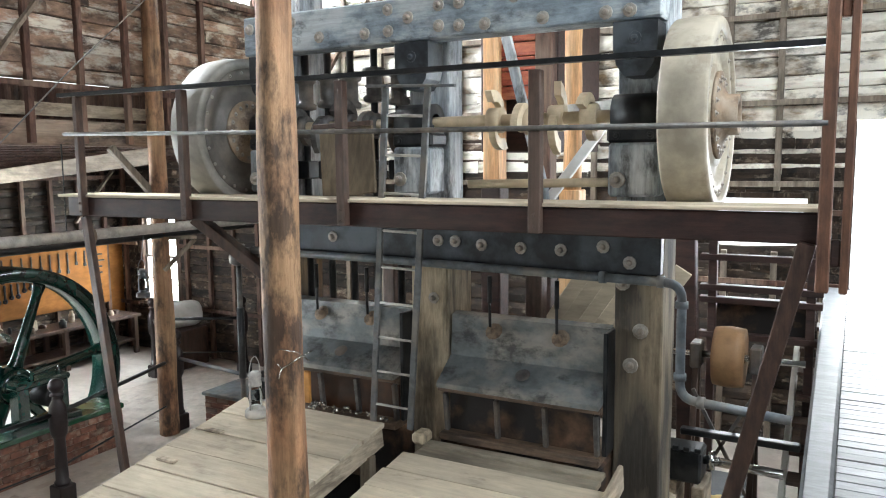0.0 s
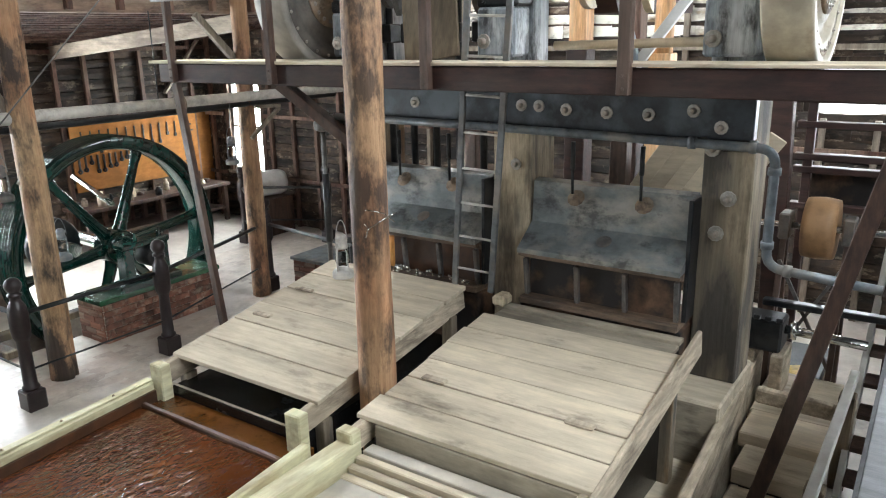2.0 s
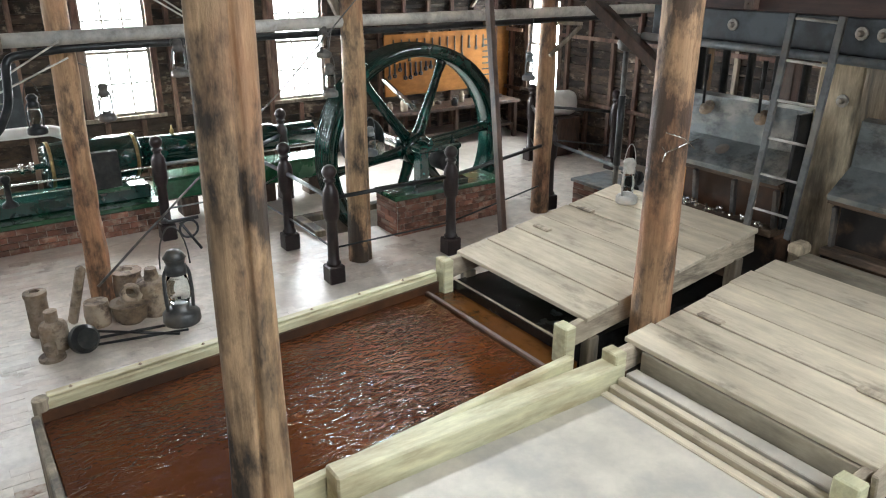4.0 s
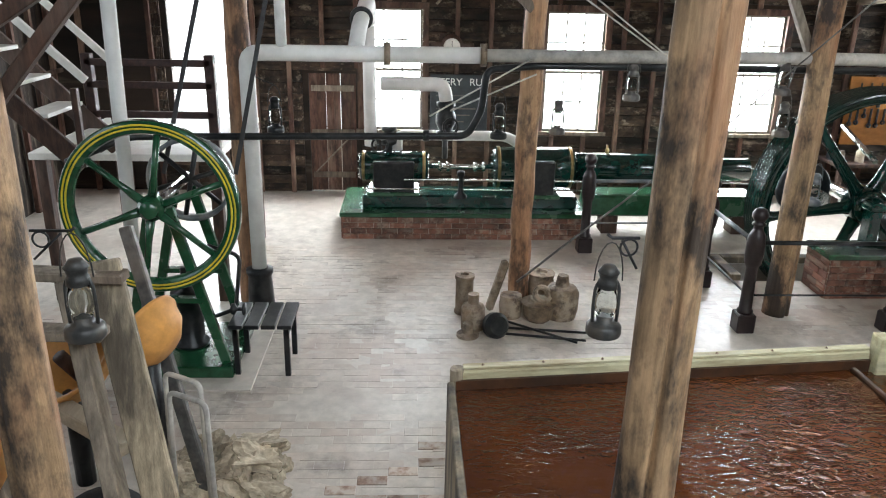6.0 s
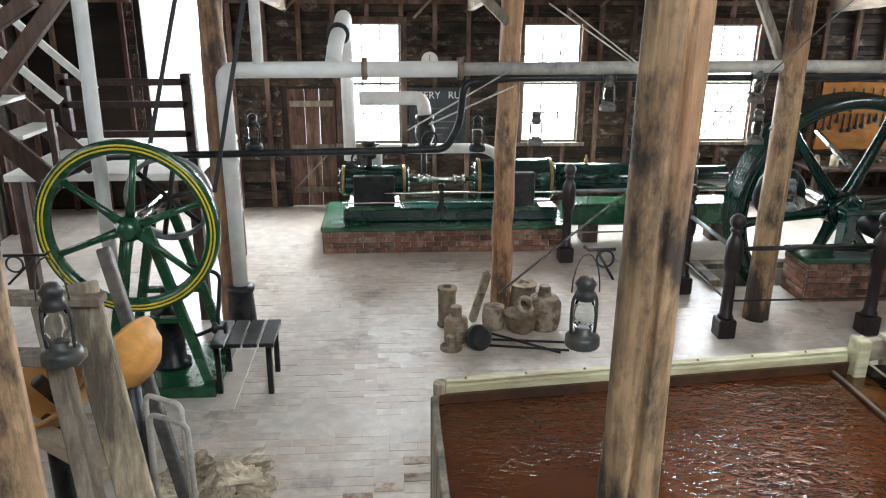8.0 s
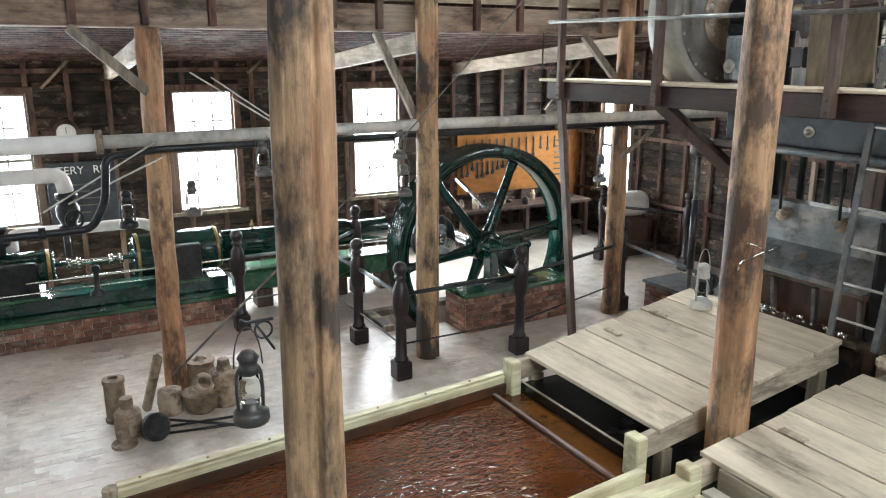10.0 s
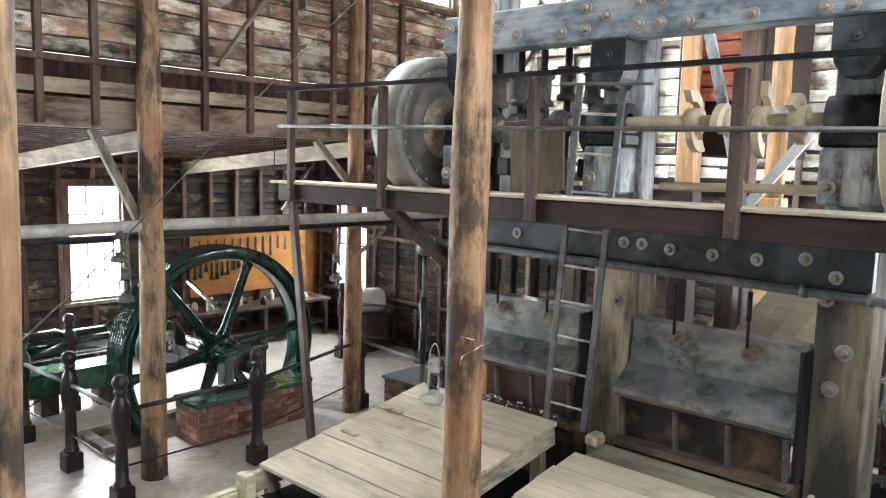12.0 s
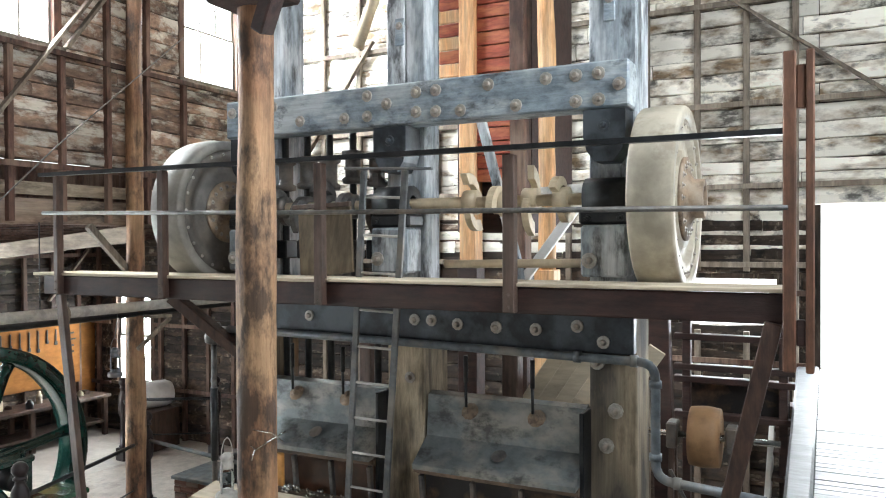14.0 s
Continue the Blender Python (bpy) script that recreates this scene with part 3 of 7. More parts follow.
def window(name, axis, plane, a0, a1, z0, z1, cols, rows, inward, label):
    """A sash window: frame, sill, meeting rail, glazing bars and panes in an opening."""
    w = thing(name, label, "window", kind="structure")

    def bar(bm, p, q, r, s, d0, d1):
        lo, hi = ((plane + d0 * inward, p, r), (plane + d1 * inward, q, s)) if axis == "x" else ((p, plane + d0 * inward, r), (q, plane + d1 * inward, s))
        box(bm, lo, hi)
    bm = B()
    f = 0.06
    bar(bm, a0 - 0.09, a0 + 0.012, z0 - 0.02, z1 + 0.09, -0.06, 0.05)
    bar(bm, a1 - 0.012, a1 + 0.09, z0 - 0.02, z1 + 0.09, -0.06, 0.05)
    bar(bm, a0 + 0.013, a1 - 0.013, z1 - 0.012, z1 + 0.09, -0.06, 0.05)
    part("window_frame", bm, STUD, w)
    bm = B(); bar(bm, a0 - 0.12, a1 + 0.12, z0 - 0.06, z0, -0.07, 0.09)
    part("window_sill", bm, STUD_GREY, w)
    zm = (z0 + z1) / 2
    for lo, hi, dep in ((z0 + 0.001, zm + 0.015, -0.01), (zm - 0.015, z1 - 0.013, -0.035)):
        bm = B()
        bar(bm, a0 + 0.013, a0 + 0.05, lo, hi, dep - 0.02, dep)
        bar(bm, a1 - 0.05, a1 - 0.013, lo, hi, dep - 0.02, dep)
        bar(bm, a0 + 0.051, a1 - 0.051, lo, lo + 0.04, dep - 0.02, dep)
        bar(bm, a0 + 0.051, a1 - 0.051, hi - 0.03, hi, dep - 0.02, dep)
        for i in range(1, cols):
            a = a0 + 0.05 + (a1 - a0 - 0.1) * i / cols
            bar(bm, a - 0.011, a + 0.011, lo + 0.041, hi - 0.031, dep - 0.018, dep - 0.002)
        for j in range(1, rows):
            z = lo + 0.04 + (hi - lo - 0.07) * j / rows
            bar(bm, a0 + 0.052, a1 - 0.052, z - 0.011, z + 0.011, dep - 0.017, dep - 0.003)
        sash = part("sash", bm, SASH, w)
        for i in range(cols):
            for j in range(rows):
                p = a0 + 0.05 + (a1 - a0 - 0.1) * i / cols + 0.006
                q = a0 + 0.05 + (a1 - a0 - 0.1) * (i + 1) / cols - 0.006
                r = lo + 0.04 + (hi - lo - 0.07) * j / rows + 0.006
                s = lo + 0.04 + (hi - lo - 0.07) * (j + 1) / rows - 0.006
                bm = B(); bar(bm, p, q, r, s, dep - 0.012, dep - 0.008)
                pane = part("pane", bm, GLASS, sash)
                pane.visible_shadow = False
    return w


window("window_1", "x", WX, *W_OPEN[0], 3, 2, 1, "bright sash window with small panes in timber frame")
window("window_2", "x", WX, *W_OPEN[1], 3, 2, 1, "bright sash window with small panes in timber frame")
window("window_3", "x", WX, *W_OPEN[2], 3, 2, 1, "bright sash window with small panes in timber frame")
window("window_4", "y", NY, *N_OPEN[0], 3, 2, -1, "bright sash window in the end wall of the aisle")
window("window_5", "x", UX, *U_OPEN[0], 3, 1, 1, "high clerestory window full of white daylight")
window("window_6", "x", UX, *U_OPEN[1], 3, 1, 1, "high clerestory window full of white daylight")

DAY = (0.88, 0.95, 1.0)
for o in W_OPEN[:3]:
    window_light("window_daylight", (WX - 0.07, (o[0] + o[1]) / 2, (o[2] + o[3]) / 2), (1, 0, 0), o[1] - o[0], o[3] - o[2], 390, DAY)
o = W_OPEN[4]
window_light("window_daylight", (WX - 0.07, (o[0] + o[1]) / 2, (o[2] + o[3]) / 2), (1, 0, 0), o[1] - o[0], o[3] - o[2], 160, DAY)
o = N_OPEN[0]
window_light("window_daylight", ((o[0] + o[1]) / 2, NY + 0.07, (o[2] + o[3]) / 2), (0, -1, 0), o[1] - o[0], o[3] - o[2], 110, DAY)
o = N_OPEN[1]
window_light("doorway_daylight", ((o[0] + o[1]) / 2, NY + 0.07, (o[2] + o[3]) / 2), (0, -1, 0), o[1] - o[0], o[3] - o[2], 170, DAY)
o = N_OPEN[2]
window_light("window_daylight", ((o[0] + o[1]) / 2, NY + 0.07, (o[2] + o[3]) / 2), (0, -1, 0), o[1] - o[0], o[3] - o[2], 90, DAY)
for o in U_OPEN:
    window_light("window_daylight", (UX - 0.07, (o[0] + o[1]) / 2, (o[2] + o[3]) / 2), (1, 0, 0), o[1] - o[0], o[3] - o[2], 760, DAY)
# fill lamps standing in the added east and south openings
for o, watts in zip(E_OPEN, (EAST_WATTS * 0.95, EAST_WATTS * 1.9, 200)):
    window_light("unseen_opening_fill", (EX + 0.07, (o[0] + o[1]) / 2, (o[2] + o[3]) / 2), (-1, 0, -0.15), o[1] - o[0], o[3] - o[2], watts, DAY)
for o in S_OPEN:
    window_light("unseen_opening_fill", ((o[0] + o[1]) / 2, SY - 0.07, (o[2] + o[3]) / 2), (0, 1, -0.1), o[1] - o[0], o[3] - o[2], SOUTH_WATTS, DAY)

# plank door in the west wall, daylight between its boards
door = thing("door_1", "ledged plank door with daylight showing between boards", "door", kind="structure")
y = -2.036
random.seed(4)
while y < -1.28:
    w = random.uniform(0.12, 0.17)
    bm = B(); box(bm, (WX - 0.05, y, 0.012), (WX - 0.02, min(y + w - random.choice((0.001, 0.006, 0.009)), -1.243), 2.046), 0.003)
    part("plank", bm, STUD, door)
    y += w
for z in (0.25, 1.0, 1.75):
    bm = B(); box(bm, (WX - 0.018, -2.0, z), (WX + 0.01, -1.27, z + 0.1), 0.004)
    part("ledge", bm, STUD_GREY, door)
bm = B(); beam(bm, (WX - 0.004, -1.95, 0.35), (WX - 0.004, -1.32, 1.0), 0.02, 0.09, (1, 0, 0))
part("brace", bm, STUD_GREY, door)

# studs and girts on the inner faces
def stud_row(name, label, axis, plane, inward, spots, z0, z1, girts, a0, a1, openings=(), material=STUD, size=0.075, braces=()):
    st = thing(name, label, "wall framing", kind="structure")
    for s in spots:
        bm = B()
        spans = [(z0, z1)]
        for p, q, r, t in openings:
            if p - 0.1 < s < q + 0.1:
                spans = [(z0, r - 0.07), (t + 0.1, z1)]
        for lo, hi in spans:
            if hi - lo > 0.1:
                l3, h3 = ((plane + 0.04 * inward, s - size / 2, lo), (plane + (0.04 + size) * inward, s + size / 2, hi)) if axis == "x" else ((s - size / 2, plane + 0.04 * inward, lo), (s + size / 2, plane + (0.04 + size) * inward, hi))
                box(bm, l3, h3, 0.004)
        if bm.verts:
            part("stud", bm, material, st)
        else:
            bm.free()
    for z in girts:
        x = a0
        for p, q in [(o[0] - 0.1, o[1] + 0.1) for o in sorted(openings) if o[2] - 0.1 < z < o[3] + 0.1] + [(a1, a1)]:
            if p - x > 0.05:
                bm = B()
                d0, d1 = 0.04 + size - 0.03, 0.04 + size + 0.012
                l3, h3 = ((plane + d0 * inward, x, z), (plane + d1 * inward, p, z + 0.07)) if axis == "x" else ((x, plane + d0 * inward, z), (p, plane + d1 * inward, z + 0.07))
                box(bm, l3, h3, 0.004)
                part("girt", bm, material, st)
            x = q
    for p, q in braces:
        bm = B()
        beam(bm, p, q, 0.04, 0.09, (1, 0, 0) if axis == "x" else (0, 1, 0), 0.004)
        part("brace", bm, STUD_GREY, st)
    return st


sp = [SY + 0.5 + 0.56 * i for i in range(30)]
stud_row("framing_west", "rough studs against the dark slab wall", "x", WX, 1, [s for s in sp if s < NY - 0.1], 0, AISLE_Z, [3.42], SY, NY, W_OPEN,
         braces=[((WX + 0.14, 3.2, 3.4), (WX + 0.14, 3.9, 4.0)), ((WX + 0.14, 0.1, 3.2), (WX + 0.14, 0.9, 4.0)), ((WX + 0.14, 9.3, 2.6), (WX + 0.14, 10.2, 3.6)), ((WX + 0.14, -2.0, 3.3), (WX + 0.14, -1.3, 4.0))])
sp = [3.55, 4.2, 4.86, 5.5, 6.18, 6.85, 7.5, 8.17, 9.4, 10.1] + [SY + 0.6 + 0.66 * i for i in range(14)]
stud_row("framing_upper", "red-brown studs and girts of the clerestory wall", "x", UX, 1, sp, 3.96, ROOF_Z, [4.6, 6.0, 7.75], SY, NY, U_OPEN,
         braces=[((UX + 0.14, 5.0, 4.75), (UX + 0.14, 6.7, 7.0)), ((UX + 0.14, 2.2, 4.7), (UX + 0.14, 3.8, 6.0)), ((UX + 0.14, 6.2, 6.1), (UX + 0.14, 7.3, 7.6))])
sp = [-8.1, -7.4, -6.7, -6.0, -5.3, -4.6, -3.9, -3.2, -2.62, -2.1, -1.45, -0.85, -0.28, 1.3, 1.95, 2.6]
stud_row("framing_north", "pale weathered studs and rails on the limewashed wall", "y", NY, -1, sp, 0, ROOF_Z, [3.35, 4.35, 5.4, 6.7, 7.9], UX, EX, N_OPEN, STUD_GREY,
         braces=[((-1.2, NY - 0.14, 6.9), (1.8, NY - 0.14, 4.6)), ((-8.2, NY - 0.14, 4.5), (-6.4, NY - 0.14, 6.9))])
sp = [-12.9, -11.2, -10.6, -10.0, -9.4, -8.8]
stud_row("framing_aisle_end", "rough studs of the aisle end wall", "y", NY, -1, sp, 0, AISLE_Z, [0.9, 2.1, 3.0], WX, UX, N_OPEN)

sp = [-12.9 + 0.6 * i for i in range(17)]
stud_row("framing_south", "dark studs and braces of the wall behind the stair", "y", SY, 1, sp, 0, 8.0, [2.0, 4.2], WX, -2.8, S_OPEN,
         braces=[((-10.0, SY + 0.14, 2.2), (-8.4, SY + 0.14, 4.2)), ((-6.4, SY + 0.14, 2.2), (-7.9, SY + 0.14, 4.2))])

# log posts
LOGS = [(-8.25, -2.1, 3.93, 0.15, 0.12, 0, 0, 1), (-8.28, 0.957, 3.93, 0.12, 0.112, 0, 0.03, 2), (-7.97, 3.95, 8.5, 0.152, 0.085, -0.05, 0.015, 3), (-8.18, 7.08, 9.0, 0.135, 0.085, 0, 0.05, 4),
        (-3.2, -2.066, 9.4, 0.138, 0.075, 0, -0.06, 5), (-2.88, 0.71, 9.5, 0.13, 0.115, -0.16, 0.19, 6), (-3.22, 3.756, 9.5, 0.135, 0.098, -0.01, 0.015, 7)]
for x, y, z, r0, r1, dx, dy, s in LOGS:
    bm = B()
    log_mesh(bm, (x, y, 0), (x + dx, y + dy, z), r0, r1, s, seg=64 if s == 6 else 30, rings=70, groove={6: 0.0, 5: -0.5, 3: 0.6}.get(s))
    lp = tagged(part("log_post", bm, LOG_TAN if s in (5, 6, 3) else LOG), "peeled round log post, cracked and weathered", "post", "log posts")

# ---- stamp battery ----
DX0, DX1 = -6.75, -0.14
deck = thing("battery_deck", "timber catwalk with dark red edge beam and iron handrails", "platform", at=(0, 0, 0))
bm = B(); box(bm, (DX0, DECK_Y - 0.04, DECK_Z - 0.21), (DX1, DECK_Y + 0.03, DECK_Z - 0.03), 0.008)
part("edge_beam", bm, DARKWOOD, deck)
bm = B(); box(bm, (DX0, 5.5, DECK_Z - 0.21), (-5.35, 5.57, DECK_Z - 0.03), 0.008)
part("edge_beam", bm, DARKWOOD, deck)
for i, x in enumerate((-6.6, -5.5, -4.4, -3.2, -2.1, -1.0, -0.25)):
    bm = B(); box(bm, (x, DECK_Y + 0.031, DECK_Z - 0.19), (x + 0.07, 5.28, DECK_Z - 0.031))
    part("joist", bm, DARKWOOD, deck)
random.seed(2)
y = DECK_Y - 0.07
k = 0
while y < 5.2:
    w = random.uniform(0.13, 0.17)
    for x0, x1 in ((DX0 - random.uniform(0, 0.12), -3.2 + random.uniform(-0.2, 0.2)),):
        for a, b in ((x0, x1), (x1 + 0.008, DX1)):
            bm = B(); box(bm, (a, y, DECK_Z - 0.028 + random.uniform(0, 0.006)), (b, y + w - 0.008, DECK_Z), 0.004)
            part("plank", bm, GREYWOOD, deck)
    y += w
POSTS = ((-6.47, 0.055, 4.34), (-5.1, 0.07, 4.33), (-3.43, 0.075, 4.31), (-1.86, 0.085, 4.29))
for x, w, z in POSTS:
    bm = B(); box(bm, (x - w / 2, DECK_Y - 0.115, DECK_Z - 0.2), (x + w / 2, DECK_Y - 0.042, z), 0.006)
    bolt_head(bm, (x, DECK_Y - 0.115, DECK_Z - 0.08), (0, -1, 0), 0.014)
    bolt_head(bm, (x, DECK_Y - 0.115, DECK_Z - 0.16), (0, -1, 0), 0.014)
    part("rail_post", bm, BROWNPOST, deck)
bm = B(); beam(bm, (-6.72, DECK_Y - 0.08, 4.36), (DX1, DECK_Y - 0.08, 4.33), 0.06, 0.035)
part("top_rail", bm, BLACKIRON, deck)
bm = B(); tube(bm, [(-6.62, DECK_Y - 0.13, 3.99), (-3.4, DECK_Y - 0.13, 3.93), (DX1, DECK_Y - 0.13, 3.89)], 0.018, 8)
part("mid_rail", bm, GREYIRON, deck)
bm = B(); beam(bm, (-6.55, DECK_Y, 3.2), (-6.08, DECK_Y - 0.02, 0.0), 0.085, 0.06, (0, 1, 0), 0.004)
part("strut", bm, BROWNPOST, deck)
bm = B(); beam(bm, (-5.45, 5.15, 3.2), (-4.75, 5.5, 2.55), 0.11, 0.11, (0, 1, 0), 0.005)
part("brace", bm, BROWNPOST, deck)

bat = thing("stamp_battery", "ten-head ore stamp battery with blue-grey painted timber frame", "stamp mill", at=(0, 0, 0))
FY = 5.6     # front of the frame


def bolts(parent, pts, r=0.05, axis=(0, -1, 0), material=BOLT):
    for p in pts:
        bm = B()
        bolt_head(bm, (0, 0, 0), axis, r)
        part("bolt", bm, material, parent, at=Matrix.Translation(p))


# columns: right, middle, left
def column(x0, x1, z0, z1, y0=FY, y1=FY + 0.42, material=BLUECOL, name="column"):
    bm = B(); box(bm, (x0, y0, z0), (x1, y1, z1), 0.012)
    return part(name, bm, material, bat)


colR = column(-1.56, -1.2, 0.97, 3.3, material=OLDCOL)
column(-1.56, -1.2, 3.302, 9.2, FY, FY + 0.42)
colM = column(-3.32, -2.97, 0.55, 3.3, FY - 0.06, FY + 0.4, PALECOL)
column(-3.39, -3.205, 3.302, 9.2, FY + 0.06, FY + 0.33)
column(-3.2, -3.01, 3.302, 9.2, FY + 0.064, FY + 0.33)
column(-4.93, -4.62, 0.55, 3.3, FY + 0.02, FY + 0.4, OLDCOL)
column(-4.93, -4.58, 3.302, 9.2, FY + 0.06, FY + 0.46)
bm = B(); box(bm, (-4.96, FY - 0.24, 4.67), (-1.2, FY - 0.002, 5.01), 0.014)
guide = part("guide_beam", bm, BLUETIMBER, bat)
random.seed(7)
bolts(guide, [(x, FY - 0.24, z) for x, z in ((-3.4, 4.93), (-3.21, 4.85), (-3.4, 4.76), (-2.93, 4.92), (-2.93, 4.76), (-2.75, 4.92), (-2.75, 4.75), (-2.53, 4.74), (-2.29, 4.92), (-2.06, 4.74),
                                       (-1.82, 4.92), (-1.59, 4.92), (-1.59, 4.73), (-1.42, 4.92), (-1.42, 4.73), (-1.27, 4.83), (-4.1, 4.77), (-3.63, 4.76), (-4.4, 4.92), (-4.62, 4.76), (-4.88, 4.9))], 0.05)
bm = B(); box(bm, (-4.96, FY - 0.12, 2.86), (-1.2, FY - 0.002, 3.16), 0.012)
low = part("sill_beam", bm, PENDANT, bat)
bolts(low, [(x, FY - 0.12, z) for x, z in ((-3.02, 3.05), (-2.86, 3.05), (-2.62, 3.03), (-2.28, 3.02), (-1.95, 3.02), (-1.62, 3.06), (-1.42, 2.95), (-4.1, 3.04))], 0.05)
bolts(colR, [(-1.36, FY, 2.42), (-1.43, FY, 2.15), (-1.5, FY, 2.78)], 0.06)
bolts(colM, [(-3.1, FY - 0.06, 2.55)], 0.05)

def slot_plate(x, y, z):
    """A long iron washer plate with two bolts."""
    bm = B()
    box(bm, (x - 0.045, y - 0.018, z - 0.12), (x + 0.045, y - 0.001, z + 0.12), 0.008)
    pl = part("slot_plate", bm, BLUETIMBER, bat)
    bolts(pl, [(x, y - 0.018, z + 0.05)], 0.035)


slot_plate(-3.25, FY + 0.06, 5.52)
slot_plate(-1.4, FY, 5.47)

# mortar boxes
def mortar_box(x0, x1, wet):
    """A cast mortar box: sloping blue-grey hood, lip shelf and screened front."""
    m = thing("mortar_box", "blue-grey steel hood over the ore mortar box, water-stained", "mortar box", "mortar boxes")
    w = x1 - x0
    yb, yf = FY + 0.05, FY - 0.32
    bm = B()
    prof = [(yb, 2.44), (yb - 0.08, 2.42), (yf + 0.26, 2.08), (yf, 1.9), (yf, 1.86), (yb, 1.9)]
    rings = [[bm.verts.new((x, y, z)) for y, z in prof] for x in (x0, x1)]
    bm.faces.new(rings[0])
    bm.faces.new(rings[1][::-1])
    for i in range(len(prof)):
        j = (i + 1) % len(prof)
        bm.faces.new((rings[0][i], rings[1][i], rings[1][j], rings[0][j]))
    hood = part("hood", bm, BOXSTEEL, m)
    for fx in (0.3, 0.72):
        bm = B()
        lathe(bm, [(0, 0.03), (0.02, 0.028), (0.025, 0.008), (0.07, 0.006), (0.075, 0.0)], (x0 + w * fx, yb - 0.13, 2.32), (0, -0.8, 0.6), 10)
        part("flange", bm, CLAY, hood)
        bm = B(); tube(bm, [(x0 + w * fx - 0.02, yb - 0.16, 2.36), (x0 + w * fx - 0.02, yb - 0.17, 2.6)], 0.013, 8)
        tube(bm, [(x0 + w * fx - 0.02, yb - 0.165, 2.56), (x0 + w * fx - 0.02, yb - 0.165, 2.78)], 0.02, 8)
        part("hose", bm, BLACKIRON, hood)
    bm = B(); lathe(bm, [(0, 0.006), (0.055, 0.006), (0.062, 0.0)], (x0 + w * 0.52, yf + 0.13, 2.02), (0, -0.57, 0.82), 16)
    part("hatch", bm, GREYIRON, hood)
    bm = B()
    for i in range(3):
        box(bm, (x0, yf + 0.02 + 0.05 * i, 1.83 - 0.02 * i), (x1, yf + 0.06 + 0.05 * i, 1.858))
    part("lip", bm, RUSTWOOD, m)
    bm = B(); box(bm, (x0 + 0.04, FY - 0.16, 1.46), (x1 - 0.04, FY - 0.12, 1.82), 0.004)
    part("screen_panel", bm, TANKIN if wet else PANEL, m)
    for fx in (0.0, 0.36, 0.68, 1.0):
        bm = B(); beam(bm, (x0 + 0.04 + (w - 0.08) * fx, FY - 0.2, 1.47), (x0 + 0.04 + (w - 0.08) * fx, FY - 0.24, 1.8), 0.035, 0.05, (0, 1, 0), 0.005)
        part("strut", bm, GREYIRON, m)
    bm = B(); box(bm, (x0, FY - 0.3, 1.41), (x1, FY + 0.1, 1.47), 0.01)
    part("sill", bm, RUSTWOOD, m)
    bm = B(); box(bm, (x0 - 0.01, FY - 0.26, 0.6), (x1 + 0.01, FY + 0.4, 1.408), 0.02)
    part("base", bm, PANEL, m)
    bm = B(); box(bm, (x1 - 0.005, FY - 0.2, 1.47), (x1 + 0.03, FY + 0.05, 2.42), 0.006)
    part("cheek", bm, BLACKIRON, m)
    if wet:
        bm = B(); box(bm, (x0 + 0.3, FY - 0.26, 1.5), (x0 + 0.37, FY - 0.22, 1.8), 0.01)
        part("spout", bm, COPPER, m)
        bm = B()
        for i in range(60):
            px, pz = x0 + 0.05 + random.random() * (w - 0.1), 1.5 + random.random() * 0.05
            bmesh.ops.create_icosphere(bm, subdivisions=1, radius=random.uniform(0.01, 0.022), matrix=Matrix.Translation((px, FY - 0.3 - random.random() * 0.05, pz)))
        part("splash", bm, STEEL, m)["kind"] = "stuff"
    return m


mortar_box(-2.94, -1.58, False)
mortar_box(-4.68, -3.36, True)

# stamp stems, tappets and cams
def stamp_row(x0, n, pitch):
    for i in range(n):
        x = x0 + i * pitch
        bm = B(); tube(bm, [(x, FY + 0.12, 2.2), (x, FY + 0.12, 4.98)], 0.034, 10)
        stem = part("stem", bm, BLACKIRON, bat)
        dz = random.uniform(-0.03, 0.03)
        bm = B(); lathe(bm, [(0.05, 0), (0.095, 0.01), (0.1, 0.05), (0.07, 0.07), (0.07, 0.24), (0.1, 0.26), (0.1, 0.3), (0.05, 0.31)], (x, FY + 0.12, 4.2 + dz), (0, 0, 1), 14)
        part("tappet", bm, GREYIRON, stem)
        bm = B(); box(bm, (x - 0.07, FY + 0.03, 3.55), (x + 0.07, FY + 0.21, 3.72), 0.012)
        part("guide_block", bm, BLACKIRON, bat)


stamp_row(-4.55, 5, 0.255)
bm = B(); tube(bm, [(-5.5, 5.55, 4.02), (-0.74, 5.55, 4.02)], 0.046, 16)
shaft = part("camshaft", bm, CAMMETAL, bat)


def cam_mesh(bm, x, phase):
    """A double-armed lifting cam on the shaft."""
    for side in (0, math.pi):
        pts = []
        for k in range(9):
            a = phase + side + k * 0.24
            r = 0.085 + 0.024 * k
            pts.append((r * math.cos(a), r * math.sin(a)))
        inner = [(p * 0.62, q * 0.62) for p, q in pts]
        loop = pts + inner[::-1]
        f0 = [bm.verts.new((x - 0.028, 5.55 + p, 4.02 + q)) for p, q in loop]
        f1 = [bm.verts.new((x + 0.028, 5.55 + p, 4.02 + q)) for p, q in loop]
        nn = len(loop)
        for i in range(nn):
            bm.faces.new((f0[i], f0[(i + 1) % nn], f1[(i + 1) % nn], f1[i]))
        for i in range(8):
            bm.faces.new((f0[i], f0[i + 1], f0[nn - 2 - i], f0[nn - 1 - i]))
            bm.faces.new((f1[i], f1[nn - 1 - i], f1[nn - 2 - i], f1[i + 1]))
    lathe(bm, [(0.048, -0.055), (0.1, -0.055), (0.1, 0.055), (0.048, 0.055)], (x, 5.55, 4.02), (1, 0, 0), 16)
    return bm


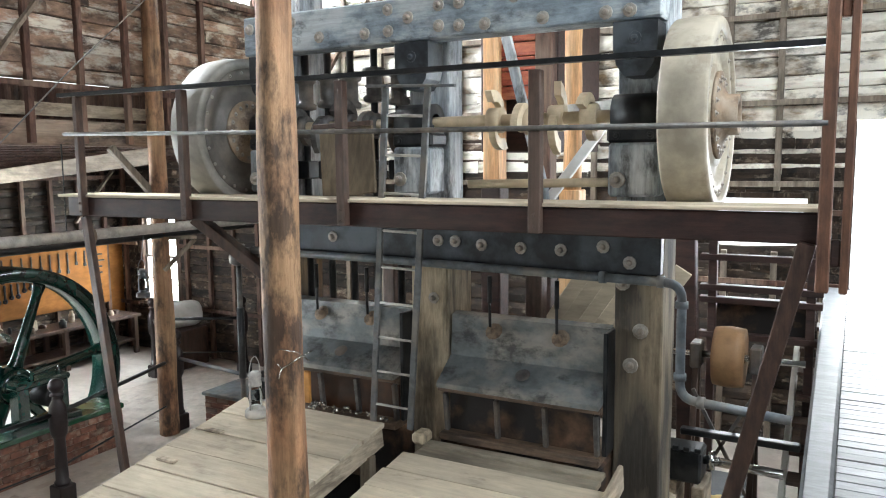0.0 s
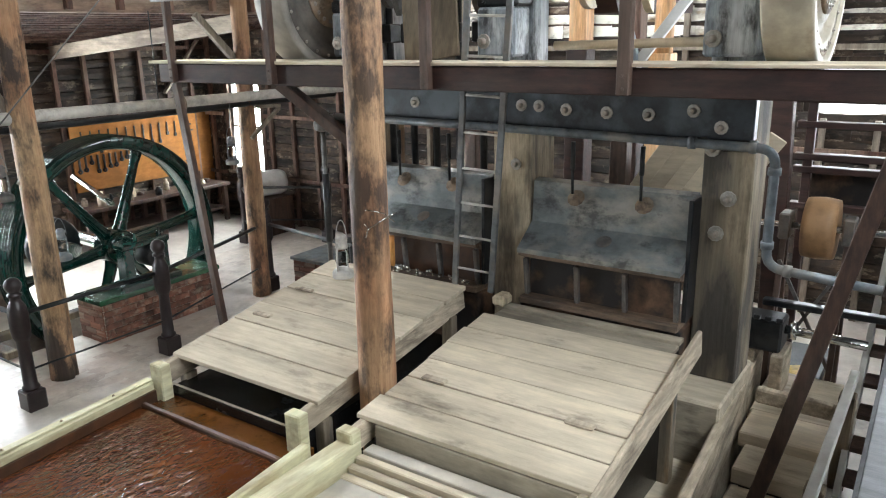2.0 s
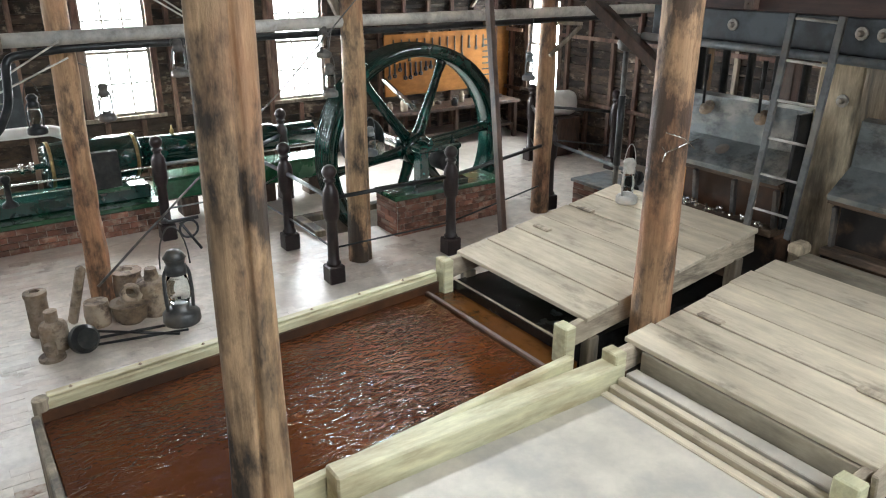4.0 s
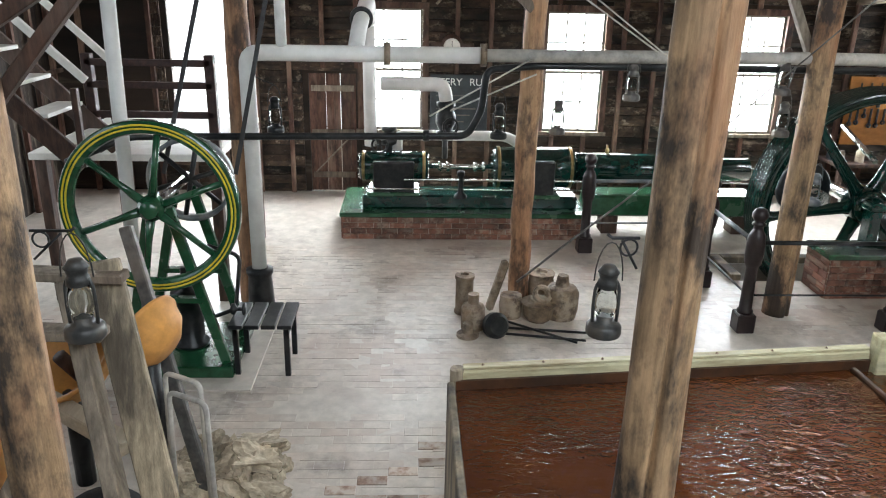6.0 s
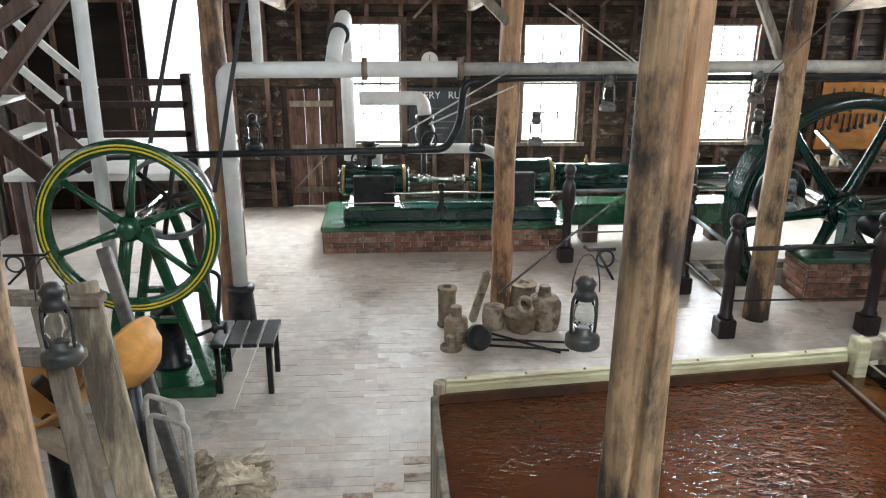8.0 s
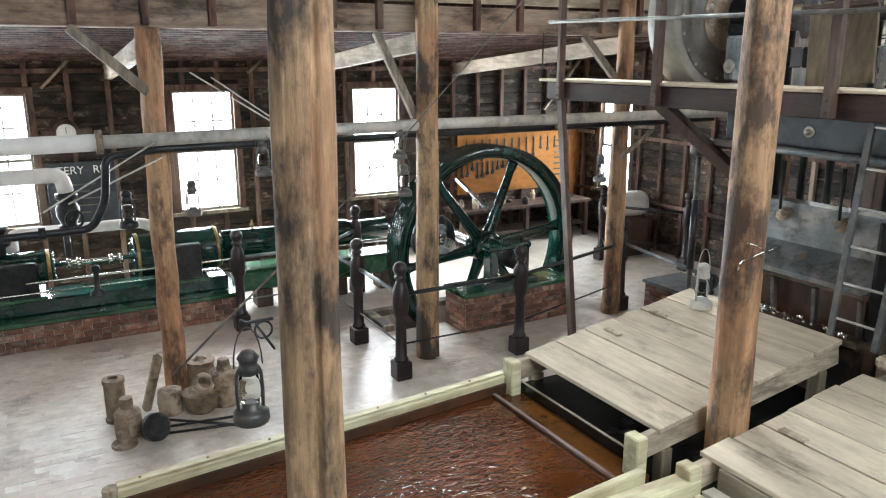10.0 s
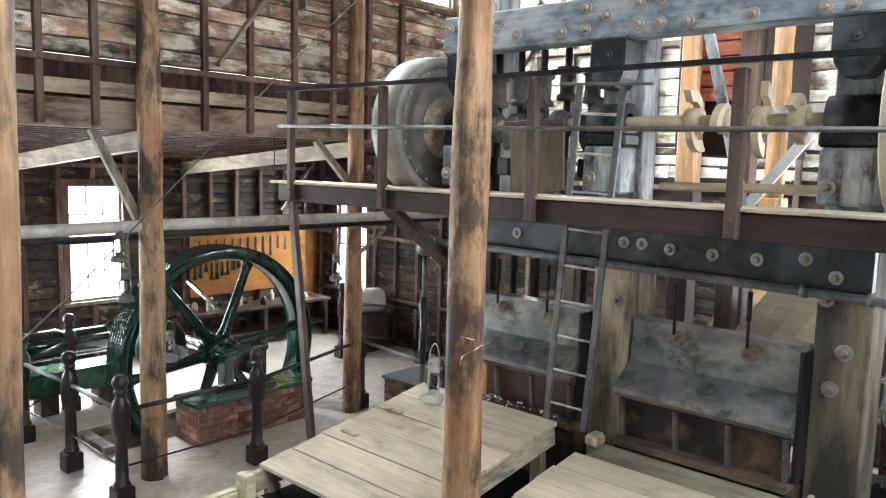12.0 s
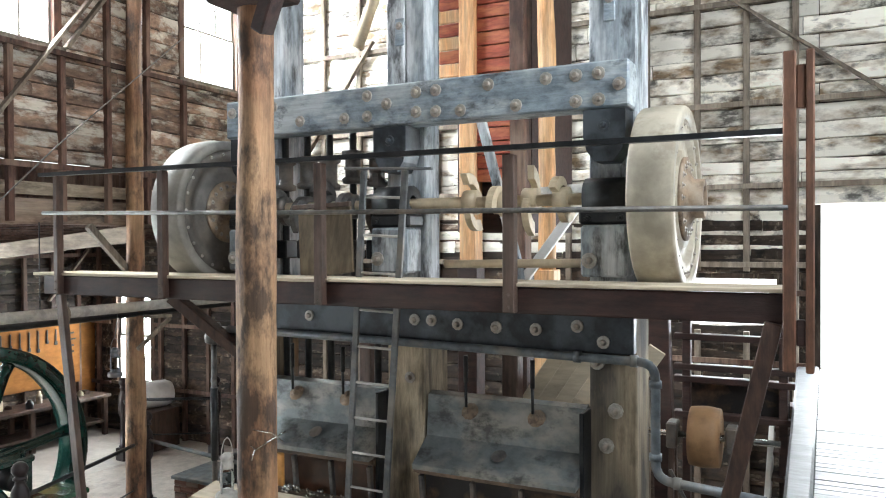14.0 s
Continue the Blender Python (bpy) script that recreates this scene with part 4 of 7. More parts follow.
for i in range(5):
    for x0, off in ((-2.52, 0.3), (-4.45, 1.0)):
        bm = cam_mesh(B(), x0 + 0.255 * i, off + i * 1.257)
        part("cam", bm, CAMMETAL if x0 > -3 else GREYIRON, shaft)
bm = B(); tube(bm, [(-2.7, 5.42, 3.52), (-1.5, 5.42, 3.54)], 0.035, 10)
part("prop_bar", bm, CAMMETAL, bat)
# bearing blocks on the columns
for x in (-1.38, -3.18, -4.74):
    bm = B()
    box(bm, (x - 0.17, FY - 0.28, 3.44), (x + 0.17, FY - 0.004, 3.82), 0.02)
    blk = part("bearing_post", bm, BLUECOL, bat)
    bm = B(); box(bm, (x - 0.19, FY - 0.26, 3.822), (x + 0.19, FY - 0.006, 3.93), 0.02)
    for dx in (-0.12, 0.12):
        bolt_head(bm, (x + dx, FY - 0.26, 3.87), (0, -1, 0), 0.028)
        box(bm, (x + dx - 0.03, FY - 0.2, 3.931), (x + dx + 0.03, FY - 0.14, 4.0), 0.008)
    lathe(bm, [(0.07, -0.16), (0.15, -0.16), (0.15, 0.16), (0.07, 0.16)], (x, 5.55 - 0.08, 4.02), (1, 0, 0), 16)
    part("bearing_cap", bm, BLACKIRON, blk)
    bolts(blk, [(x - 0.1, FY - 0.28, 3.56)], 0.06)
    bm = B()
    poly = [(-0.155, 4.655), (0.155, 4.655), (0.155, 4.46), (0.13, 4.36), (0.07, 4.28), (-0.07, 4.28), (-0.13, 4.36), (-0.155, 4.46)]
    f0 = [bm.verts.new((x + p, FY - 0.25, q)) for p, q in poly]
    f1 = [bm.verts.new((x + p, FY - 0.005, q)) for p, q in poly]
    bm.faces.new(f0)
    bm.faces.new(f1[::-1])
    for i in range(8):
        bm.faces.new((f0[i], f0[(i + 1) % 8], f1[(i + 1) % 8], f1[i]))
    bolt_head(bm, (x, FY - 0.25, 4.54), (0, -1, 0), 0.045)
    part("pendant", bm, PENDANT, bat)


def bull_wheel(cx, cy, cz, r, w, rim, face, label):
    """A wide timber-built belt wheel with a bolted disc face."""
    o = thing("bull_wheel", label, "belt wheel", "bull wheels")
    bm = B()
    lathe(bm, [(r - 0.09, -w / 2), (r - 0.012, -w / 2), (r, -w / 2 + 0.015), (r + 0.012, 0), (r, w / 2 - 0.015), (r - 0.012, w / 2), (r - 0.09, w / 2)], (cx, cy, cz), (1, 0, 0), 64, closed=True)
    part("rim", bm, rim, o)
    h = w / 2
    bm = B(); lathe(bm, [(0.07, -h + 0.06), (r - 0.089, -h + 0.06), (r - 0.089, h - 0.02), (r - 0.2, h - 0.02), (r - 0.21, h - 0.05), (r - 0.3, h - 0.055), (r - 0.31, h - 0.03), (0.07, h - 0.03)], (cx, cy, cz), (1, 0, 0), 48, closed=True)
    disc = part("disc", bm, face, o)
    for s in (-1, 1):
        d = s * (w / 2 - (0.055 if s < 0 else 0.03))
        bm = B(); lathe(bm, [(0.09, 0), (0.3, 0), (0.3, 0.02), (0.2, 0.03), (0.14, 0.07), (0.14, 0.14), (0.09, 0.14)], (cx + d, cy, cz), (s, 0, 0), 32, closed=True)
        part("hub", bm, CLAY, disc)
        for rad, n, rr in ((0.25, 18, 0.022), (r - 0.13, 22, 0.016)):
            for k in range(n):
                a = 2 * math.pi * k / n
                bm = B(); bolt_head(bm, (0, 0, 0), (s, 0, 0), rr)
                part("bolt", bm, BOLT, disc, at=Matrix.Translation((cx + d + s * (0.022 if rad < 0.3 else 0.012), cy + rad * math.cos(a), cz + rad * math.sin(a))))
    return o


bull_wheel(-0.97, 5.55, 4.0, 0.66, 0.3, BULL, BULL, "wide grey-tan belt wheel with bolted hub on camshaft")
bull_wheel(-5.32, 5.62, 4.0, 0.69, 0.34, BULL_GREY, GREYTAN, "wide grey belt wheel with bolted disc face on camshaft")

# ladder up the front
lad = thing("ladder", "grey iron ladder leaning against the battery front", "ladder")
LAD = [(Vector((-3.55, 5.25, 1.471)), Vector((-3.19, 4.98, 4.27))), (Vector((-3.18, 5.25, 1.471)), Vector((-2.82, 4.98, 4.25)))]
for a, b in LAD:
    bm = B(); beam(bm, a, b, 0.052, 0.03, (0, 1, 0), 0.004)
    part("stile", bm, LADDER, lad)
for i in range(9):
    t = (i + 0.6) / 9.3
    bm = B(); tube(bm, [LAD[0][0].lerp(LAD[0][1], t), LAD[1][0].lerp(LAD[1][1], t)], 0.011, 8)
    part("rung", bm, PIPE_GREY, lad)
bm = B(); beam(bm, (-3.36, 4.96, 4.285), (-2.58, 4.96, 4.25), 0.035, 0.02, (0, 0, 1), 0.003)
part("top_bar", bm, LADDER, lad)

# water pipe along the front
bm = B(); tube(bm, bend([(-5.0, 5.42, 2.88), (-3.5, 5.42, 2.87), (-1.03, 5.42, 2.83), (-1.03, 5.42, 2.0), (-0.3, 5.42, 1.95)], 0.12), 0.034, 12)
wp = tagged(part("water_pipe", bm, PIPE_BLUE), "grey-blue water pipe with elbows along battery front", "pipe")
for p, d in (((-1.6, 5.42, 2.84), (1, 0, 0)), ((-1.18, 5.42, 2.835), (1, 0, 0)), ((-1.03, 5.42, 2.68), (0, 0, 1)), ((-1.03, 5.42, 2.16), (0, 0, 1)), ((-0.88, 5.42, 1.99), (1, 0, 0))):
    bm = B(); lathe(bm, [(0.035, -0.025), (0.045, -0.025), (0.045, 0.025), (0.035, 0.025)], p, d, 12)
    part("coupling", bm, PIPE_BLUE, wp)

# ---- amalgam tables ----
def apron(name, x0, x1, y0, y1, z0, z1, n, battens, label):
    """A boarded apron table, its lid of wide planks sloping towards the front."""
    t = thing(name, label, "table", "amalgam tables")
    random.seed(int(abs(x0) * 100))
    zz = lambda y: z0 + (z1 - z0) * (y - y0) / (y1 - y0)
    edges = [y0 + (y1 - y0) * i / n for i in range(n + 1)]
    for a, b in zip(edges, edges[1:]):
        bm = B()
        e0, e1 = random.uniform(-0.02, 0.02), random.uniform(-0.02, 0.02)
        h = 0.032 + random.uniform(0, 0.008)
        v = [(x0 + e0, a + 0.006, zz(a)), (x1 + e1, a + 0.006, zz(a)), (x1 + e1, b - 0.006, zz(b)), (x0 + e0, b - 0.006, zz(b))]
        lo = [bm.verts.new(p) for p in v]
        hi = [bm.verts.new((p[0], p[1], p[2] + h)) for p in v]
        bm.faces.new(lo[::-1])
        bm.faces.new(hi)
        for i in range(4):
            bm.faces.new((lo[i], lo[(i + 1) % 4], hi[(i + 1) % 4], hi[i]))
        bmesh.ops.bevel(bm, geom=list(bm.edges), offset=0.004, segments=1, affect="EDGES")
        part("plank", bm, GREYWOOD, t)
    for x in (x0 + 0.05, x1 - 0.05):
        bm = B()
        beam(bm, (x, y0 - 0.1, zz(y0) - 0.09), (x, y1, zz(y1) - 0.09), 0.06, 0.17, (0, 0, 1), 0.006)
        part("side_board", bm, GREYWOOD_Y, t)
    for x, y in ((x0 + 0.05, y0 + 0.1), (x1 - 0.05, y0 + 0.1), (x0 + 0.05, y1 - 0.2), (x1 - 0.05, y1 - 0.2)):
        bm = B(); box(bm, (x - 0.05, y - 0.05, 0), (x + 0.05, y + 0.05, zz(y) - 0.16), 0.006)
        part("leg", bm, OLDCOL, t)
    # near-black block filling the space under the lid, same on both tables
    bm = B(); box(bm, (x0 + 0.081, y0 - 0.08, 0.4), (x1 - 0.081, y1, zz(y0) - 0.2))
    part("trough", bm, BLACKBED, t)
    for x in (x0 + 0.05, x1 - 0.05):
        bm = B(); box(bm, (x - 0.07, y0 - 0.2, 0.35), (x + 0.07, y0 - 0.101, zz(y0) + 0.01), 0.01)
        part("corner_block", bm, TANKRIM, t)
    for fx, fy in battens:
        px, py = x0 + (x1 - x0) * fx, y0 + (y1 - y0) * fy
        bm = B(); box(bm, (px - 0.1, py - 0.035, zz(py) + 0.034), (px + 0.1, py + 0.035, zz(py) + 0.058), 0.012)
        part("batten", bm, GREYWOOD_Y, t)
    return t


apron("amalgam_table", -5.02, -3.43, 3.33, 5.25, 1.165, 1.45, 6, ((0.15, 0.67), (0.15, 0.4)), "wide weathered plank cover over the wet amalgam table")
dry_table = apron("amalgam_table", -3.08, -1.4, 3.35, 4.97, 1.165, 1.365, 6, ((0.81, 0.33), (0.14, 0.35)), "wide pale plank cover on the dry amalgam table")

bm = B(); beam(bm, (-1.378, 3.28, 1.11), (-1.378, 5.2, 1.43), 0.036, 0.2, (0, 0, 1), 0.008)
part("side_rail", bm, GREYWOOD_Y, dry_table)

# ---- settling tank in front of the wet table ----
# grey board under the lip of the dry table
bm = B(); box(bm, (-2.93, 3.345, 0.98), (-1.47, 3.37, 1.16), 0.006)
tagged(part("skirt_board", bm, DULLWOOD), "dull grey board under the lip of the dry table", "board")
bm = B(); box(bm, (-2.93, 3.371, 0.98), (-1.55, 3.9, 1.0), 0.004)
tagged(part("catch_board", bm, DULLWOOD), "flat dull board inside the dry table's mouth", "board")

# stepped boards between the dry table and the mortar box
sb = thing("step_boards", "weathered boards stepping up to the dry mortar box", "boards")
for y, z, w in ((4.985, 1.335, 0.2), (5.19, 1.36, 0.105)):
    bm = B(); box(bm, (-3.02, y, z), (-1.52, y + w, z + 0.04), 0.006); part("board", bm, DULLWOOD, sb)
bm = B(); box(bm, (-3.1, 5.12, 1.401), (-2.98, 5.29, 1.5), 0.025); part("chock", bm, PALECOL, sb)
for x in (-2.9, -1.7):
    bm = B(); box(bm, (x - 0.04, 5.2, 0), (x + 0.04, 5.28, 1.359), 0.005); part("bracket", bm, OLDCOL, sb)

TX0, TX1, TY0, TY1, TZ = -4.98, -3.37, 0.0, 3.12, 1.04
tank = thing("settling_tank", "shallow timber tank of rusty brown water with pale painted rim", "tank")


def skew(bm):
    """The tank stands a little out of line with the battery."""
    for v in bm.verts:
        v.co.x += 0.1 * (3.1 - v.co.y)
    return bm


for name, lo, hi, bev, m in (("side_wall", (TX0 - 0.07, TY0, 0.0), (TX0, TY1, TZ), 0.012, TANKRIM), ("side_wall", (TX1, TY0, 0.0), (TX1 + 0.07, TY1, TZ - 0.02), 0.012, TANKRIM),
                             ("rim_cap", (TX0 - 0.085, TY0 + 0.06, TZ + 0.001), (TX0 - 0.02, TY1, TZ + 0.018), 0.004, TANKRIM),
                             ("end_wall", (TX0 + 0.001, TY0 - 0.05, 0.0), (TX1 - 0.001, TY0, TZ - 0.07), 0.01, OLDCOL), ("bottom", (TX0 + 0.001, TY0 + 0.002, 0.3), (TX1 - 0.001, TY1, 0.34), 0, TANKIN),
                             ("lining", (TX0 + 0.004, TY0 + 0.01, 0.341), (TX0 + 0.028, TY1 - 0.01, TZ - 0.06), 0, TANKIN), ("lining", (TX1 - 0.028, TY0 + 0.01, 0.341), (TX1 - 0.004, TY1 - 0.01, TZ - 0.06), 0, TANKIN),
                             ("weir", (TX0 + 0.03, 2.95, 0.62), (TX1 - 0.03, 3.0, 0.935), 0.01, TANKIN), ("front_board", (TX0 - 0.1, 3.26, 0.6), (TX1 - 0.1, 3.292, 0.97), 0.008, GREYWOOD),
                             ("launder", (TX0 + 0.03, 3.001, 0.6), (TX1 - 0.03, 3.259, 0.885), 0, COPPERWATER)):
    bm = B(); box(bm, lo, hi, bev); part(name, skew(bm), m, tank)
bm = B(); tube(bm, [(TX0 - 0.03, TY0 + 0.02, 0.4), (TX0 - 0.03, TY0 + 0.02, TZ + 0.012)], 0.05, 12); part("corner_post", skew(bm), OLDCOL, tank)
random.seed(14)
for i in range(7):
    y = 0.2 + 0.43 * i
    bm = B(); bolt_head(bm, (TX0 - 0.05, y, TZ + 0.018), (0, 0, 1), 0.012); part("nail", skew(bm), CLAY, tank)
bm = B()
bmesh.ops.create_grid(bm, x_segments=40, y_segments=60, size=0.5, matrix=Matrix.Translation(((TX0 + TX1) / 2, (TY0 + 2.95) / 2, 0.912)) @ Matrix.Diagonal((TX1 - TX0 - 0.06, 2.95 - TY0 - 0.02, 1, 1)))
for v in bm.verts:
    v.co.z += 0.006 * noise.noise(v.co * 5)
for f in bm.faces:
    f.smooth = True
part("water", skew(bm), WATER, tank, "rusty brown rippled water")

tank2 = thing("dry_tray", "pale sheet-topped timber tray beside the settling tank", "tray")
bm = B(); box(bm, (-2.94, 1.2, 0.5), (-1.43, 3.12, 0.95), 0.01); part("bed", bm, TABLETOP, tank2)
for a, b in (((-3.1, 1.15, 0.2), (-2.95, 3.24, 1.1)), ((-1.42, 1.15, 0.2), (-1.33, 3.24, 1.1))):
    bm = B(); box(bm, a, b, 0.012); part("side_wall", bm, TANKRIM, tank2)
for i in range(3):
    bm = B(); box(bm, (-2.94, 3.0 + 0.075 * i, 0.75), (-1.43, 3.06 + 0.075 * i, 0.965 + 0.03 * i), 0.008); part("cleat", bm, GREYWOOD, tank2)
bm = B(); box(bm, (-2.94, 3.225, 1.0), (-1.43, 3.33, 1.035), 0.006); part("sheet", bm, TABLETOP, tank2)
for x in (-3.02, -1.38):
    for y in (1.3, 2.2, 3.1):
        bm = B(); box(bm, (x - 0.05, y - 0.05, 0), (x + 0.05, y + 0.05, 0.2)); part("leg", bm, OLDCOL, tank2)

# ---- raised walkway beside the camera ----
ww = thing("walkway", "raised walkway of polished grey boards with a broad kerb", "walkway", kind="structure")
bm = B(); box(bm, (-0.2, -3.0, WALK_Z - 0.3), (-0.02, NY - 0.01, WALK_Z + 0.03), 0.02)
for v in bm.verts:
    if v.co.x < -0.1:      # the kerb widens towards the far wall
        v.co.x += 0.2 + min(-0.055, -0.045 - 0.0215 * v.co.y)
part("kerb", bm, WALKBOARD, ww)
random.seed(5)
y = -1.6
while y < NY - 0.1:
    bm = B(); box(bm, (-0.016, y, WALK_Z - 0.035), (2.6, y + 0.098, WALK_Z + random.uniform(-0.002, 0.002)), 0.004)
    part("board", bm, WALKBOARD, ww)
    y += 0.104
for y in (-1.4, 1.4, 4.2, 7.0, 9.8):
    for x in (0.1, 2.4):
        bm = B(); box(bm, (x - 0.07, y - 0.07, 0), (x + 0.07, y + 0.07, WALK_Z - 0.036), 0.008)
        part("support_post", bm, BROWNPOST, ww)
bm = B(); box(bm, (-0.0, -1.6, WALK_Z - 0.2), (0.05, NY - 0.1, WALK_Z - 0.037)); part("bearer", bm, BROWNPOST, ww)

# twin plank post at the deck's end
GATE = mat("warm_red_brown_plank", (0.15, 0.066, 0.036), 0.65, var=0.35, scale=7, streak=(2, 2, 0.7), col2=(0.05, 0.026, 0.018), mix2=0.7, scale2=1.8, bump=0.3, grain=(26, 26, 1.3))
gp = thing("gate_post", "pair of red-brown planks standing at the catwalk's end", "post")
for x0, x1 in ((-0.17, -0.1), (-0.05, -0.005)):
    bm = B(); box(bm, (x0, DECK_Y - 0.14, 2.95), (x1, DECK_Y - 0.05, 4.78), 0.008)
    part("plank", bm, GATE, gp)
bm = B(); box(bm, (-0.099, DECK_Y - 0.12, 4.45), (-0.051, DECK_Y - 0.07, 4.7), 0.006); part("spacer", bm, GATE, gp)
bm = B(); box(bm, (-0.099, DECK_Y - 0.12, 3.1), (-0.051, DECK_Y - 0.07, 3.25), 0.006); part("spacer", bm, DARKWOOD, gp)
bm = B(); beam(bm, (-0.22, DECK_Y - 0.06, 3.22), (-0.95, DECK_Y - 0.06, 0.0), 0.1, 0.07, (0, 1, 0), 0.006)
part("end_strut", bm, BROWNPOST, deck)

# notched stair stringer and pale rail beside the walkway
stn = thing("stair_stringer", "notched brown stringer and pale rail of a stair below the walkway", "stair")
A0, A1 = Vector((-0.43, 5.85, 0.06)), Vector((-0.43, 8.6, 2.0))
bm = B(); beam(bm, A0, A1, 0.05, 0.2, (0, 0, 1), 0.006); part("rail", bm, WHITE, stn, "pale painted stringer")
for i in range(11):
    p = A0.lerp(A1, (i + 0.5) / 11)
    bm = B(); box(bm, (-0.4, p.y - 0.12, p.z + 0.06), (-0.215, p.y + 0.12, p.z + 0.1), 0.006); part("tread", bm, BROWNPOST, stn)
bm = B(); beam(bm, A0 + Vector((0.2, 0, 0)), A1 + Vector((0.2, 0, 0)), 0.03, 0.16, (0, 0, 1), 0.006); part("stringer", bm, BROWNPOST, stn)

# leaning board on the deck
bd = thing("guard_board", "weathered board standing on the catwalk", "board")
bm = B(); beam(bm, (-3.68, 5.16, DECK_Z), (-3.76, 5.24, 4.0), 0.54, 0.03, (0, 1, 0), 0.004); part("board", bm, mat("brown_grey_weathered_board", (0.15, 0.115, 0.075), 0.85, var=0.35, scale=7, streak=(2, 2, 0.5), col2=(0.06, 0.045, 0.032), mix2=0.6, scale2=2, bump=0.3), bd)
bm = B(); beam(bm, (-4.06, 5.2, 4.0), (-3.47, 5.2, 4.02), 0.04, 0.04, (0, 0, 1), 0.004); part("rail", bm, BROWNPOST, bd)

# ---- behind the battery ----
bin_ = thing("ore_bin", "tall red-boarded ore bin on fresh orange timber posts", "ore bin")
for x0, x1, m in ((-3.57, -3.38, ORANGEPOST), (-2.97, -2.8, STUD)):
    bm = B(); box(bm, (x0, 7.5, 3.452), (x1, 7.72, 9.0), 0.012); part("post", bm, m, bin_)
    bm = B(); box(bm, (x0 - 0.02, 7.49, 0), (x1 + 0.02, 7.73, 3.45), 0.012); part("lower_post", bm, DARKWOOD, bin_)
z = 4.35
while z < 8.8:
    bm = B(); box(bm, (-3.375, 7.56, z), (-2.975, 7.6 + 0.012 * (int(z * 20) % 3), z + 0.138), 0.005); part("board", bm, REDWALL, bin_)
    bm = B(); box(bm, (-3.85, 7.58, z + 0.9), (-3.575, 7.62, z + 1.038), 0.005); part("board", bm, ORANGEPOST if int(z * 6.7) % 2 else REDWALL, bin_)
    z += 0.15
bm = B(); box(bm, (-3.75, 7.4, 5.3), (-3.3, 7.49, 5.5), 0.01); part("beam", bm, ORANGEPOST, bin_)
bm = B(); log_mesh(bm, (-2.57, 7.56, 3.4), (-2.57, 7.56, 9.0), 0.09, 0.08, 12)
box(bm, (-2.68, 7.45, 0), (-2.46, 7.67, 3.4), 0.01)
tagged(part("peeled_pole", bm, ORANGEPOST), "fresh tan peeled pole standing beside the ore bin", "post")
bm = B(); box(bm, (-3.7, 7.73, 3.8), (-2.8, 9.2, 9.9), 0.01); part("hopper", bm, DARKWOOD, bin_)
for a, b, m in (((-2.95, 6.7, 4.9), (-2.6, 6.9, 3.3), BLUECOL), ((-2.1, 7.0, 4.0), (-2.6, 6.9, 3.3), WHITE), ((-2.6, 7.3, 4.2), (-1.2, 7.3, 4.28), PIPE_GREY)):
    bm = B(); beam(bm, a, b, 0.09, 0.06, (0, 1, 0), 0.004); part("brace", bm, m, bin_)
bm = B(); beam(bm, (-4.0, 7.4, 6.2), (-4.05, 7.0, 7.6), 0.14, 0.05, (0, 1, 0), 0.005); part("chute", bm, CAMMETAL, bin_)

bm = B(); tube(bm, bend([(-4.45, 7.2, 10.64), (-4.4, 7.2, 6.6), (-4.7, 7.2, 5.9)], 0.2), 0.07, 12)
tagged(part("vent_pipe", bm, CAMMETAL), "cream bent pipe high behind the battery", "pipe")

chute = thing("ore_chute", "pale plank chute leaning behind the mortar box", "chute")
for i in range(6):
    bm = B(); beam(bm, (-2.75 + 0.17 * i, 7.0, 1.85), (-2.15 + 0.17 * i, 6.9, 2.72), 0.16, 0.03, (0, 1, 0.3), 0.003); part("plank", bm, GREYWOOD, chute)
bm = B(); box(bm, (-2.9, 6.98, 0), (-2.8, 7.1, 2.0), 0.01); part("leg", bm, BROWNPOST, chute)
bm = B(); box(bm, (-1.9, 6.98, 0), (-1.8, 7.1, 2.0), 0.01); part("leg", bm, BROWNPOST, chute)
for x, y, z0, z1, w in ((-2.62, 6.6, 0, 3.3, 0.16), (-4.3, 6.7, 0, 3.3, 0.14), (-3.85, 7.2, 0, 3.3, 0.12)):
    bm = B(); box(bm, (x - w / 2, y, z0), (x + w / 2, y + w, z1), 0.01)
    tagged(part("inner_post", bm, BROWNPOST), "dark timber post behind the battery frame", "post", "inner posts")

# right bay: dark post, back frame, pulley on stand, motor, pan
bm = B(); beam(bm, (-1.42, 7.5, 3.4), (-1.3, 7.5, 0.0), 0.2, 0.16, (0, 1, 0), 0.01)
tagged(part("bay_post", bm, DARKWOOD), "dark red leaning timber post beside the battery", "post")
rack = thing("back_rack", "dark open timber rack against the end wall", "rack")
for x in (-1.18, -0.3):
    bm = B(); box(bm, (x - 0.04, 7.7, 0), (x + 0.04, 7.78, 3.1), 0.006); part("upright", bm, DARKWOOD, rack)
for z in (2.95, 2.72, 2.42, 2.3, 1.95):
    bm = B(); box(bm, (-1.3, 7.68, z), (-0.2, 7.8, z + 0.06), 0.006); part("rail", bm, DARKWOOD, rack)
bm = B(); box(bm, (-1.2, 7.82, 1.98), (-0.25, 7.85, 2.28), 0.004); part("panel", bm, PANEL, rack)
stand = thing("pulley_stand", "tan belt pulley on a rusty iron stand", "pulley")
bm = B(); lathe(bm, [(0.05, -0.13), (0.265, -0.13), (0.275, -0.06), (0.28, 0), (0.275, 0.06), (0.265, 0.13), (0.05, 0.13)], (-0.93, 7.2, 1.9), (1, 0, 0), 40)
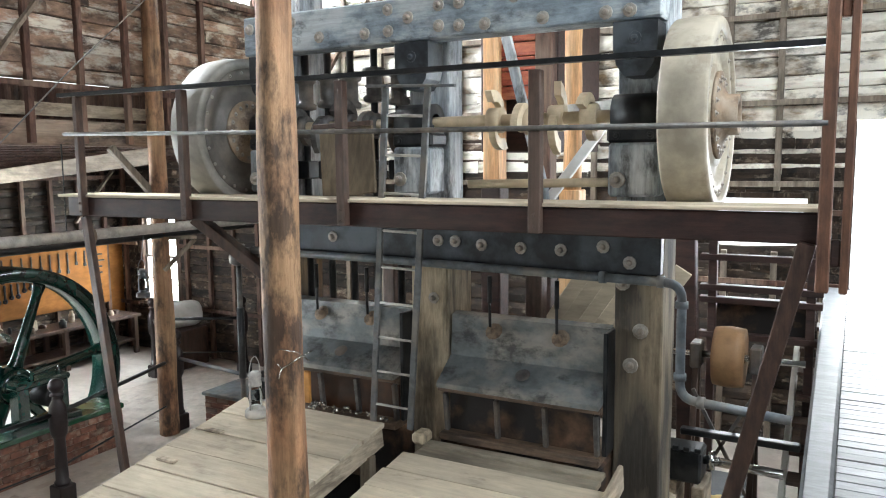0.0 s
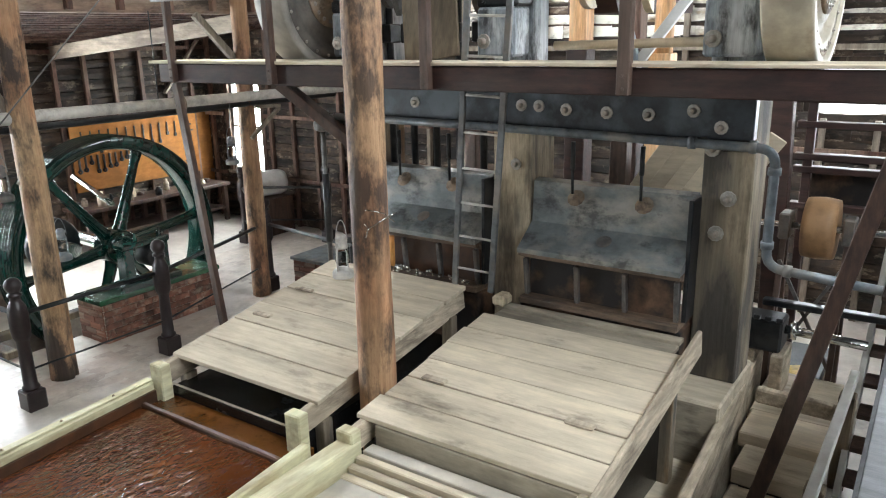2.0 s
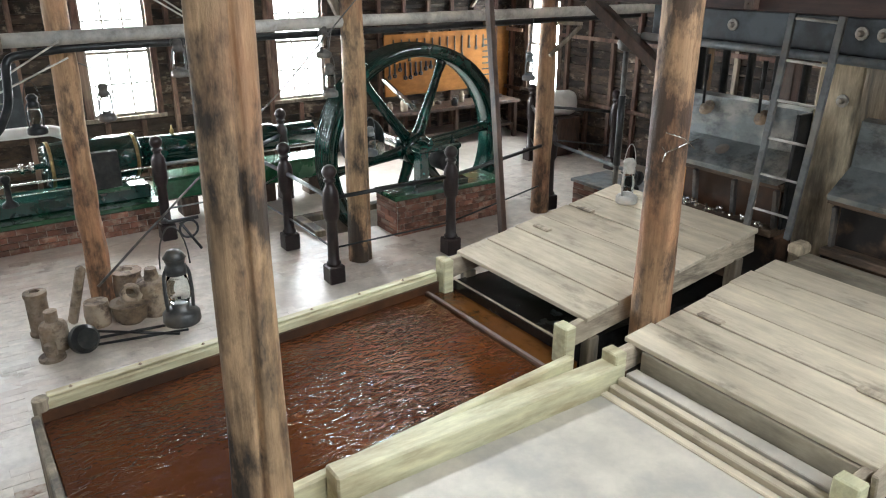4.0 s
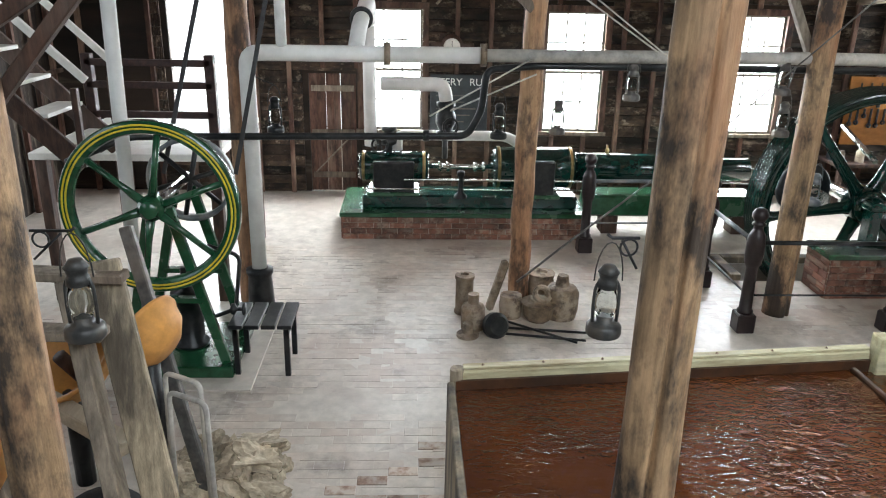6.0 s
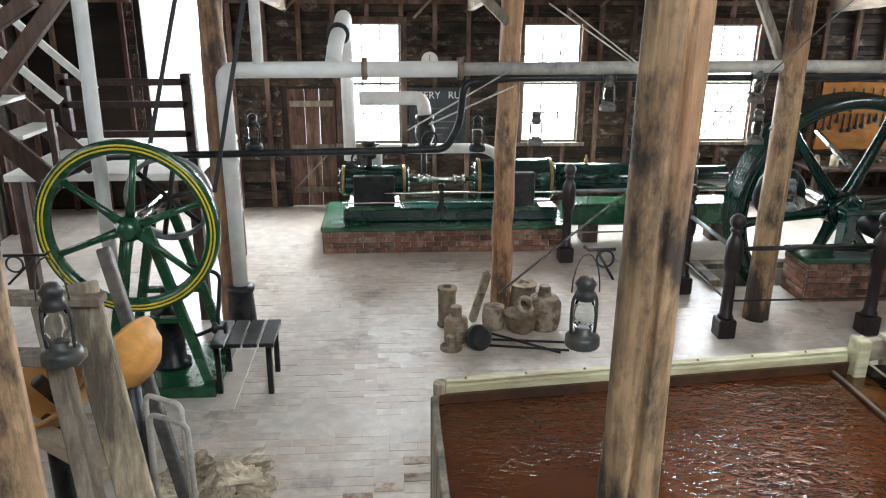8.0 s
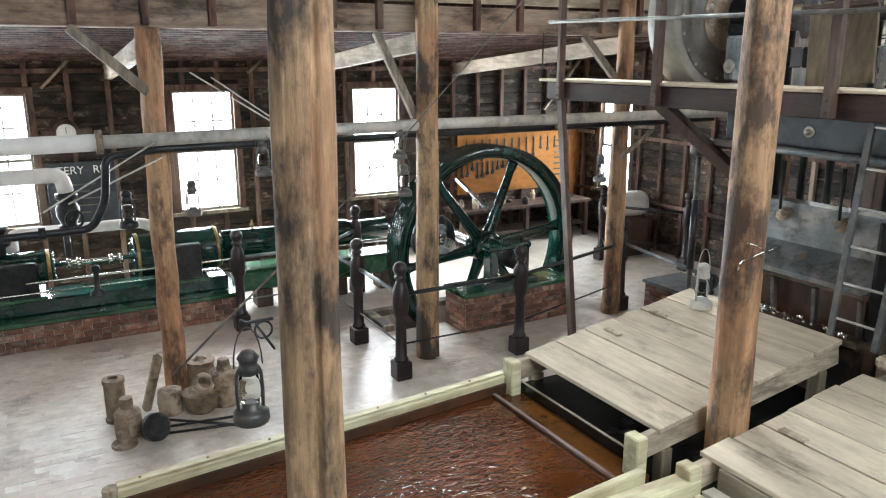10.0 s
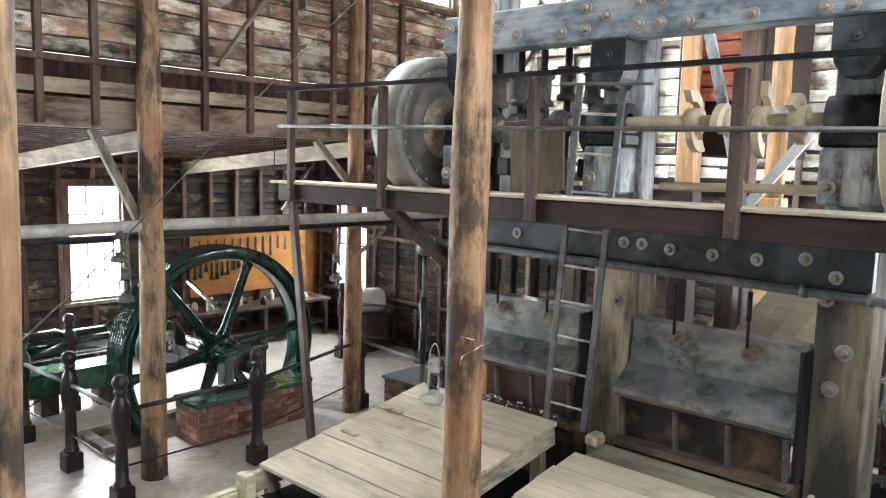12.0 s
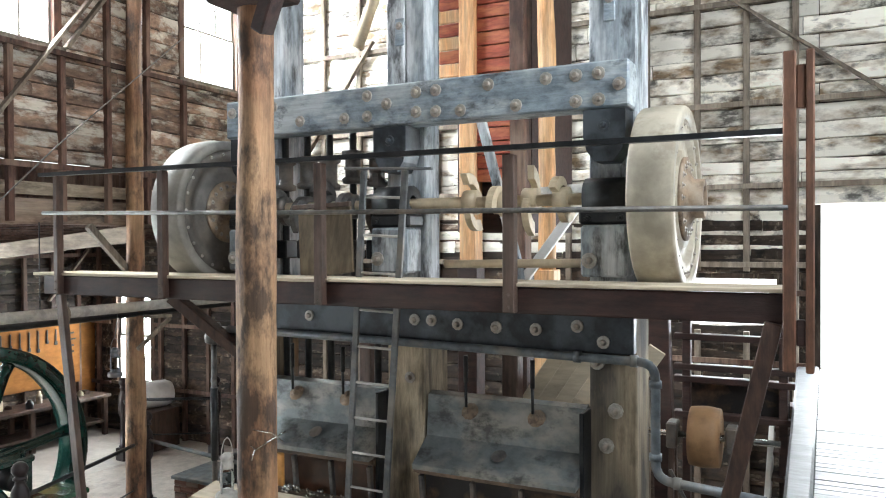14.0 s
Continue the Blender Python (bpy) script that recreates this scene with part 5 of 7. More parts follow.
part("pulley", bm, mat("tan_worn_pulley", (0.27, 0.15, 0.068), 0.6, var=0.25, scale=8, col2=(0.20, 0.11, 0.055), mix2=0.6, scale2=4, bump=0.1), stand)
bm = B(); tube(bm, [(-1.5, 7.2, 1.9), (-0.3, 7.2, 1.9)], 0.03, 10); part("shaft", bm, STEEL, stand)
for x in (-1.22, -0.7):
    bm = B(); box(bm, (x - 0.05, 7.1, 1.78), (x + 0.05, 7.3, 2.02), 0.015); part("bearing", bm, GREYIRON, stand)
    for s in (-1, 1):
        bm = B(); beam(bm, (x, 7.2 + 0.05 * s, 1.78), (x, 7.2 + 0.3 * s, 0.0), 0.07, 0.05, (1, 0, 0), 0.005); part("leg", bm, BROWNPOST, stand)
bm = B(); beam(bm, (-1.22, 7.05, 0.6), (-0.7, 7.05, 1.6), 0.03, 0.03); part("brace", bm, GREYIRON, stand)
bm = B(); beam(bm, (-0.7, 7.05, 0.6), (-1.22, 7.05, 1.6), 0.03, 0.03); part("brace", bm, GREYIRON, stand)

gear = thing("drive_gear_box", "black iron gear box with a bright drive shaft on timber bearers", "gear box")
bm = B(); box(bm, (-1.36, 6.35, 0.98), (-1.02, 6.65, 1.26), 0.02)
for i in range(4):
    box(bm, (-1.34 + 0.09 * i, 6.33, 1.262), (-1.29 + 0.09 * i, 6.4, 1.3), 0.005)
part("case", bm, BLACKIRON, gear)
bm = B(); tube(bm, [(-1.02, 6.5, 1.16), (-0.4, 6.5, 1.14)], 0.04, 12); part("shaft", bm, STEEL, gear)
bm = B(); lathe(bm, [(0.04, 0), (0.08, 0), (0.08, 0.05), (0.04, 0.05)], (-0.98, 6.5, 1.16), (1, 0, 0), 12); part("collar", bm, STEEL, gear)
bm = B(); box(bm, (-1.33, 6.38, 0.301), (-1.22, 6.7, 0.979), 0.01); part("bearer", bm, GREYWOOD_Y, gear)
bm = B(); box(bm, (-1.08, 6.3, 0.301), (-0.98, 6.7, 0.979), 0.01); part("bearer", bm, GREYWOOD_Y, gear)
bm = B(); box(bm, (-1.3, 6.9, 1.2), (-0.3, 7.0, 1.26), 0.01); part("cross_bar", bm, BLACKIRON, gear)
bm = B(); box(bm, (-1.3, 6.92, 0), (-1.2, 6.98, 1.199)); part("cross_leg", bm, BROWNPOST, gear)

pan = thing("drip_tray", "black tray with spilled yellow paint on the floor timbers", "tray")
bm = B(); box(bm, (-1.16, 6.95, 0.42), (-0.78, 7.95, 0.5), 0.01); part("tray", bm, BLACKIRON, pan)
bm = B(); box(bm, (-1.16, 6.95, 0.0), (-0.78, 7.95, 0.419), 0.01); part("plinth", bm, GREYWOOD, pan)
bm = B()
for i in range(14):
    a = random.random() * 6.28
    rr = random.random()
    bmesh.ops.create_icosphere(bm, subdivisions=2, radius=random.uniform(0.03, 0.09), matrix=Matrix.Translation((-0.99 + 0.09 * rr * math.cos(a), 7.22 + 0.16 * rr * math.sin(a), 0.502)) @ Matrix.Diagonal((1, 1, 0.12, 1)))
part("paint", bm, mat("spilled_yellow_ochre", (0.55, 0.36, 0.04), 0.5, var=0.3, scale=10, bump=0.1), pan)
fb = thing("floor_bearers", "pale heavy timber bearers at the battery's foot", "timbers")
for a, b, w, h in (((-1.12, 4.1, 0.63), (-1.28, 6.9, 0.63), 0.075, 0.44), ((-1.07, 5.81, 0.84), (-0.51, 5.79, 0.84), 0.09, 0.12),
                   ((-1.5, 6.2, 0.27), (-1.5, 8.4, 0.27), 0.3, 0.54)):
    bm = B(); beam(bm, a, b, w, h, (0, 0, 1), 0.015); part("bearer", bm, GREYWOOD_Y, fb)
bm = B(); beam(bm, (-0.465, 4.2, 0.865), (-0.465, 6.55, 0.865), 0.07, 0.07, (0, 0, 1), 0.008); part("pale_rail", bm, WHITE, fb, "pale painted rail")
for x, y in ((-1.1, 4.5), (-1.24, 6.3), (-0.465, 4.7), (-0.465, 6.2)):
    bm = B(); box(bm, (x - 0.06, y - 0.07, 0), (x + 0.06, y + 0.07, 0.409 if x < -1 else 0.829), 0.01); part("prop", bm, OLDCOL, fb)
for x0, x1, y0, y1, z in ((-1.13, -0.53, 5.58, 6.02, 0.6), (-1.15, -0.53, 6.03, 6.42, 0.59), (-1.16, -0.53, 6.43, 6.9, 0.6), (-1.05, -0.53, 5.06, 5.46, 0.58),
                          (-1.03, -0.53, 4.5, 4.98, 0.5), (-1.75, -1.19, 4.3, 5.1, 0.5)):
    bm = B(); box(bm, (x0, y0, z - 0.13), (x1, y1, z), 0.012); part("floor_slab", bm, GREYWOOD, fb)
    bm = B(); box(bm, (x0 + 0.05, y0 + 0.05, 0), (x1 - 0.05, y1 - 0.05, z - 0.131)); part("cribbing", bm, OLDCOL, fb)
# sills under the frame
for x0, x1, y0, z1 in ((-5.2, -4.6, FY - 0.12, 0.55), (-3.45, -2.85, FY - 0.12, 0.55), (-1.58, -1.19, FY - 0.45, 0.97)):
    bm = B(); box(bm, (x0, y0, 0), (x1, FY + 0.55, z1), 0.015); part("foundation_block", bm, GREYWOOD if x0 > -2 else OLDCOL, bat)

# ---- steam engine ----
def brickwork(parent, lo, hi, faces, name="brick"):
    """Brick skin on the given faces of a plinth, pieces on shared meshes."""
    bl, bh, bt = 0.225, 0.072, 0.02
    meshes = []
    for i in range(3):
        bm = B()
        box(bm, (0, 0, 0), (1, 1, 1))
        me = bpy.data.meshes.new("brick")
        for v in bm.verts:
            v.co += noise.noise_vector(v.co * 3 + Vector((i * 5, 0, 0))) * 0.03
        bm.to_mesh(me)
        bm.free()
        me.materials.append(BRICK)
        meshes.append(me)
    for axis, side in faces:
        rows = max(1, int((hi[2] - lo[2]) / (bh + 0.01)))
        rh = (hi[2] - lo[2]) / rows
        a0, a1 = (lo[1], hi[1]) if axis == "x" else (lo[0], hi[0])
        for r in range(rows):
            x = a0 - (0.11 if r % 2 else 0)
            while x < a1 - 0.01:
                p, q = max(x, a0), min(x + bl, a1)
                if q - p > 0.03:
                    proud = bt * random.uniform(0.8, 1.25)
                    if axis == "x":
                        s = hi[0] if side > 0 else lo[0] - proud
                        m = Matrix.Translation((s, p, lo[2] + r * rh + 0.005)) @ Matrix.Diagonal((proud, q - p - 0.008, rh - 0.01, 1))
                    else:
                        s = hi[1] if side > 0 else lo[1] - proud
                        m = Matrix.Translation((p, s, lo[2] + r * rh + 0.005)) @ Matrix.Diagonal((q - p - 0.008, proud, rh - 0.01, 1))
                    piece(name, meshes[r % 3], parent, m)
                x += bl + 0.001


eng = thing("steam_engine", "dark green tandem steam engine on a low brick plinth", "steam engine")
bm = B(); box(bm, (-11.9, -1.28, 0), (-10.54, 2.28, 0.33)); plinth = part("plinth", bm, MORTAR, eng)
brickwork(plinth, (-11.9, -1.28, 0.0), (-10.54, 2.28, 0.33), [("x", 1), ("y", -1), ("y", 1)])
bm = B(); box(bm, (-11.95, -1.32, 0.332), (-10.5, 2.3, 0.4), 0.012); part("bed_plate", bm, GREEN2, eng)
bm = B(); box(bm, (-11.3, -1.0, 0.402), (-10.75, 2.15, 0.6), 0.02); part("bed", bm, GREEN, eng)
AX, AZ = -11.0, 0.98     # cylinder axis


def cylinder(y0, y1, r, legs):
    bm = B()
    lathe(bm, [(0, 0), (r * 0.9, 0), (r, 0.03), (r, y1 - y0 - 0.03), (r * 0.9, y1 - y0), (0, y1 - y0)], (AX, y0, AZ), (0, 1, 0), 32)
    c = part("cylinder", bm, GREEN, eng)
    for yy, s in ((y0, -1), (y1, 1)):
        bm = B(); lathe(bm, [(r * 0.8, -0.022), (r + 0.008, -0.022), (r + 0.01, 0), (r + 0.008, 0.022), (r * 0.8, 0.022)], (AX, yy - 0.06 * s, AZ), (0, 1, 0), 32, closed=True)
        part("brass_band", bm, BRASS, c, "polished brass band")
        for k in range(10):
            a = 2 * math.pi * k / 10
            bm = B(); bolt_head(bm, (AX + r * 0.8 * math.cos(a), yy, AZ + r * 0.8 * math.sin(a)), (0, s, 0), 0.022); part("stud_bolt", bm, STEEL, c)
    bm = B(); box(bm, (AX - r * 0.9, y0 + legs, 0.6), (AX + r + 0.08, y1 - legs, AZ + r * 0.55), 0.02)
    part("valve_chest", bm, BLACKIRON, c)
    bm = B(); box(bm, (AX - r - 0.1, y0 + legs - 0.08, 0.601), (AX + r + 0.12, y1 - legs + 0.08, 0.66), 0.01)
    part("foot", bm, GREEN2, c)
    return c


cylinder(-1.05, -0.05, 0.21, 0.2)
cylinder(0.92, 2.1, 0.3, 0.32)
bm = B(); tube(bm, [(AX, -0.1, AZ), (AX, 1.0, AZ)], 0.035, 12); part("piston_rod", bm, STEEL, eng)
bm = B(); tube(bm, [(-10.66, -0.4, 0.86), (-10.66, 5.2, 0.86)], 0.018, 8); part("valve_rod", bm, STEEL, eng)
bm = B(); tube(bm, [(-10.66, -1.0, 0.72), (-10.66, 2.4, 0.72)], 0.014, 8); part("drain_rod", bm, STEEL, eng)
for yy in (0.1, 0.22, 0.62, 0.75):
    bm = B(); lathe(bm, [(0.036, 0), (0.07, 0.005), (0.07, 0.05), (0.036, 0.055)], (AX, yy, AZ), (0, 1, 0), 14); part("gland", bm, STEEL, eng)
bm = B(); lathe(bm, [(0.1, 0), (0.09, 0.04), (0.04, 0.08), (0.035, 0.3), (0.06, 0.34), (0.05, 0.39), (0, 0.41)], (-10.66, 0.42, 0.6), (0, 0, 1), 14); part("rocker_stand", bm, BLACKIRON, eng)
bm = B(); lathe(bm, [(0.0, 0), (0.22, 0), (0.22, 1.9), (0.17, 2.0), (0.17, 2.6), (0, 2.6)], (AX, 2.14, AZ), (0, 1, 0), 28); part("trunk_guide", bm, GREEN, eng)
bm = B(); box(bm, (-11.3, 2.31, 0.3), (-10.75, 4.9, 0.62), 0.03); part("frame_bed", bm, GREEN2, eng)
for yy in (2.7, 3.9, 4.7):
    bm = B(); box(bm, (-11.15, yy - 0.12, 0), (-10.85, yy + 0.12, 0.299), 0.01); part("pedestal", bm, BROWNPOST, eng)
bm = B(); beam(bm, (AX, 4.6, AZ), (AX + 0.1, 5.75, 0.75), 0.08, 0.12, (0, 0, 1), 0.015); part("connecting_rod", bm, STEEL, eng)
for yy in (2.6, 3.4):
    bm = B(); lathe(bm, [(0.02, 0), (0.03, 0.02), (0.03, 0.07), (0.015, 0.09), (0.015, 0.13), (0, 0.14)], (AX, yy, AZ + 0.21), (0, 0, 1), 10); part("oil_cup", bm, BRASS, eng)
bm = B(); lathe(bm, [(0.05, 0), (0.05, 0.1), (0.11, 0.13), (0.12, 0.2), (0.07, 0.24), (0.07, 0.3), (0.11, 0.33), (0.11, 0.37), (0, 0.38)], (AX, -0.62, AZ + 0.2), (0, 0, 1), 16); part("stop_valve", bm, BLACKIRON, eng)
bm = B(); lathe(bm, [(0.1, -0.015), (0.13, -0.015), (0.13, 0.015), (0.1, 0.015)], (AX + 0.16, -0.75, AZ + 0.34), (1, 0.2, 0), 20, closed=True)
for k in range(3):
    a = k * math.pi / 3
    beam(bm, (AX + 0.16, -0.75 - 0.11 * math.cos(a), AZ + 0.34 - 0.11 * math.sin(a)), (AX + 0.16, -0.75 + 0.11 * math.cos(a), AZ + 0.34 + 0.11 * math.sin(a)), 0.015, 0.015)
part("hand_wheel", bm, BLACKIRON, eng)
bm = B(); tube(bm, bend([(AX - 0.1, -0.5, 1.2), (AX - 0.1, -0.5, 1.42), (AX - 0.1, 1.1, 1.42), (AX - 0.1, 1.4, 1.25)], 0.1), 0.075, 14); part("receiver_pipe", bm, PIPE_WHITE, eng)

# flywheel in its pit, with pedestal and brick block
fw = thing("flywheel", "large dark green grooved rope flywheel half sunk in a pit", "flywheel")
FC = Vector((-9.25, 5.55, 0.95))
R = 1.49
bm = B()
prof = [(R - 0.16, -0.2), (R - 0.03, -0.21)]
for i in range(6):
    h = -0.19 + 0.065 * i
    prof += [(R, h), (R, h + 0.012), (R - 0.035, h + 0.03), (R - 0.035, h + 0.04), (R, h + 0.055)]
prof += [(R - 0.03, 0.21), (R - 0.16, 0.2), (R - 0.19, 0.06), (R - 0.19, -0.06)]
lathe(bm, prof, FC, (1, 0, 0), 72, closed=True)
part("rim", bm, GREEN, fw)
for k in range(6):
    a = math.radians(68 + 60 * k)
    bm = B()
    d = Vector((0, math.cos(a), math.sin(a)))
    s = Vector((0, -d.z, d.y))
    rings = []
    for r, w, t in ((0.12, 0.13, 0.1), (0.3, 0.085, 0.075), (0.7, 0.07, 0.06), (1.15, 0.06, 0.055), (R - 0.15, 0.09, 0.07)):
        c = FC + d * r
        rings.append([bm.verts.new(c + s * (w * math.cos(q)) + Vector((1, 0, 0)) * (t * math.sin(q))) for q in (2 * math.pi * j / 10 for j in range(10))])
    for p, q in zip(rings, rings[1:]):
        for j in range(10):
            f = bm.faces.new((p[j], p[(j + 1) % 10], q[(j + 1) % 10], q[j]))
            f.smooth = True
    part("spoke", bm, GREEN, fw)
bm = B(); lathe(bm, [(0.1, -0.2), (0.2, -0.2), (0.24, -0.12), (0.24, 0.12), (0.2, 0.2), (0.1, 0.2)], FC, (1, 0, 0), 28, closed=True); part("hub", bm, GREEN, fw)
bm = B(); tube(bm, [FC + Vector((-1.9, 0, 0)), FC + Vector((0.95, 0, 0))], 0.085, 18); part("shaft", bm, STEEL, fw)
bm = B(); lathe(bm, [(0.09, -0.06), (0.34, -0.06), (0.36, -0.03), (0.36, 0.03), (0.34, 0.06), (0.2, 0.08), (0.09, 0.08)], FC + Vector((-0.42, -0.62, 0.1)), (1, 0, 0), 32, closed=True); part("crank_disc", bm, BLACKIRON, fw)
bm = B(); tube(bm, [FC + Vector((-0.34, -0.62, 0.1)), FC + Vector((0.1, -0.62, 0.1))], 0.09, 18); part("crank_pin", bm, STEEL, fw)
bm = B(); tube(bm, [FC + Vector((-1.5, 0.4, 0.75)), FC + Vector((-0.5, 0.35, 0.45))], 0.04, 12); part("governor_rod", bm, STEEL, fw)
bm = B()
box(bm, (-8.62, 5.0, 0.572), (-8.35, 5.9, 0.67), 0.015)
box(bm, (-8.58, 5.12, 0.67), (-8.38, 5.26, 1.2), 0.02)
box(bm, (-8.58, 5.62, 0.67), (-8.38, 5.76, 1.12), 0.02)
box(bm, (-8.6, 5.1, 1.1), (-8.36, 5.78, 1.18), 0.02)
part("pedestal", bm, GREEN, fw)
bm = B(); lathe(bm, [(0.0, 0.05), (0.11, 0.05), (0.13, 0.03), (0.13, -0.24)], (-8.33, 5.5, 0.95), (1, 0, 0), 20); part("bearing", bm, BLACKIRON, fw)
for yy in (5.35, 5.7):
    bm = B(); lathe(bm, [(0.03, 0), (0.03, 0.05), (0.015, 0.06), (0.015, 0.1), (0, 0.1)], (-8.48, yy, 1.18), (0, 0, 1), 8); part("bearing_bolt", bm, GREEN, fw)
bm = B(); box(bm, (-8.93, 4.75, -0.3), (-8.4, 6.5, 0.5)); fwp = part("plinth", bm, MORTAR, fw)
brickwork(fwp, (-8.93, 4.75, 0.0), (-8.4, 6.5, 0.5), [("x", 1), ("y", -1), ("y", 1)])
bm = B(); box(bm, (-8.95, 4.7, 0.502), (-8.36, 6.52, 0.57), 0.012); part("bed_plate", bm, GREEN2, fw)
for a, b in (((-9.75, 3.8, 0), (-8.96, 3.95, 0.09)), ((-9.75, 3.951, 0), (-9.6, 6.9, 0.09))):
    bm = B(); box(bm, a, b, 0.01); part("pit_kerb", bm, OLDCOL, fw)

# ---- bollards and rails ----
def bollard_bm():
    bm = B()
    lathe(bm, [(0.0, 0.0), (0.085, 0.0), (0.085, 0.03), (0.068, 0.05), (0.06, 0.52), (0.07, 0.54), (0.088, 0.58), (0.095, 0.66), (0.095, 0.8), (0.088, 0.88), (0.07, 0.92), (0.052, 0.95), (0.048, 0.99), (0.07, 1.0), (0.07, 1.02), (0.045, 1.035), (0.062, 1.05), (0.083, 1.09), (0.083, 1.125), (0.062, 1.165), (0.03, 1.185), (0, 1.19)], (0, 0, 0.22), (0, 0, 1), 14)
    return bm


BOLS = [(-7.5, 3.35), (-8.8, 3.36), (-10.05, 2.14), (-10.08, 3.3), (-7.5, 5.0), (-8.2, 7.28), (-10.6, 8.95), (-9.3, 9.75), (-10.9, 4.2)]
first = None
for x, y in BOLS:
    if first is None:
        first = thing("bollard", "turned maroon-black rail post with a ball finial", "bollard", "bollards round the engine", at=(x, y, 0))
        part("shaft", bollard_bm(), MAROON, first)
        bm = B(); box(bm, (-0.1, -0.1, 0), (0.1, 0.1, 0.218), 0.014); part("base_block", bm, MAROON, first)
    else:
        copy_thing(first, pose(x, y, 0))
# PIPE_BLUE rails carry bluish light in their colour; the others stay black
for i, j, m in ((0, 1, PIPE_BLUE), (1, 3, PIPE_BLUE), (0, 4, BLACKIRON), (4, 5, BLACKIRON), (2, 3, PIPE_BLUE), (6, 7, BLACKIRON), (5, 6, BLACKIRON), (3, 8, BLACKIRON)):
    rl = thing("guard_rail", "two iron guard rails strung between the bollards", "railing", "guard rails")
    a, b = BOLS[i], BOLS[j]
    for z, r in ((1.02, 0.026), (0.42, 0.012)):
        bm = B(); tube(bm, [(*a, z), (*b, z)], r, 8); part("rail", bm, m, rl)
rl = thing("guard_rail", "short iron rail from bollard to brick block", "railing", "guard rails")
bm = B(); tube(bm, [(-8.2, 7.28, 1.02), (-6.4, 7.1, 0.98)], 0.028, 8); part("rail", bm, PIPE_BLUE, rl)
bm = B(); tube(bm, [(-6.4, 7.1, 0.98), (-6.4, 7.1, 0.0)], 0.028, 8); part("leg", bm, BLACKIRON, rl)

pump = thing("pump_block", "small black pump on a brick block beside the battery", "pump")
bm = B(); box(bm, (-8.0, 7.6, 0), (-6.9, 8.3, 0.42)); blk = part("block", bm, MORTAR, pump)
brickwork(blk, (-8.0, 7.6, 0.0), (-6.9, 8.3, 0.42), [("x", 1), ("y", -1)])
bm = B(); box(bm, (-8.05, 7.56, 0.422), (-6.85, 8.35, 0.47), 0.01); part("plate", bm, PIPE_BLUE, pump)
bm = B(); lathe(bm, [(0, 0), (0.13, 0), (0.14, 0.04), (0.1, 0.08), (0.1, 0.22), (0.14, 0.26), (0.06, 0.3), (0.06, 0.36), (0, 0.37)], (-7.1, 7.8, 0.47), (0, 0, 1), 16)
lathe(bm, [(0.02, 0), (0.1, 0), (0.1, 0.04), (0.02, 0.04)], (-6.98, 7.8, 0.68), (1, 0, 0), 16)
part("body", bm, BLACKIRON, pump)

# ---- pipes ----
mp = thing("steam_main", "long lagged steam main, white then grey, on log posts", "pipe")
bm = B(); tube(bm, bend([(-8.02, -1.98, 0.5), (-8.02, -1.98, 2.84), (-8.02, 0.42, 2.85)], 0.14), 0.082, 16); part("white_pipe", bm, PIPE_WHITE, mp, "white lagged pipe")
bm = B(); tube(bm, [(-8.02, 0.42, 2.85), (-8.0, 4.0, 2.88), (-7.95, 8.9, 2.86)], 0.066, 14); part("grey_pipe", bm, PIPE_GREY, mp)
for yy in (-0.55, 0.43, 5.9):
    bm = B(); lathe(bm, [(0.06, -0.03), (0.115, -0.03), (0.115, 0.03), (0.06, 0.03)], (-8.02, yy, 2.853), (0, 1, 0), 16, closed=True); part("flange", bm, CLAY, mp)
bm = B(); tube(bm, bend([(-8.02, -0.87, 2.9), (-8.3, -0.85, 3.1), (-9.0, -0.8, 3.35), (-9.3, -0.8, 3.1)], 0.12), 0.085, 14); part("branch", bm, PIPE_WHITE, mp)
bm = B(); lathe(bm, [(0.08, -0.02), (0.125, -0.02), (0.125, 0.02), (0.08, 0.02)], (-8.5, -0.84, 3.17), (0.95, 0, -0.3), 16, closed=True); part("flange", bm, BLACKIRON, mp)
bm = B(); tube(bm, [(-1.62 * 0 - 8.02, -1.62, 2.86), (-8.02, -1.62, 3.95)], 0.055, 12); part("riser", bm, PIPE_WHITE, mp)
bm = B(); lathe(bm, [(0, 0), (0.14, 0), (0.15, 0.05), (0.13, 0.42), (0.15, 0.46), (0.15, 0.5), (0.085, 0.52)], (-8.02, -1.98, 0.0), (0, 0, 1), 18); part("base_pot", bm, BLACKIRON, mp)
bm = B(); tube(bm, bend([(-10.9, -0.9, 3.3), (-10.9, -0.88, 1.3)], 0.1), 0.09, 14); part("down_pipe", bm, PIPE_WHITE, mp)
bm = B(); tube(bm, bend([(-10.6, -0.72, 2.22), (-10.6, 0.15, 2.22), (-10.6, 0.18, 2.0)], 0.12), 0.095, 14); part("branch", bm, PIPE_WHITE, mp)
bm = B(); lathe(bm, [(0.07, 0), (0.13, 0.02), (0.13, 0.07), (0.09, 0.09), (0.14, 0.2), (0.14, 0.3), (0.09, 0.4), (0.13, 0.43), (0.13, 0.48), (0.07, 0.5)], (-10.6, 0.18, 1.5), (0, 0, 1), 18)
lathe(bm, [(0.09, -0.012), (0.12, -0.012), (0.12, 0.012), (0.09, 0.012)], (-10.4, 0.24, 1.68), (1, 0.3, 0), 18, closed=True)
tube(bm, [(-10.55, 0.2, 1.68), (-10.38, 0.24, 1.68)], 0.02, 8)
part("valve", bm, BLACKIRON, mp)
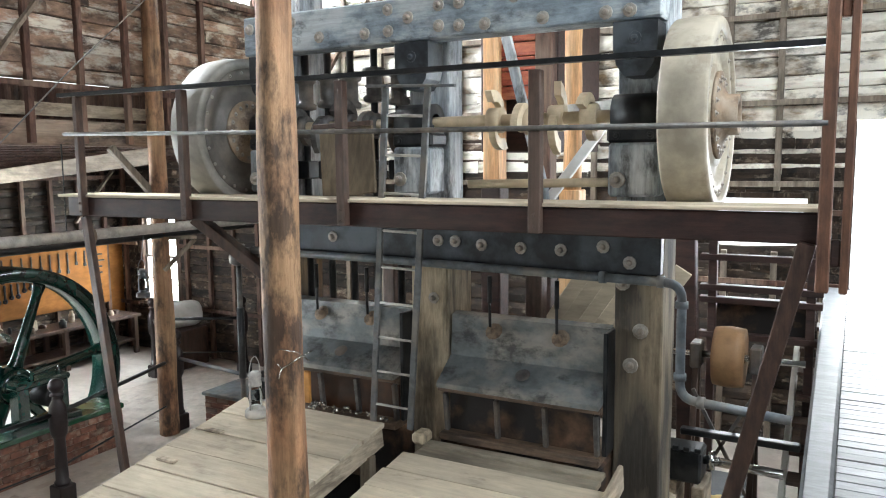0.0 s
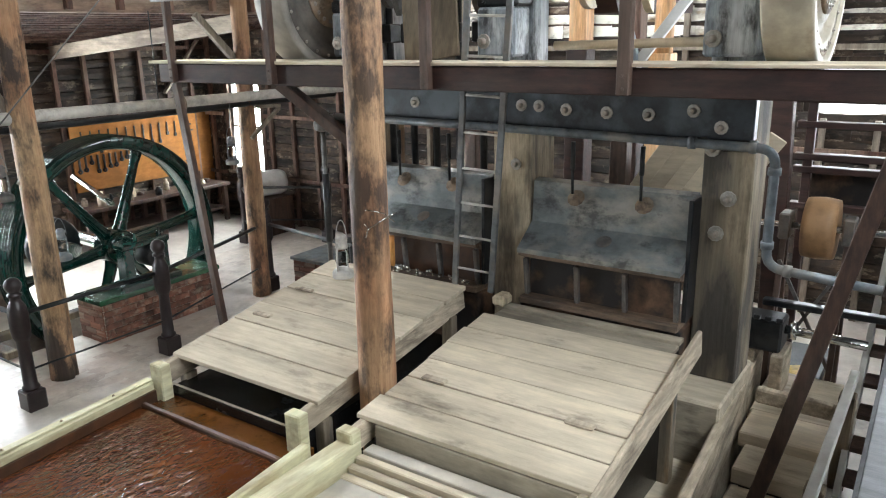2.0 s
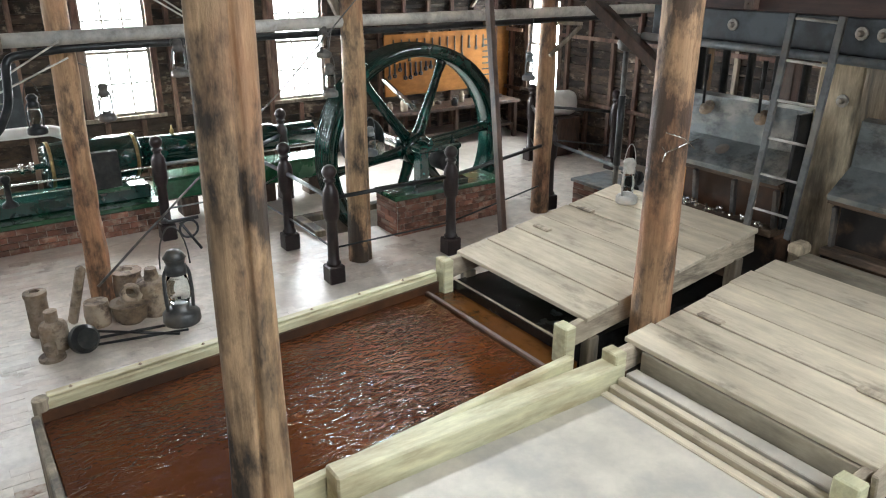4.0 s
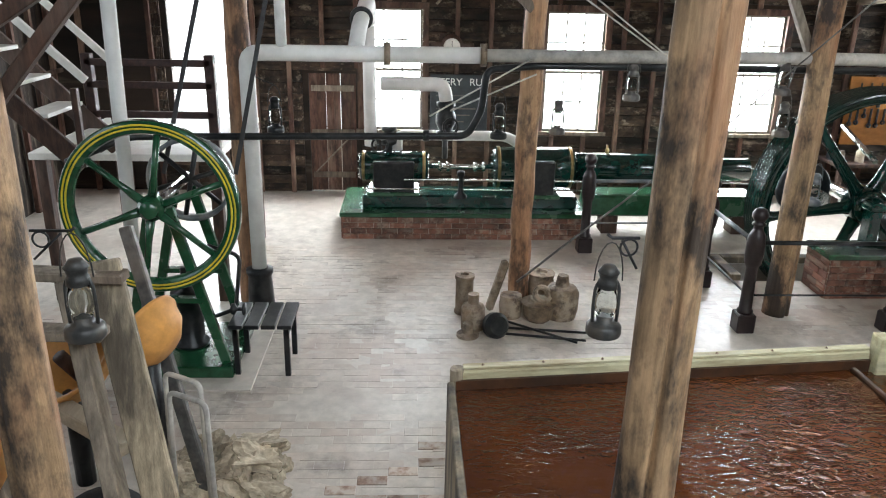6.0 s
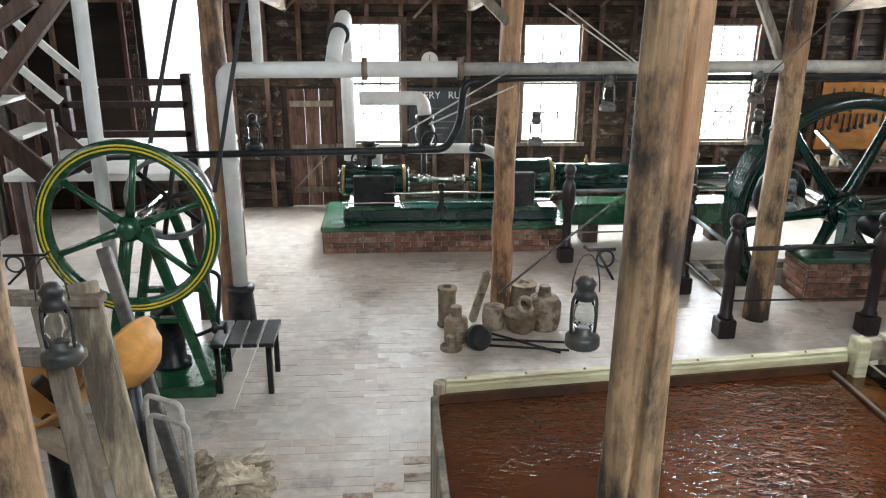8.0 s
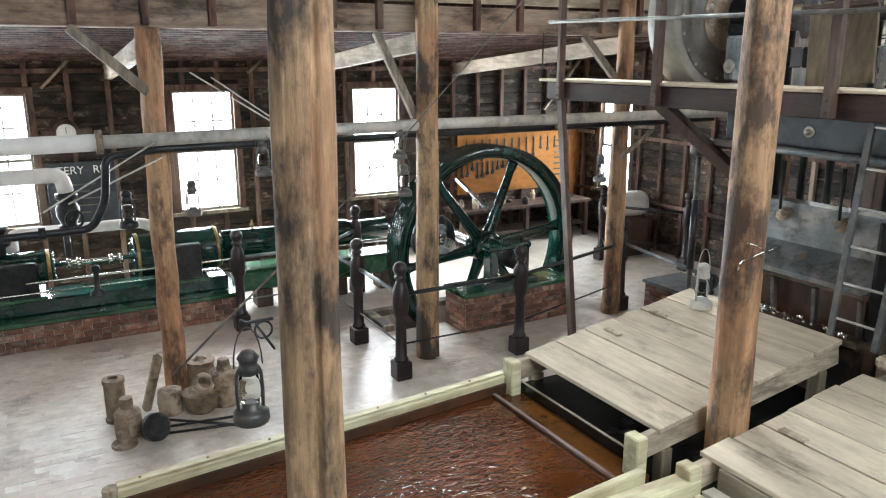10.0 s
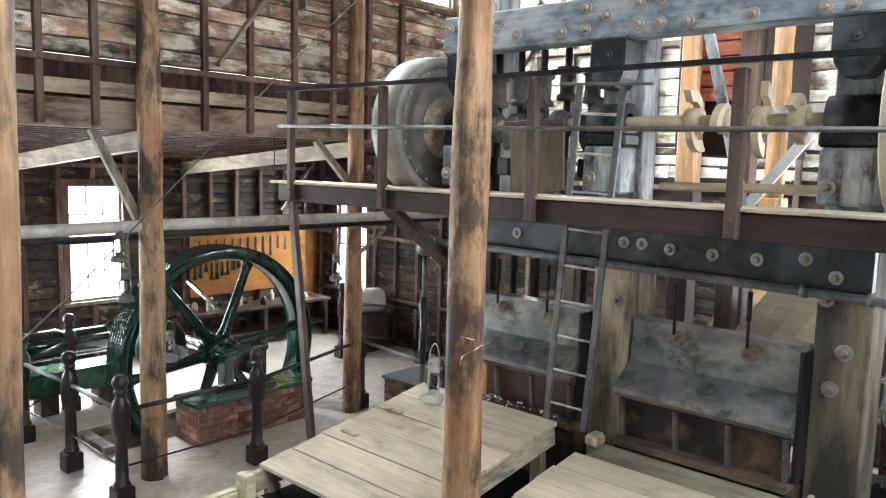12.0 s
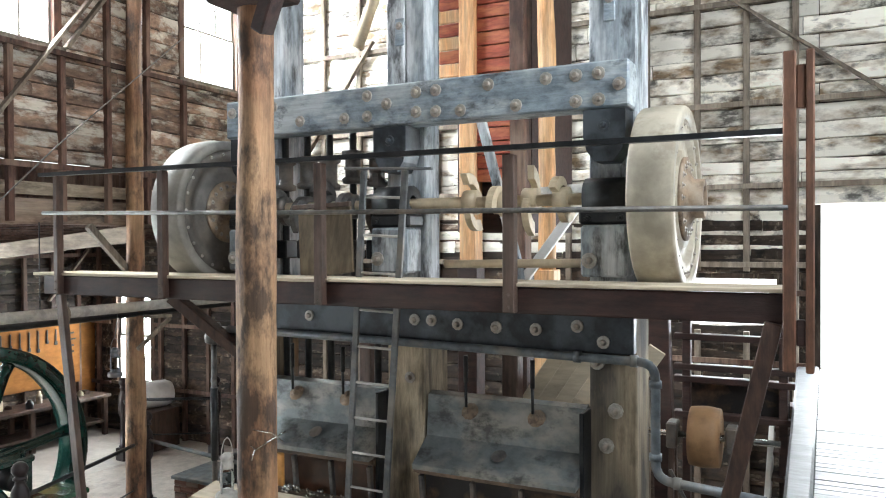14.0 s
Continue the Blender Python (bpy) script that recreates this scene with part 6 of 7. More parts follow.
for yy in (2.6, 5.6):
    bm = B(); tube(bm, [(-8.0, yy, 2.93), (-8.0, yy, 3.94)], 0.008, 6); part("hanger", bm, BLACKIRON, mp)

bp_ = thing("exhaust_pipe", "black iron pipe rising to join the main", "pipe")
bm = B(); tube(bm, bend([(-7.3, -3.6, 1.85), (-7.6, -3.1, 2.05), (-7.9, -2.4, 2.0), (-7.9, 0.28, 2.04), (-7.9, 0.42, 2.3), (-7.9, 0.46, 2.72), (-8.08, 1.0, 2.75), (-8.1, 8.8, 2.76)], 0.1), 0.038, 12); part("pipe", bm, BLACKIRON, bp_)
bm = B(); lathe(bm, [(0.042, -0.03), (0.06, -0.03), (0.06, 0.03), (0.042, 0.03)], (-7.9, -0.15, 2.04), (0, 1, 0), 12, closed=True); part("coupling", bm, BLACKIRON, bp_)
bm = B(); tube(bm, [(-7.9, 0.05, 2.0), (-7.9, 0.05, 1.8)], 0.03, 8); part("drain", bm, BLACKIRON, bp_)

up = thing("standpipe", "upright iron water pipe with a valve at the frame's side", "pipe")
bm = B(); tube(bm, [(-5.22, 5.45, 1.06), (-5.22, 5.45, 2.8)], 0.026, 10); part("pipe", bm, GREYIRON, up)
bm = B(); tube(bm, [(-5.22, 5.45, 1.6), (-5.22, 5.45, 2.3)], 0.036, 10); part("sleeve", bm, BLACKIRON, up)
bm = B(); lathe(bm, [(0.04, 0), (0.08, 0.02), (0.09, 0.08), (0.06, 0.14), (0.07, 0.2), (0, 0.22)], (-5.22, 5.45, 2.72), (0, 0, 1), 14)
tube(bm, [(-5.22, 5.45, 2.84), (-4.9, 5.5, 2.86)], 0.05, 10); part("valve", bm, GREYIRON, up)

# log brackets for lamps
for y0, y1, z0, z1 in ((7.1, 7.5, 2.3, 2.7), (3.94, 4.1, 2.2, 2.66)):
    br = thing("pipe_bracket", "worn timber bracket on a log post under the pipe", "bracket", "pipe brackets")
    bm = B(); beam(bm, (-8.0, y0, z1 + 0.02), (-7.95, y1, z1), 0.05, 0.045, (0, 0, 1), 0.004); part("arm", bm, STUD_GREY, br)
    bm = B(); beam(bm, (-8.0, y0 - 0.12, z0), (-7.95, y1 - 0.02, z1 - 0.03), 0.045, 0.05, (0, 0, 1), 0.004); part("strut", bm, STUD_GREY, br)

# roof braces from the logs to the plate
for a, b, w in (((-8.02, 3.88, 2.85), (-8.32, 3.48, 3.92), 0.09), ((-8.2, 7.05, 3.28), (-8.32, 6.5, 3.92), 0.09), ((-8.2, 0.95, 3.3), (-8.4, 0.3, 3.92), 0.1)):
    bm = B(); beam(bm, a, b, w, 0.08, (1, 0, 0), 0.006)
    tagged(part("knee_brace", bm, STUD_GREY), "rough timber knee brace under the plate beam", "brace", "knee braces")
for y in (0.95, 3.94, 7.1, -2.1):
    bm = B(); beam(bm, (-8.3, y + 0.1, 3.82), (WX, y + 0.1, 3.42), 0.12, 0.22, (0, 0, 1), 0.012)
    tagged(part("tie_beam", bm, TIE_X), "heavy pale tie beam across the aisle", "beam", "tie beams")

# plain overexposed daylight beyond the openings
glow = bpy.data.materials.new("white_sky_haze")
glow.use_nodes = True
gn = glow.node_tree.nodes
gn.remove(gn["Principled BSDF"])
em = gn.new("ShaderNodeEmission")
em.inputs[0].default_value, em.inputs[1].default_value = (0.95, 0.98, 1, 1), 2.2
glow.node_tree.links.new(em.outputs[0], gn["Material Output"].inputs[0])
for nm, pts in (("backdrop_west", ((WX - 9, SY - 12, -0.7), (WX - 9, NY + 12, -0.7), (WX - 9, NY + 12, 14), (WX - 9, SY - 12, 14))),
                ("backdrop_north", ((WX - 9, NY + 9, -0.7), (EX + 9, NY + 9, -0.7), (EX + 9, NY + 9, 14), (WX - 9, NY + 9, 14)))):
    bm = B()
    bm.faces.new([bm.verts.new(p) for p in pts])
    tagged(part(nm, bm, glow), "plain white hazy daylight outside the windows", "backdrop", kind="structure")

# ---- small engine with the yellow-lined wheel ----
oil = thing("oil_engine", "small green upright engine with a yellow-lined flywheel", "engine")
WC, WR = Vector((-6.32, -2.5, 1.7)), 0.75
bm = B(); lathe(bm, [(WR - 0.1, -0.05), (WR - 0.01, -0.055), (WR, -0.04), (WR, 0.04), (WR - 0.01, 0.055), (WR - 0.1, 0.05), (WR - 0.12, 0)], WC, (1, 0, 0), 64, closed=True); rim = part("wheel_rim", bm, GREEN2, oil)
for r in (WR - 0.035, WR - 0.065):
    bm = B(); lathe(bm, [(r - 0.008, 0.05), (r - 0.008, 0.058), (r + 0.007, 0.059), (r + 0.007, 0.05)], WC, (1, 0, 0), 64); part("yellow_line", bm, YELLOW, rim, "bright yellow coach line")
for k in range(6):
    a = math.radians(20 + 60 * k)
    d = Vector((0, math.cos(a), math.sin(a)))
    bm = B(); tube(bm, [WC + d * 0.07, WC + d * 0.3, WC + d * (WR - 0.1)], 0.03, 8, radii=[0.045, 0.03, 0.03]); part("spoke", bm, GREEN2, oil)
bm = B(); lathe(bm, [(0, 0.1), (0.07, 0.1), (0.08, 0.08), (0.08, 0.05), (0.11, 0.04), (0.11, -0.06), (0, -0.06)], WC, (1, 0, 0), 24); part("hub", bm, GREEN2, oil)
bm = B(); tube(bm, [WC, WC + Vector((-1.1, 0, 0))], 0.045, 12); part("shaft", bm, STEEL, oil)
for x in (-6.5, -7.25):
    for dy, top in ((-0.42, -0.08), (0.48, 0.08)):
        bm = B(); beam(bm, (x, -2.5 + dy, 0.14), (x, -2.5 + top, 1.65), 0.09, 0.06, (1, 0, 0), 0.006); part("frame_leg", bm, GREEN2, oil)
    bm = B(); beam(bm, (x, -2.76, 0.78), (x, -2.18, 0.78), 0.05, 0.08, (1, 0, 0), 0.005); part("cross_bar", bm, GREEN2, oil)
bm = B(); box(bm, (-7.4, -3.05, 0.02), (-6.4, -1.95, 0.14), 0.012); part("base", bm, GREEN2, oil)
bm = B(); box(bm, (-7.5, -3.1, -0.01), (-6.2, -1.75, 0.018), 0.004); part("slab", bm, FLOOR, oil)
bm = B(); lathe(bm, [(0.0, 0), (0.17, 0), (0.17, 0.03), (0.13, 0.05), (0.13, 0.5), (0.16, 0.52), (0.16, 0.56), (0.05, 0.58), (0.05, 0.8), (0, 0.8)], (-6.9, -2.45, 0.14), (0, 0, 1), 20); part("cylinder", bm, BLACKIRON, oil)
bm = B(); lathe(bm, [(0.36, -0.06), (0.4, -0.06), (0.4, 0.06), (0.36, 0.06)], WC + Vector((-0.8, 0.12, 0.05)), (1, 0, 0), 40, closed=True); part("belt_pulley", bm, PIPE_BLUE, oil)
for k in range(3):
    a = k * math.pi / 3 + 0.3
    d = Vector((0, math.cos(a), math.sin(a)))
    c = WC + Vector((-0.8, 0.12, 0.05))
    bm = B(); tube(bm, [c - d * 0.37, c + d * 0.37], 0.025, 8); part("pulley_arm", bm, BLACKIRON, oil)
bm = B(); tube(bm, bend([(-6.7, -2.2, 0.5), (-6.7, -1.95, 0.6), (-6.8, -1.9, 1.1), (-6.8, -2.2, 1.2)], 0.08), 0.02, 8); part("fuel_pipe", bm, BLACKIRON, oil)
bm = B(); lathe(bm, [(0, 0), (0.05, 0), (0.06, 0.03), (0.02, 0.05), (0.02, 0.1), (0.06, 0.11), (0.06, 0.13), (0, 0.13)], (-6.65, -1.98, 0.62), (0, 1, 0), 12); part("tap", bm, BLACKIRON, oil)
for dy in (-0.25, 0.42):
    bm = B(); beam(bm, (-7.12, -2.38 + dy, 1.8), (-7.3, -1.6 + dy * 0.8, 4.9), 0.04, 0.01, (1, 0, 0)); part("belt", bm, RUBBER, oil)
bm = B(); tube(bm, [(-7.0, -2.95, 1.0), (-7.0, -2.9, 4.0)], 0.065, 12)
flue = tagged(part("flue_pipe", bm, PIPE_WHITE), "slim white flue pipe behind the small engine", "pipe")
bm = B(); tube(bm, [(-7.0, -2.95, 0), (-7.0, -2.95, 1.0)], 0.065, 12)
part("lower_length", bm, PIPE_WHITE, flue)

stool = thing("slatted_stool", "low dark slatted wooden stool on the brick floor", "stool")
for i in range(4):
    bm = B(); box(bm, (-7.0, -1.98 + 0.15 * i, 0.5), (-6.45, -1.85 + 0.15 * i, 0.54), 0.005); part("slat", bm, BLACKIRON, stool)
for x in (-6.97, -6.53):
    for y in (-1.95, -1.48):
        bm = B(); box(bm, (x, y, 0), (x + 0.05, y + 0.05, 0.499), 0.004); part("leg", bm, BLACKIRON, stool)
for y in (-1.94, -1.46):
    bm = B(); box(bm, (-6.96, y, 0.42), (-6.48, y + 0.03, 0.498)); part("apron", bm, BLACKIRON, stool)

# ---- loose castings round the log ----
def lump(x, y, prof, name, label, cat, tilt=(0, 0, 1), m=CLAY, z=0.0):
    bm = B()
    lathe(bm, prof, (0, 0, 0), tilt, 22)
    for v in bm.verts:
        v.co += noise.noise_vector(v.co * 9) * 0.004
    bm.normal_update()
    for e in bm.edges:
        e.smooth = e.calc_face_angle(0.0) < 0.55
    ob = part(name, bm, m, at=Matrix.Translation((x, y, z)))
    tagged(ob, label, cat, "castings round the log")


lump(-7.96, 0.31, [(0, 0), (0.11, 0), (0.115, 0.03), (0.1, 0.05), (0.1, 0.4), (0.11, 0.42), (0.11, 0.46), (0.05, 0.47), (0.05, 0.44), (0, 0.44)], "casting", "tall dusty cast-iron stamp shoe", "casting")
lump(-7.56, 0.38, [(0, 0), (0.13, 0), (0.13, 0.24), (0.11, 0.27), (0.06, 0.29), (0.06, 0.4), (0, 0.4)], "casting", "dusty stamp shoe with a round shank", "casting")
lump(-7.35, 0.31, [(0, 0), (0.12, 0), (0.12, 0.03), (0.06, 0.04), (0.055, 0.15), (0, 0.15)], "casting", "small flanged dusty casting", "casting")
lump(-7.37, 0.57, [(0, 0), (0.1, 0), (0.14, 0.05), (0.14, 0.12), (0.1, 0.17), (0.04, 0.17), (0, 0.17)], "casting", "dark rusty pulley lump", "casting", (0.8, 0.3, 0.3), BLACKIRON, 0.12)
lump(-7.86, 1.4, [(0, 0), (0.17, 0), (0.19, 0.1), (0.19, 0.3), (0.16, 0.36), (0.08, 0.38), (0.06, 0.5), (0, 0.5)], "casting", "heavy brown bell-shaped casting", "casting")
lump(-8.3, 1.24, [(0, 0), (0.15, 0), (0.17, 0.15), (0.14, 0.3), (0.16, 0.36), (0.07, 0.37), (0.06, 0.34), (0, 0.34)], "casting", "round dusty pot casting with flange", "casting")
lump(-7.77, 1.13, [(0.0, 0), (0.12, 0), (0.16, 0.04), (0.18, 0.17), (0.2, 0.2), (0.2, 0.22), (0.13, 0.23), (0.1, 0.26), (0, 0.27)], "casting", "pale cracked cast pot", "casting")
lump(-7.87, 0.83, [(0, 0), (0.12, 0), (0.13, 0.14), (0.12, 0.26), (0, 0.27)], "casting", "short dusty stamp shoe by the log", "casting")
bm = B(); lathe(bm, [(0.07, -0.03), (0.11, -0.03), (0.11, 0.03), (0.07, 0.03)], (-7.75, 1.16, 0.31), (0.6, 0.3, 0.6), 18, closed=True)
tagged(part("iron_ring", bm, CLAY), "dusty iron ring resting on the pot", "ring", "castings round the log")
bm = B(); beam(bm, (-8.03, 0.6, 0.0), (-7.95, 0.77, 0.64), 0.13, 0.08, (0, 1, 0), 0.03)
for v in bm.verts:
    v.co += noise.noise_vector(v.co * 7) * 0.02
tagged(part("cam_arm", bm, CLAY), "dusty curved cam arm leaning on the log", "casting", "castings round the log")
for a, b in (((-7.35, 0.7, 0.03), (-7.2, 1.55, 0.02)), ((-7.45, 0.6, 0.06), (-7.35, 1.7, 0.03)), ((-7.5, 0.75, 0.1), (-7.15, 1.45, 0.02))):
    bm = B(); tube(bm, [a, b], 0.014, 6)
    tagged(part("iron_rod", bm, BLACKIRON), "thin rusty iron rod lying on the floor", "rod", "iron rods")
bm = B(); tube(bm, [(-7.65, 0.85, 0.5), (-7.6, 1.3, 0.92), (-7.6, 2.9, 2.25), (-7.6, 5.56, 4.8), (-7.75, 9.3, 8.0)], 0.012, 6, radii=[0.014, 0.012, 0.008, 0.008, 0.008])
tagged(part("stay_rod", bm, GREYIRON), "long thin stay rod with a turnbuckle rising from the castings", "rod")
for a, b in (((-7.9, 1.5, 3.45), (-7.6, 2.5, 2.7)), ((-7.9, 1.3, 3.5), (-7.6, 2.1, 2.95)), ((-7.9, -0.12, 2.24), (-7.95, 0.92, 2.83)), ((-7.9, 0.1, 2.3), (-7.95, 0.98, 2.68))):
    bm = B(); tube(bm, [a, b], 0.009, 6)
    tagged(part("stay_wire", bm, PIPE_GREY), "thin slanting stay wire", "wire", "stay wires")

tie = thing("wire_tie", "short twisted wire tied round the log post", "wire")
for a, b in (((-3.09, 3.55, 2.42), (-3.02, 3.78, 2.5)), ((-3.1, 3.56, 2.55), (-3.02, 3.75, 2.44)), ((-3.1, 3.54, 2.46), (-3.06, 3.5, 2.38))):
    bm = B(); tube(bm, [a, [(p + q) / 2 + 0.015 for p, q in zip(a, b)], b], 0.004, 5); part("strand", bm, STEEL, tie)

# ---- hurricane lanterns ----
def lantern(x, y, z, m=BLACKIRON, hook=None, s=1.0):
    """A hurricane lantern: fount, burner, globe, side tubes, chimney cap and bail; z is its base."""
    o = thing("lantern", "old dark hurricane lantern with a clear glass globe" if m is BLACKIRON else "old grey hurricane lantern with a clear glass globe", "lantern", "hurricane lanterns", at=(x, y, z))
    bm = B(); lathe(bm, [(0, 0), (0.085, 0), (0.09, 0.012), (0.088, 0.05), (0.075, 0.065), (0.04, 0.075), (0.045, 0.1), (0, 0.1)], (0, 0, 0), (0, 0, 1), 18); part("fount", bm, m, o)
    bm = B(); lathe(bm, [(0.04, 0.1), (0.058, 0.14), (0.06, 0.17), (0.05, 0.22), (0.04, 0.25), (0.036, 0.25), (0.046, 0.22), (0.056, 0.17), (0.054, 0.14), (0.036, 0.1)], (0, 0, 0), (0, 0, 1), 16, closed=True)
    g = part("globe", bm, GLASS, o, "clear glass globe")
    g.visible_shadow = False
    for sy in (-1, 1):
        bm = B(); tube(bm, bend([(0, sy * 0.06, 0.06), (0, sy * 0.064, 0.15), (0, sy * 0.06, 0.26), (0, sy * 0.04, 0.29)], 0.03, 3), 0.009, 6); part("side_tube", bm, m, o)
    bm = B(); lathe(bm, [(0.042, 0.25), (0.052, 0.255), (0.05, 0.29), (0.042, 0.3), (0.05, 0.33), (0.055, 0.335), (0.03, 0.37), (0, 0.375)], (0, 0, 0), (0, 0, 1), 14); part("chimney_cap", bm, m, o)
    bm = B(); tube(bm, [(0, 0.07 * math.cos(t), 0.29 + 0.2 * math.sin(t)) for t in (math.pi * k / 10 for k in range(11))], 0.004, 5); part("bail", bm, m, o)
    if hook:
        bm = B(); tube(bm, [(0, 0, 0.49), (hook[0] - x, hook[1] - y, hook[2] - z)], 0.006, 5); part("hook_wire", bm, m, o)
    o.scale = (s, s, s)
    return o


lantern(-2.89, 0.49, 2.2, LANT, s=0.82)
lantern(-3.2, -1.76, 2.03, LANT)
lantern(-4.62, 4.97, 1.447, PIPE_GREY, s=1.12)
lantern(-8.02, -1.72, 2.03, hook=(-8.02, -1.95, 2.62))
lantern(-8.0, 0.62, 2.0, hook=(-8.2, 0.85, 2.6))
lantern(-8.3, 1.3, 2.0, GREYIRON, hook=(-8.25, 1.05, 2.62))
for yy, z0 in ((3.66, 2.06), (2.0, 2.42), (6.62, 2.0), (3.6, 2.5)):
    lantern(-8.0, yy, z0, PIPE_BLUE if yy > 6 else GREYIRON, hook=(-8.0, yy + 0.05, 2.8) if z0 < 2.3 else None)
lantern(-8.35, 4.35, 1.2, PIPE_BLUE)
for px, y0, y1, z in ((-2.89, 0.73, 0.49, 2.62), (-3.2, -2.06, -1.76, 2.53)):
    br = thing("lantern_bracket", "black wrought iron scroll bracket on a log post", "bracket", "lantern brackets")
    d = 1 if y1 > y0 else -1
    ys = y0 + d * 0.13
    bm = B(); tube(bm, [(px, ys, z), (px, y1, z), (px, y1 + d * 0.02, z + 0.015)], 0.007, 6); part("arm", bm, BLACKIRON, br)
    bm = B(); tube(bm, [(px, ys, z - 0.13), (px, y1 - d * 0.04, z - 0.01)], 0.006, 6); part("strut", bm, BLACKIRON, br)
    bm = B(); tube(bm, [(px, ys + d * 0.04 + 0.035 * math.cos(t), z - 0.04 + 0.035 * math.sin(t)) for t in (2 * math.pi * k / 14 for k in range(15))], 0.005, 5); part("scroll", bm, BLACKIRON, br)

# ---- end-of-aisle workshop ----
tb = thing("tool_board", "orange shadow board with hanging hand tools on the wall", "tool board")
bm = B(); box(bm, (WX + 0.12, 7.25, 0.98), (WX + 0.15, 9.95, 2.16), 0.005); part("board", bm, ORANGE, tb)
random.seed(11)
for i in range(13):
    y = 7.45 + 0.18 * i
    L = random.uniform(0.18, 0.38)
    bm = B(); box(bm, (WX + 0.152, y - 0.014, 2.05 - L), (WX + 0.17, y + 0.014, 2.06), 0.004)
    box(bm, (WX + 0.152, y - 0.035, 2.05 - L - 0.05), (WX + 0.172, y + 0.035, 2.05 - L + 0.02), 0.01); part("tool", bm, BLACKIRON, tb)
for i in range(10):
    y = 7.35 + 0.12 * i
    L = random.uniform(0.12, 0.3)
    bm = B(); box(bm, (WX + 0.152, y - 0.02, 1.62 - L), (WX + 0.172, y + 0.02, 1.62), 0.006)
    lathe(bm, [(0.02, 0), (0.045, 0), (0.045, 0.02), (0.02, 0.02)], (WX + 0.152, y, 1.62 - L), (1, 0, 0), 10); part("spanner", bm, BLACKIRON, tb)
for i in range(8):
    z = 1.1 + 0.12 * i
    bm = B(); box(bm, (WX + 0.152, 9.6, z), (WX + 0.17, 9.6 + random.uniform(0.15, 0.28), z + 0.03), 0.004); part("tool", bm, BLACKIRON, tb)
bm = B(); box(bm, (WX + 0.04, 9.97, 0.6), (WX + 0.07, 10.36, 2.3)); part("side_panel", bm, ORANGE, tb)
wb = thing("workbench", "cluttered dark timber workbench under the tool board", "workbench")
bm = B(); box(bm, (WX + 0.16, 6.9, 0.72), (WX + 0.85, 10.1, 0.78), 0.008); part("top", bm, BROWNPOST, wb)
for y in (7.0, 8.5, 10.0):
    for x in (WX + 0.2, WX + 0.78):
        bm = B(); box(bm, (x - 0.04, y - 0.04, 0), (x + 0.04, y + 0.04, 0.719)); part("leg", bm, BROWNPOST, wb)
bm = B(); box(bm, (WX + 0.2, 7.0, 0.25), (WX + 0.8, 10.0, 0.29)); part("shelf", bm, BROWNPOST, wb)
for i in range(16):
    y = 7.0 + 0.19 * i
    w, h = random.uniform(0.05, 0.14), random.uniform(0.06, 0.26)
    bm = B()
    if i % 3:
        lathe(bm, [(0, 0), (w * 0.5, 0), (w * 0.5, h * 0.7), (w * 0.3, h * 0.8), (w * 0.3, h), (0, h)], (WX + random.uniform(0.3, 0.7), y, 0.78), (0, 0, 1), 12)
    else:
        box(bm, (WX + 0.35, y - w / 2, 0.78), (WX + 0.35 + w * 1.5, y + w / 2, 0.78 + h * 0.7), 0.008)
    tagged(part("bench_item", bm, (BLACKIRON, CLAY, GREYWOOD, BROWNPOST)[i % 4]), "small tin or tool standing on the workbench", "workshop clutter", "bench clutter")
bm = B(); lathe(bm, [(0, 0), (0.2, 0), (0.24, 0.1), (0.24, 0.5), (0.2, 0.6), (0, 0.6)], (-10.9, 9.5, 0.95), (0.3, 0.9, 0), 20)
tagged(part("barrel", bm, PIPE_WHITE), "pale drum lying on the stand by the end wall", "drum")
bm = B(); box(bm, (-11.2, 9.4, 0), (-10.5, 10.1, 0.7), 0.01)
tagged(part("drum_stand", bm, BROWNPOST), "dark timber stand under the pale drum", "stand")

# clock, sign and dial board on the west wall
ck = thing("wall_clock", "round white-faced gauge clock on a brown shaped board", "clock")
bm = B(); box(bm, (WX + 0.12, 0.02, 2.38), (WX + 0.15, 0.74, 2.6), 0.02)
lathe(bm, [(0, 0), (0.19, 0), (0.19, 0.028), (0, 0.028)], (WX + 0.121, 0.37, 2.54), (1, 0, 0), 24); part("board", bm, BROWNPOST, ck)
bm = B(); lathe(bm, [(0, 0.02), (0.12, 0.02), (0.13, 0.03), (0.14, 0.0)], (WX + 0.15, 0.37, 2.53), (1, 0, 0), 28); part("face", bm, WHITE, ck, "white dial")
bm = B(); box(bm, (WX + 0.172, 0.365, 2.53), (WX + 0.176, 0.375, 2.62)); part("hand_long", bm, BLACKIRON, ck)
sg = thing("rules_sign", "black notice board with white lettering BATTERY heading partly hidden", "sign")
bm = B(); box(bm, (WX + 0.12, 0.02, 1.12), (WX + 0.145, 1.0, 2.08), 0.006); part("board", bm, SCREEN, sg)
for word, wy in (("TERY", 0.36), ("RU", 0.79)):
    fc = bpy.data.curves.new("lettering", "FONT")
    fc.body, fc.size, fc.extrude, fc.align_x = word, 0.17, 0.002, "CENTER"
    tx = new("lettering", fc)
    tx.data.materials.append(WHITE)
    me = bpy.data.meshes.new_from_object(tx)
    bpy.data.objects.remove(tx)
    lt = new("lettering", me)
    lt.parent = sg
    lt.matrix_basis = Matrix(((0, 0, 1, WX + 0.15), (1, 0, 0, wy), (0, 1, 0, 1.9), (0, 0, 0, 1)))
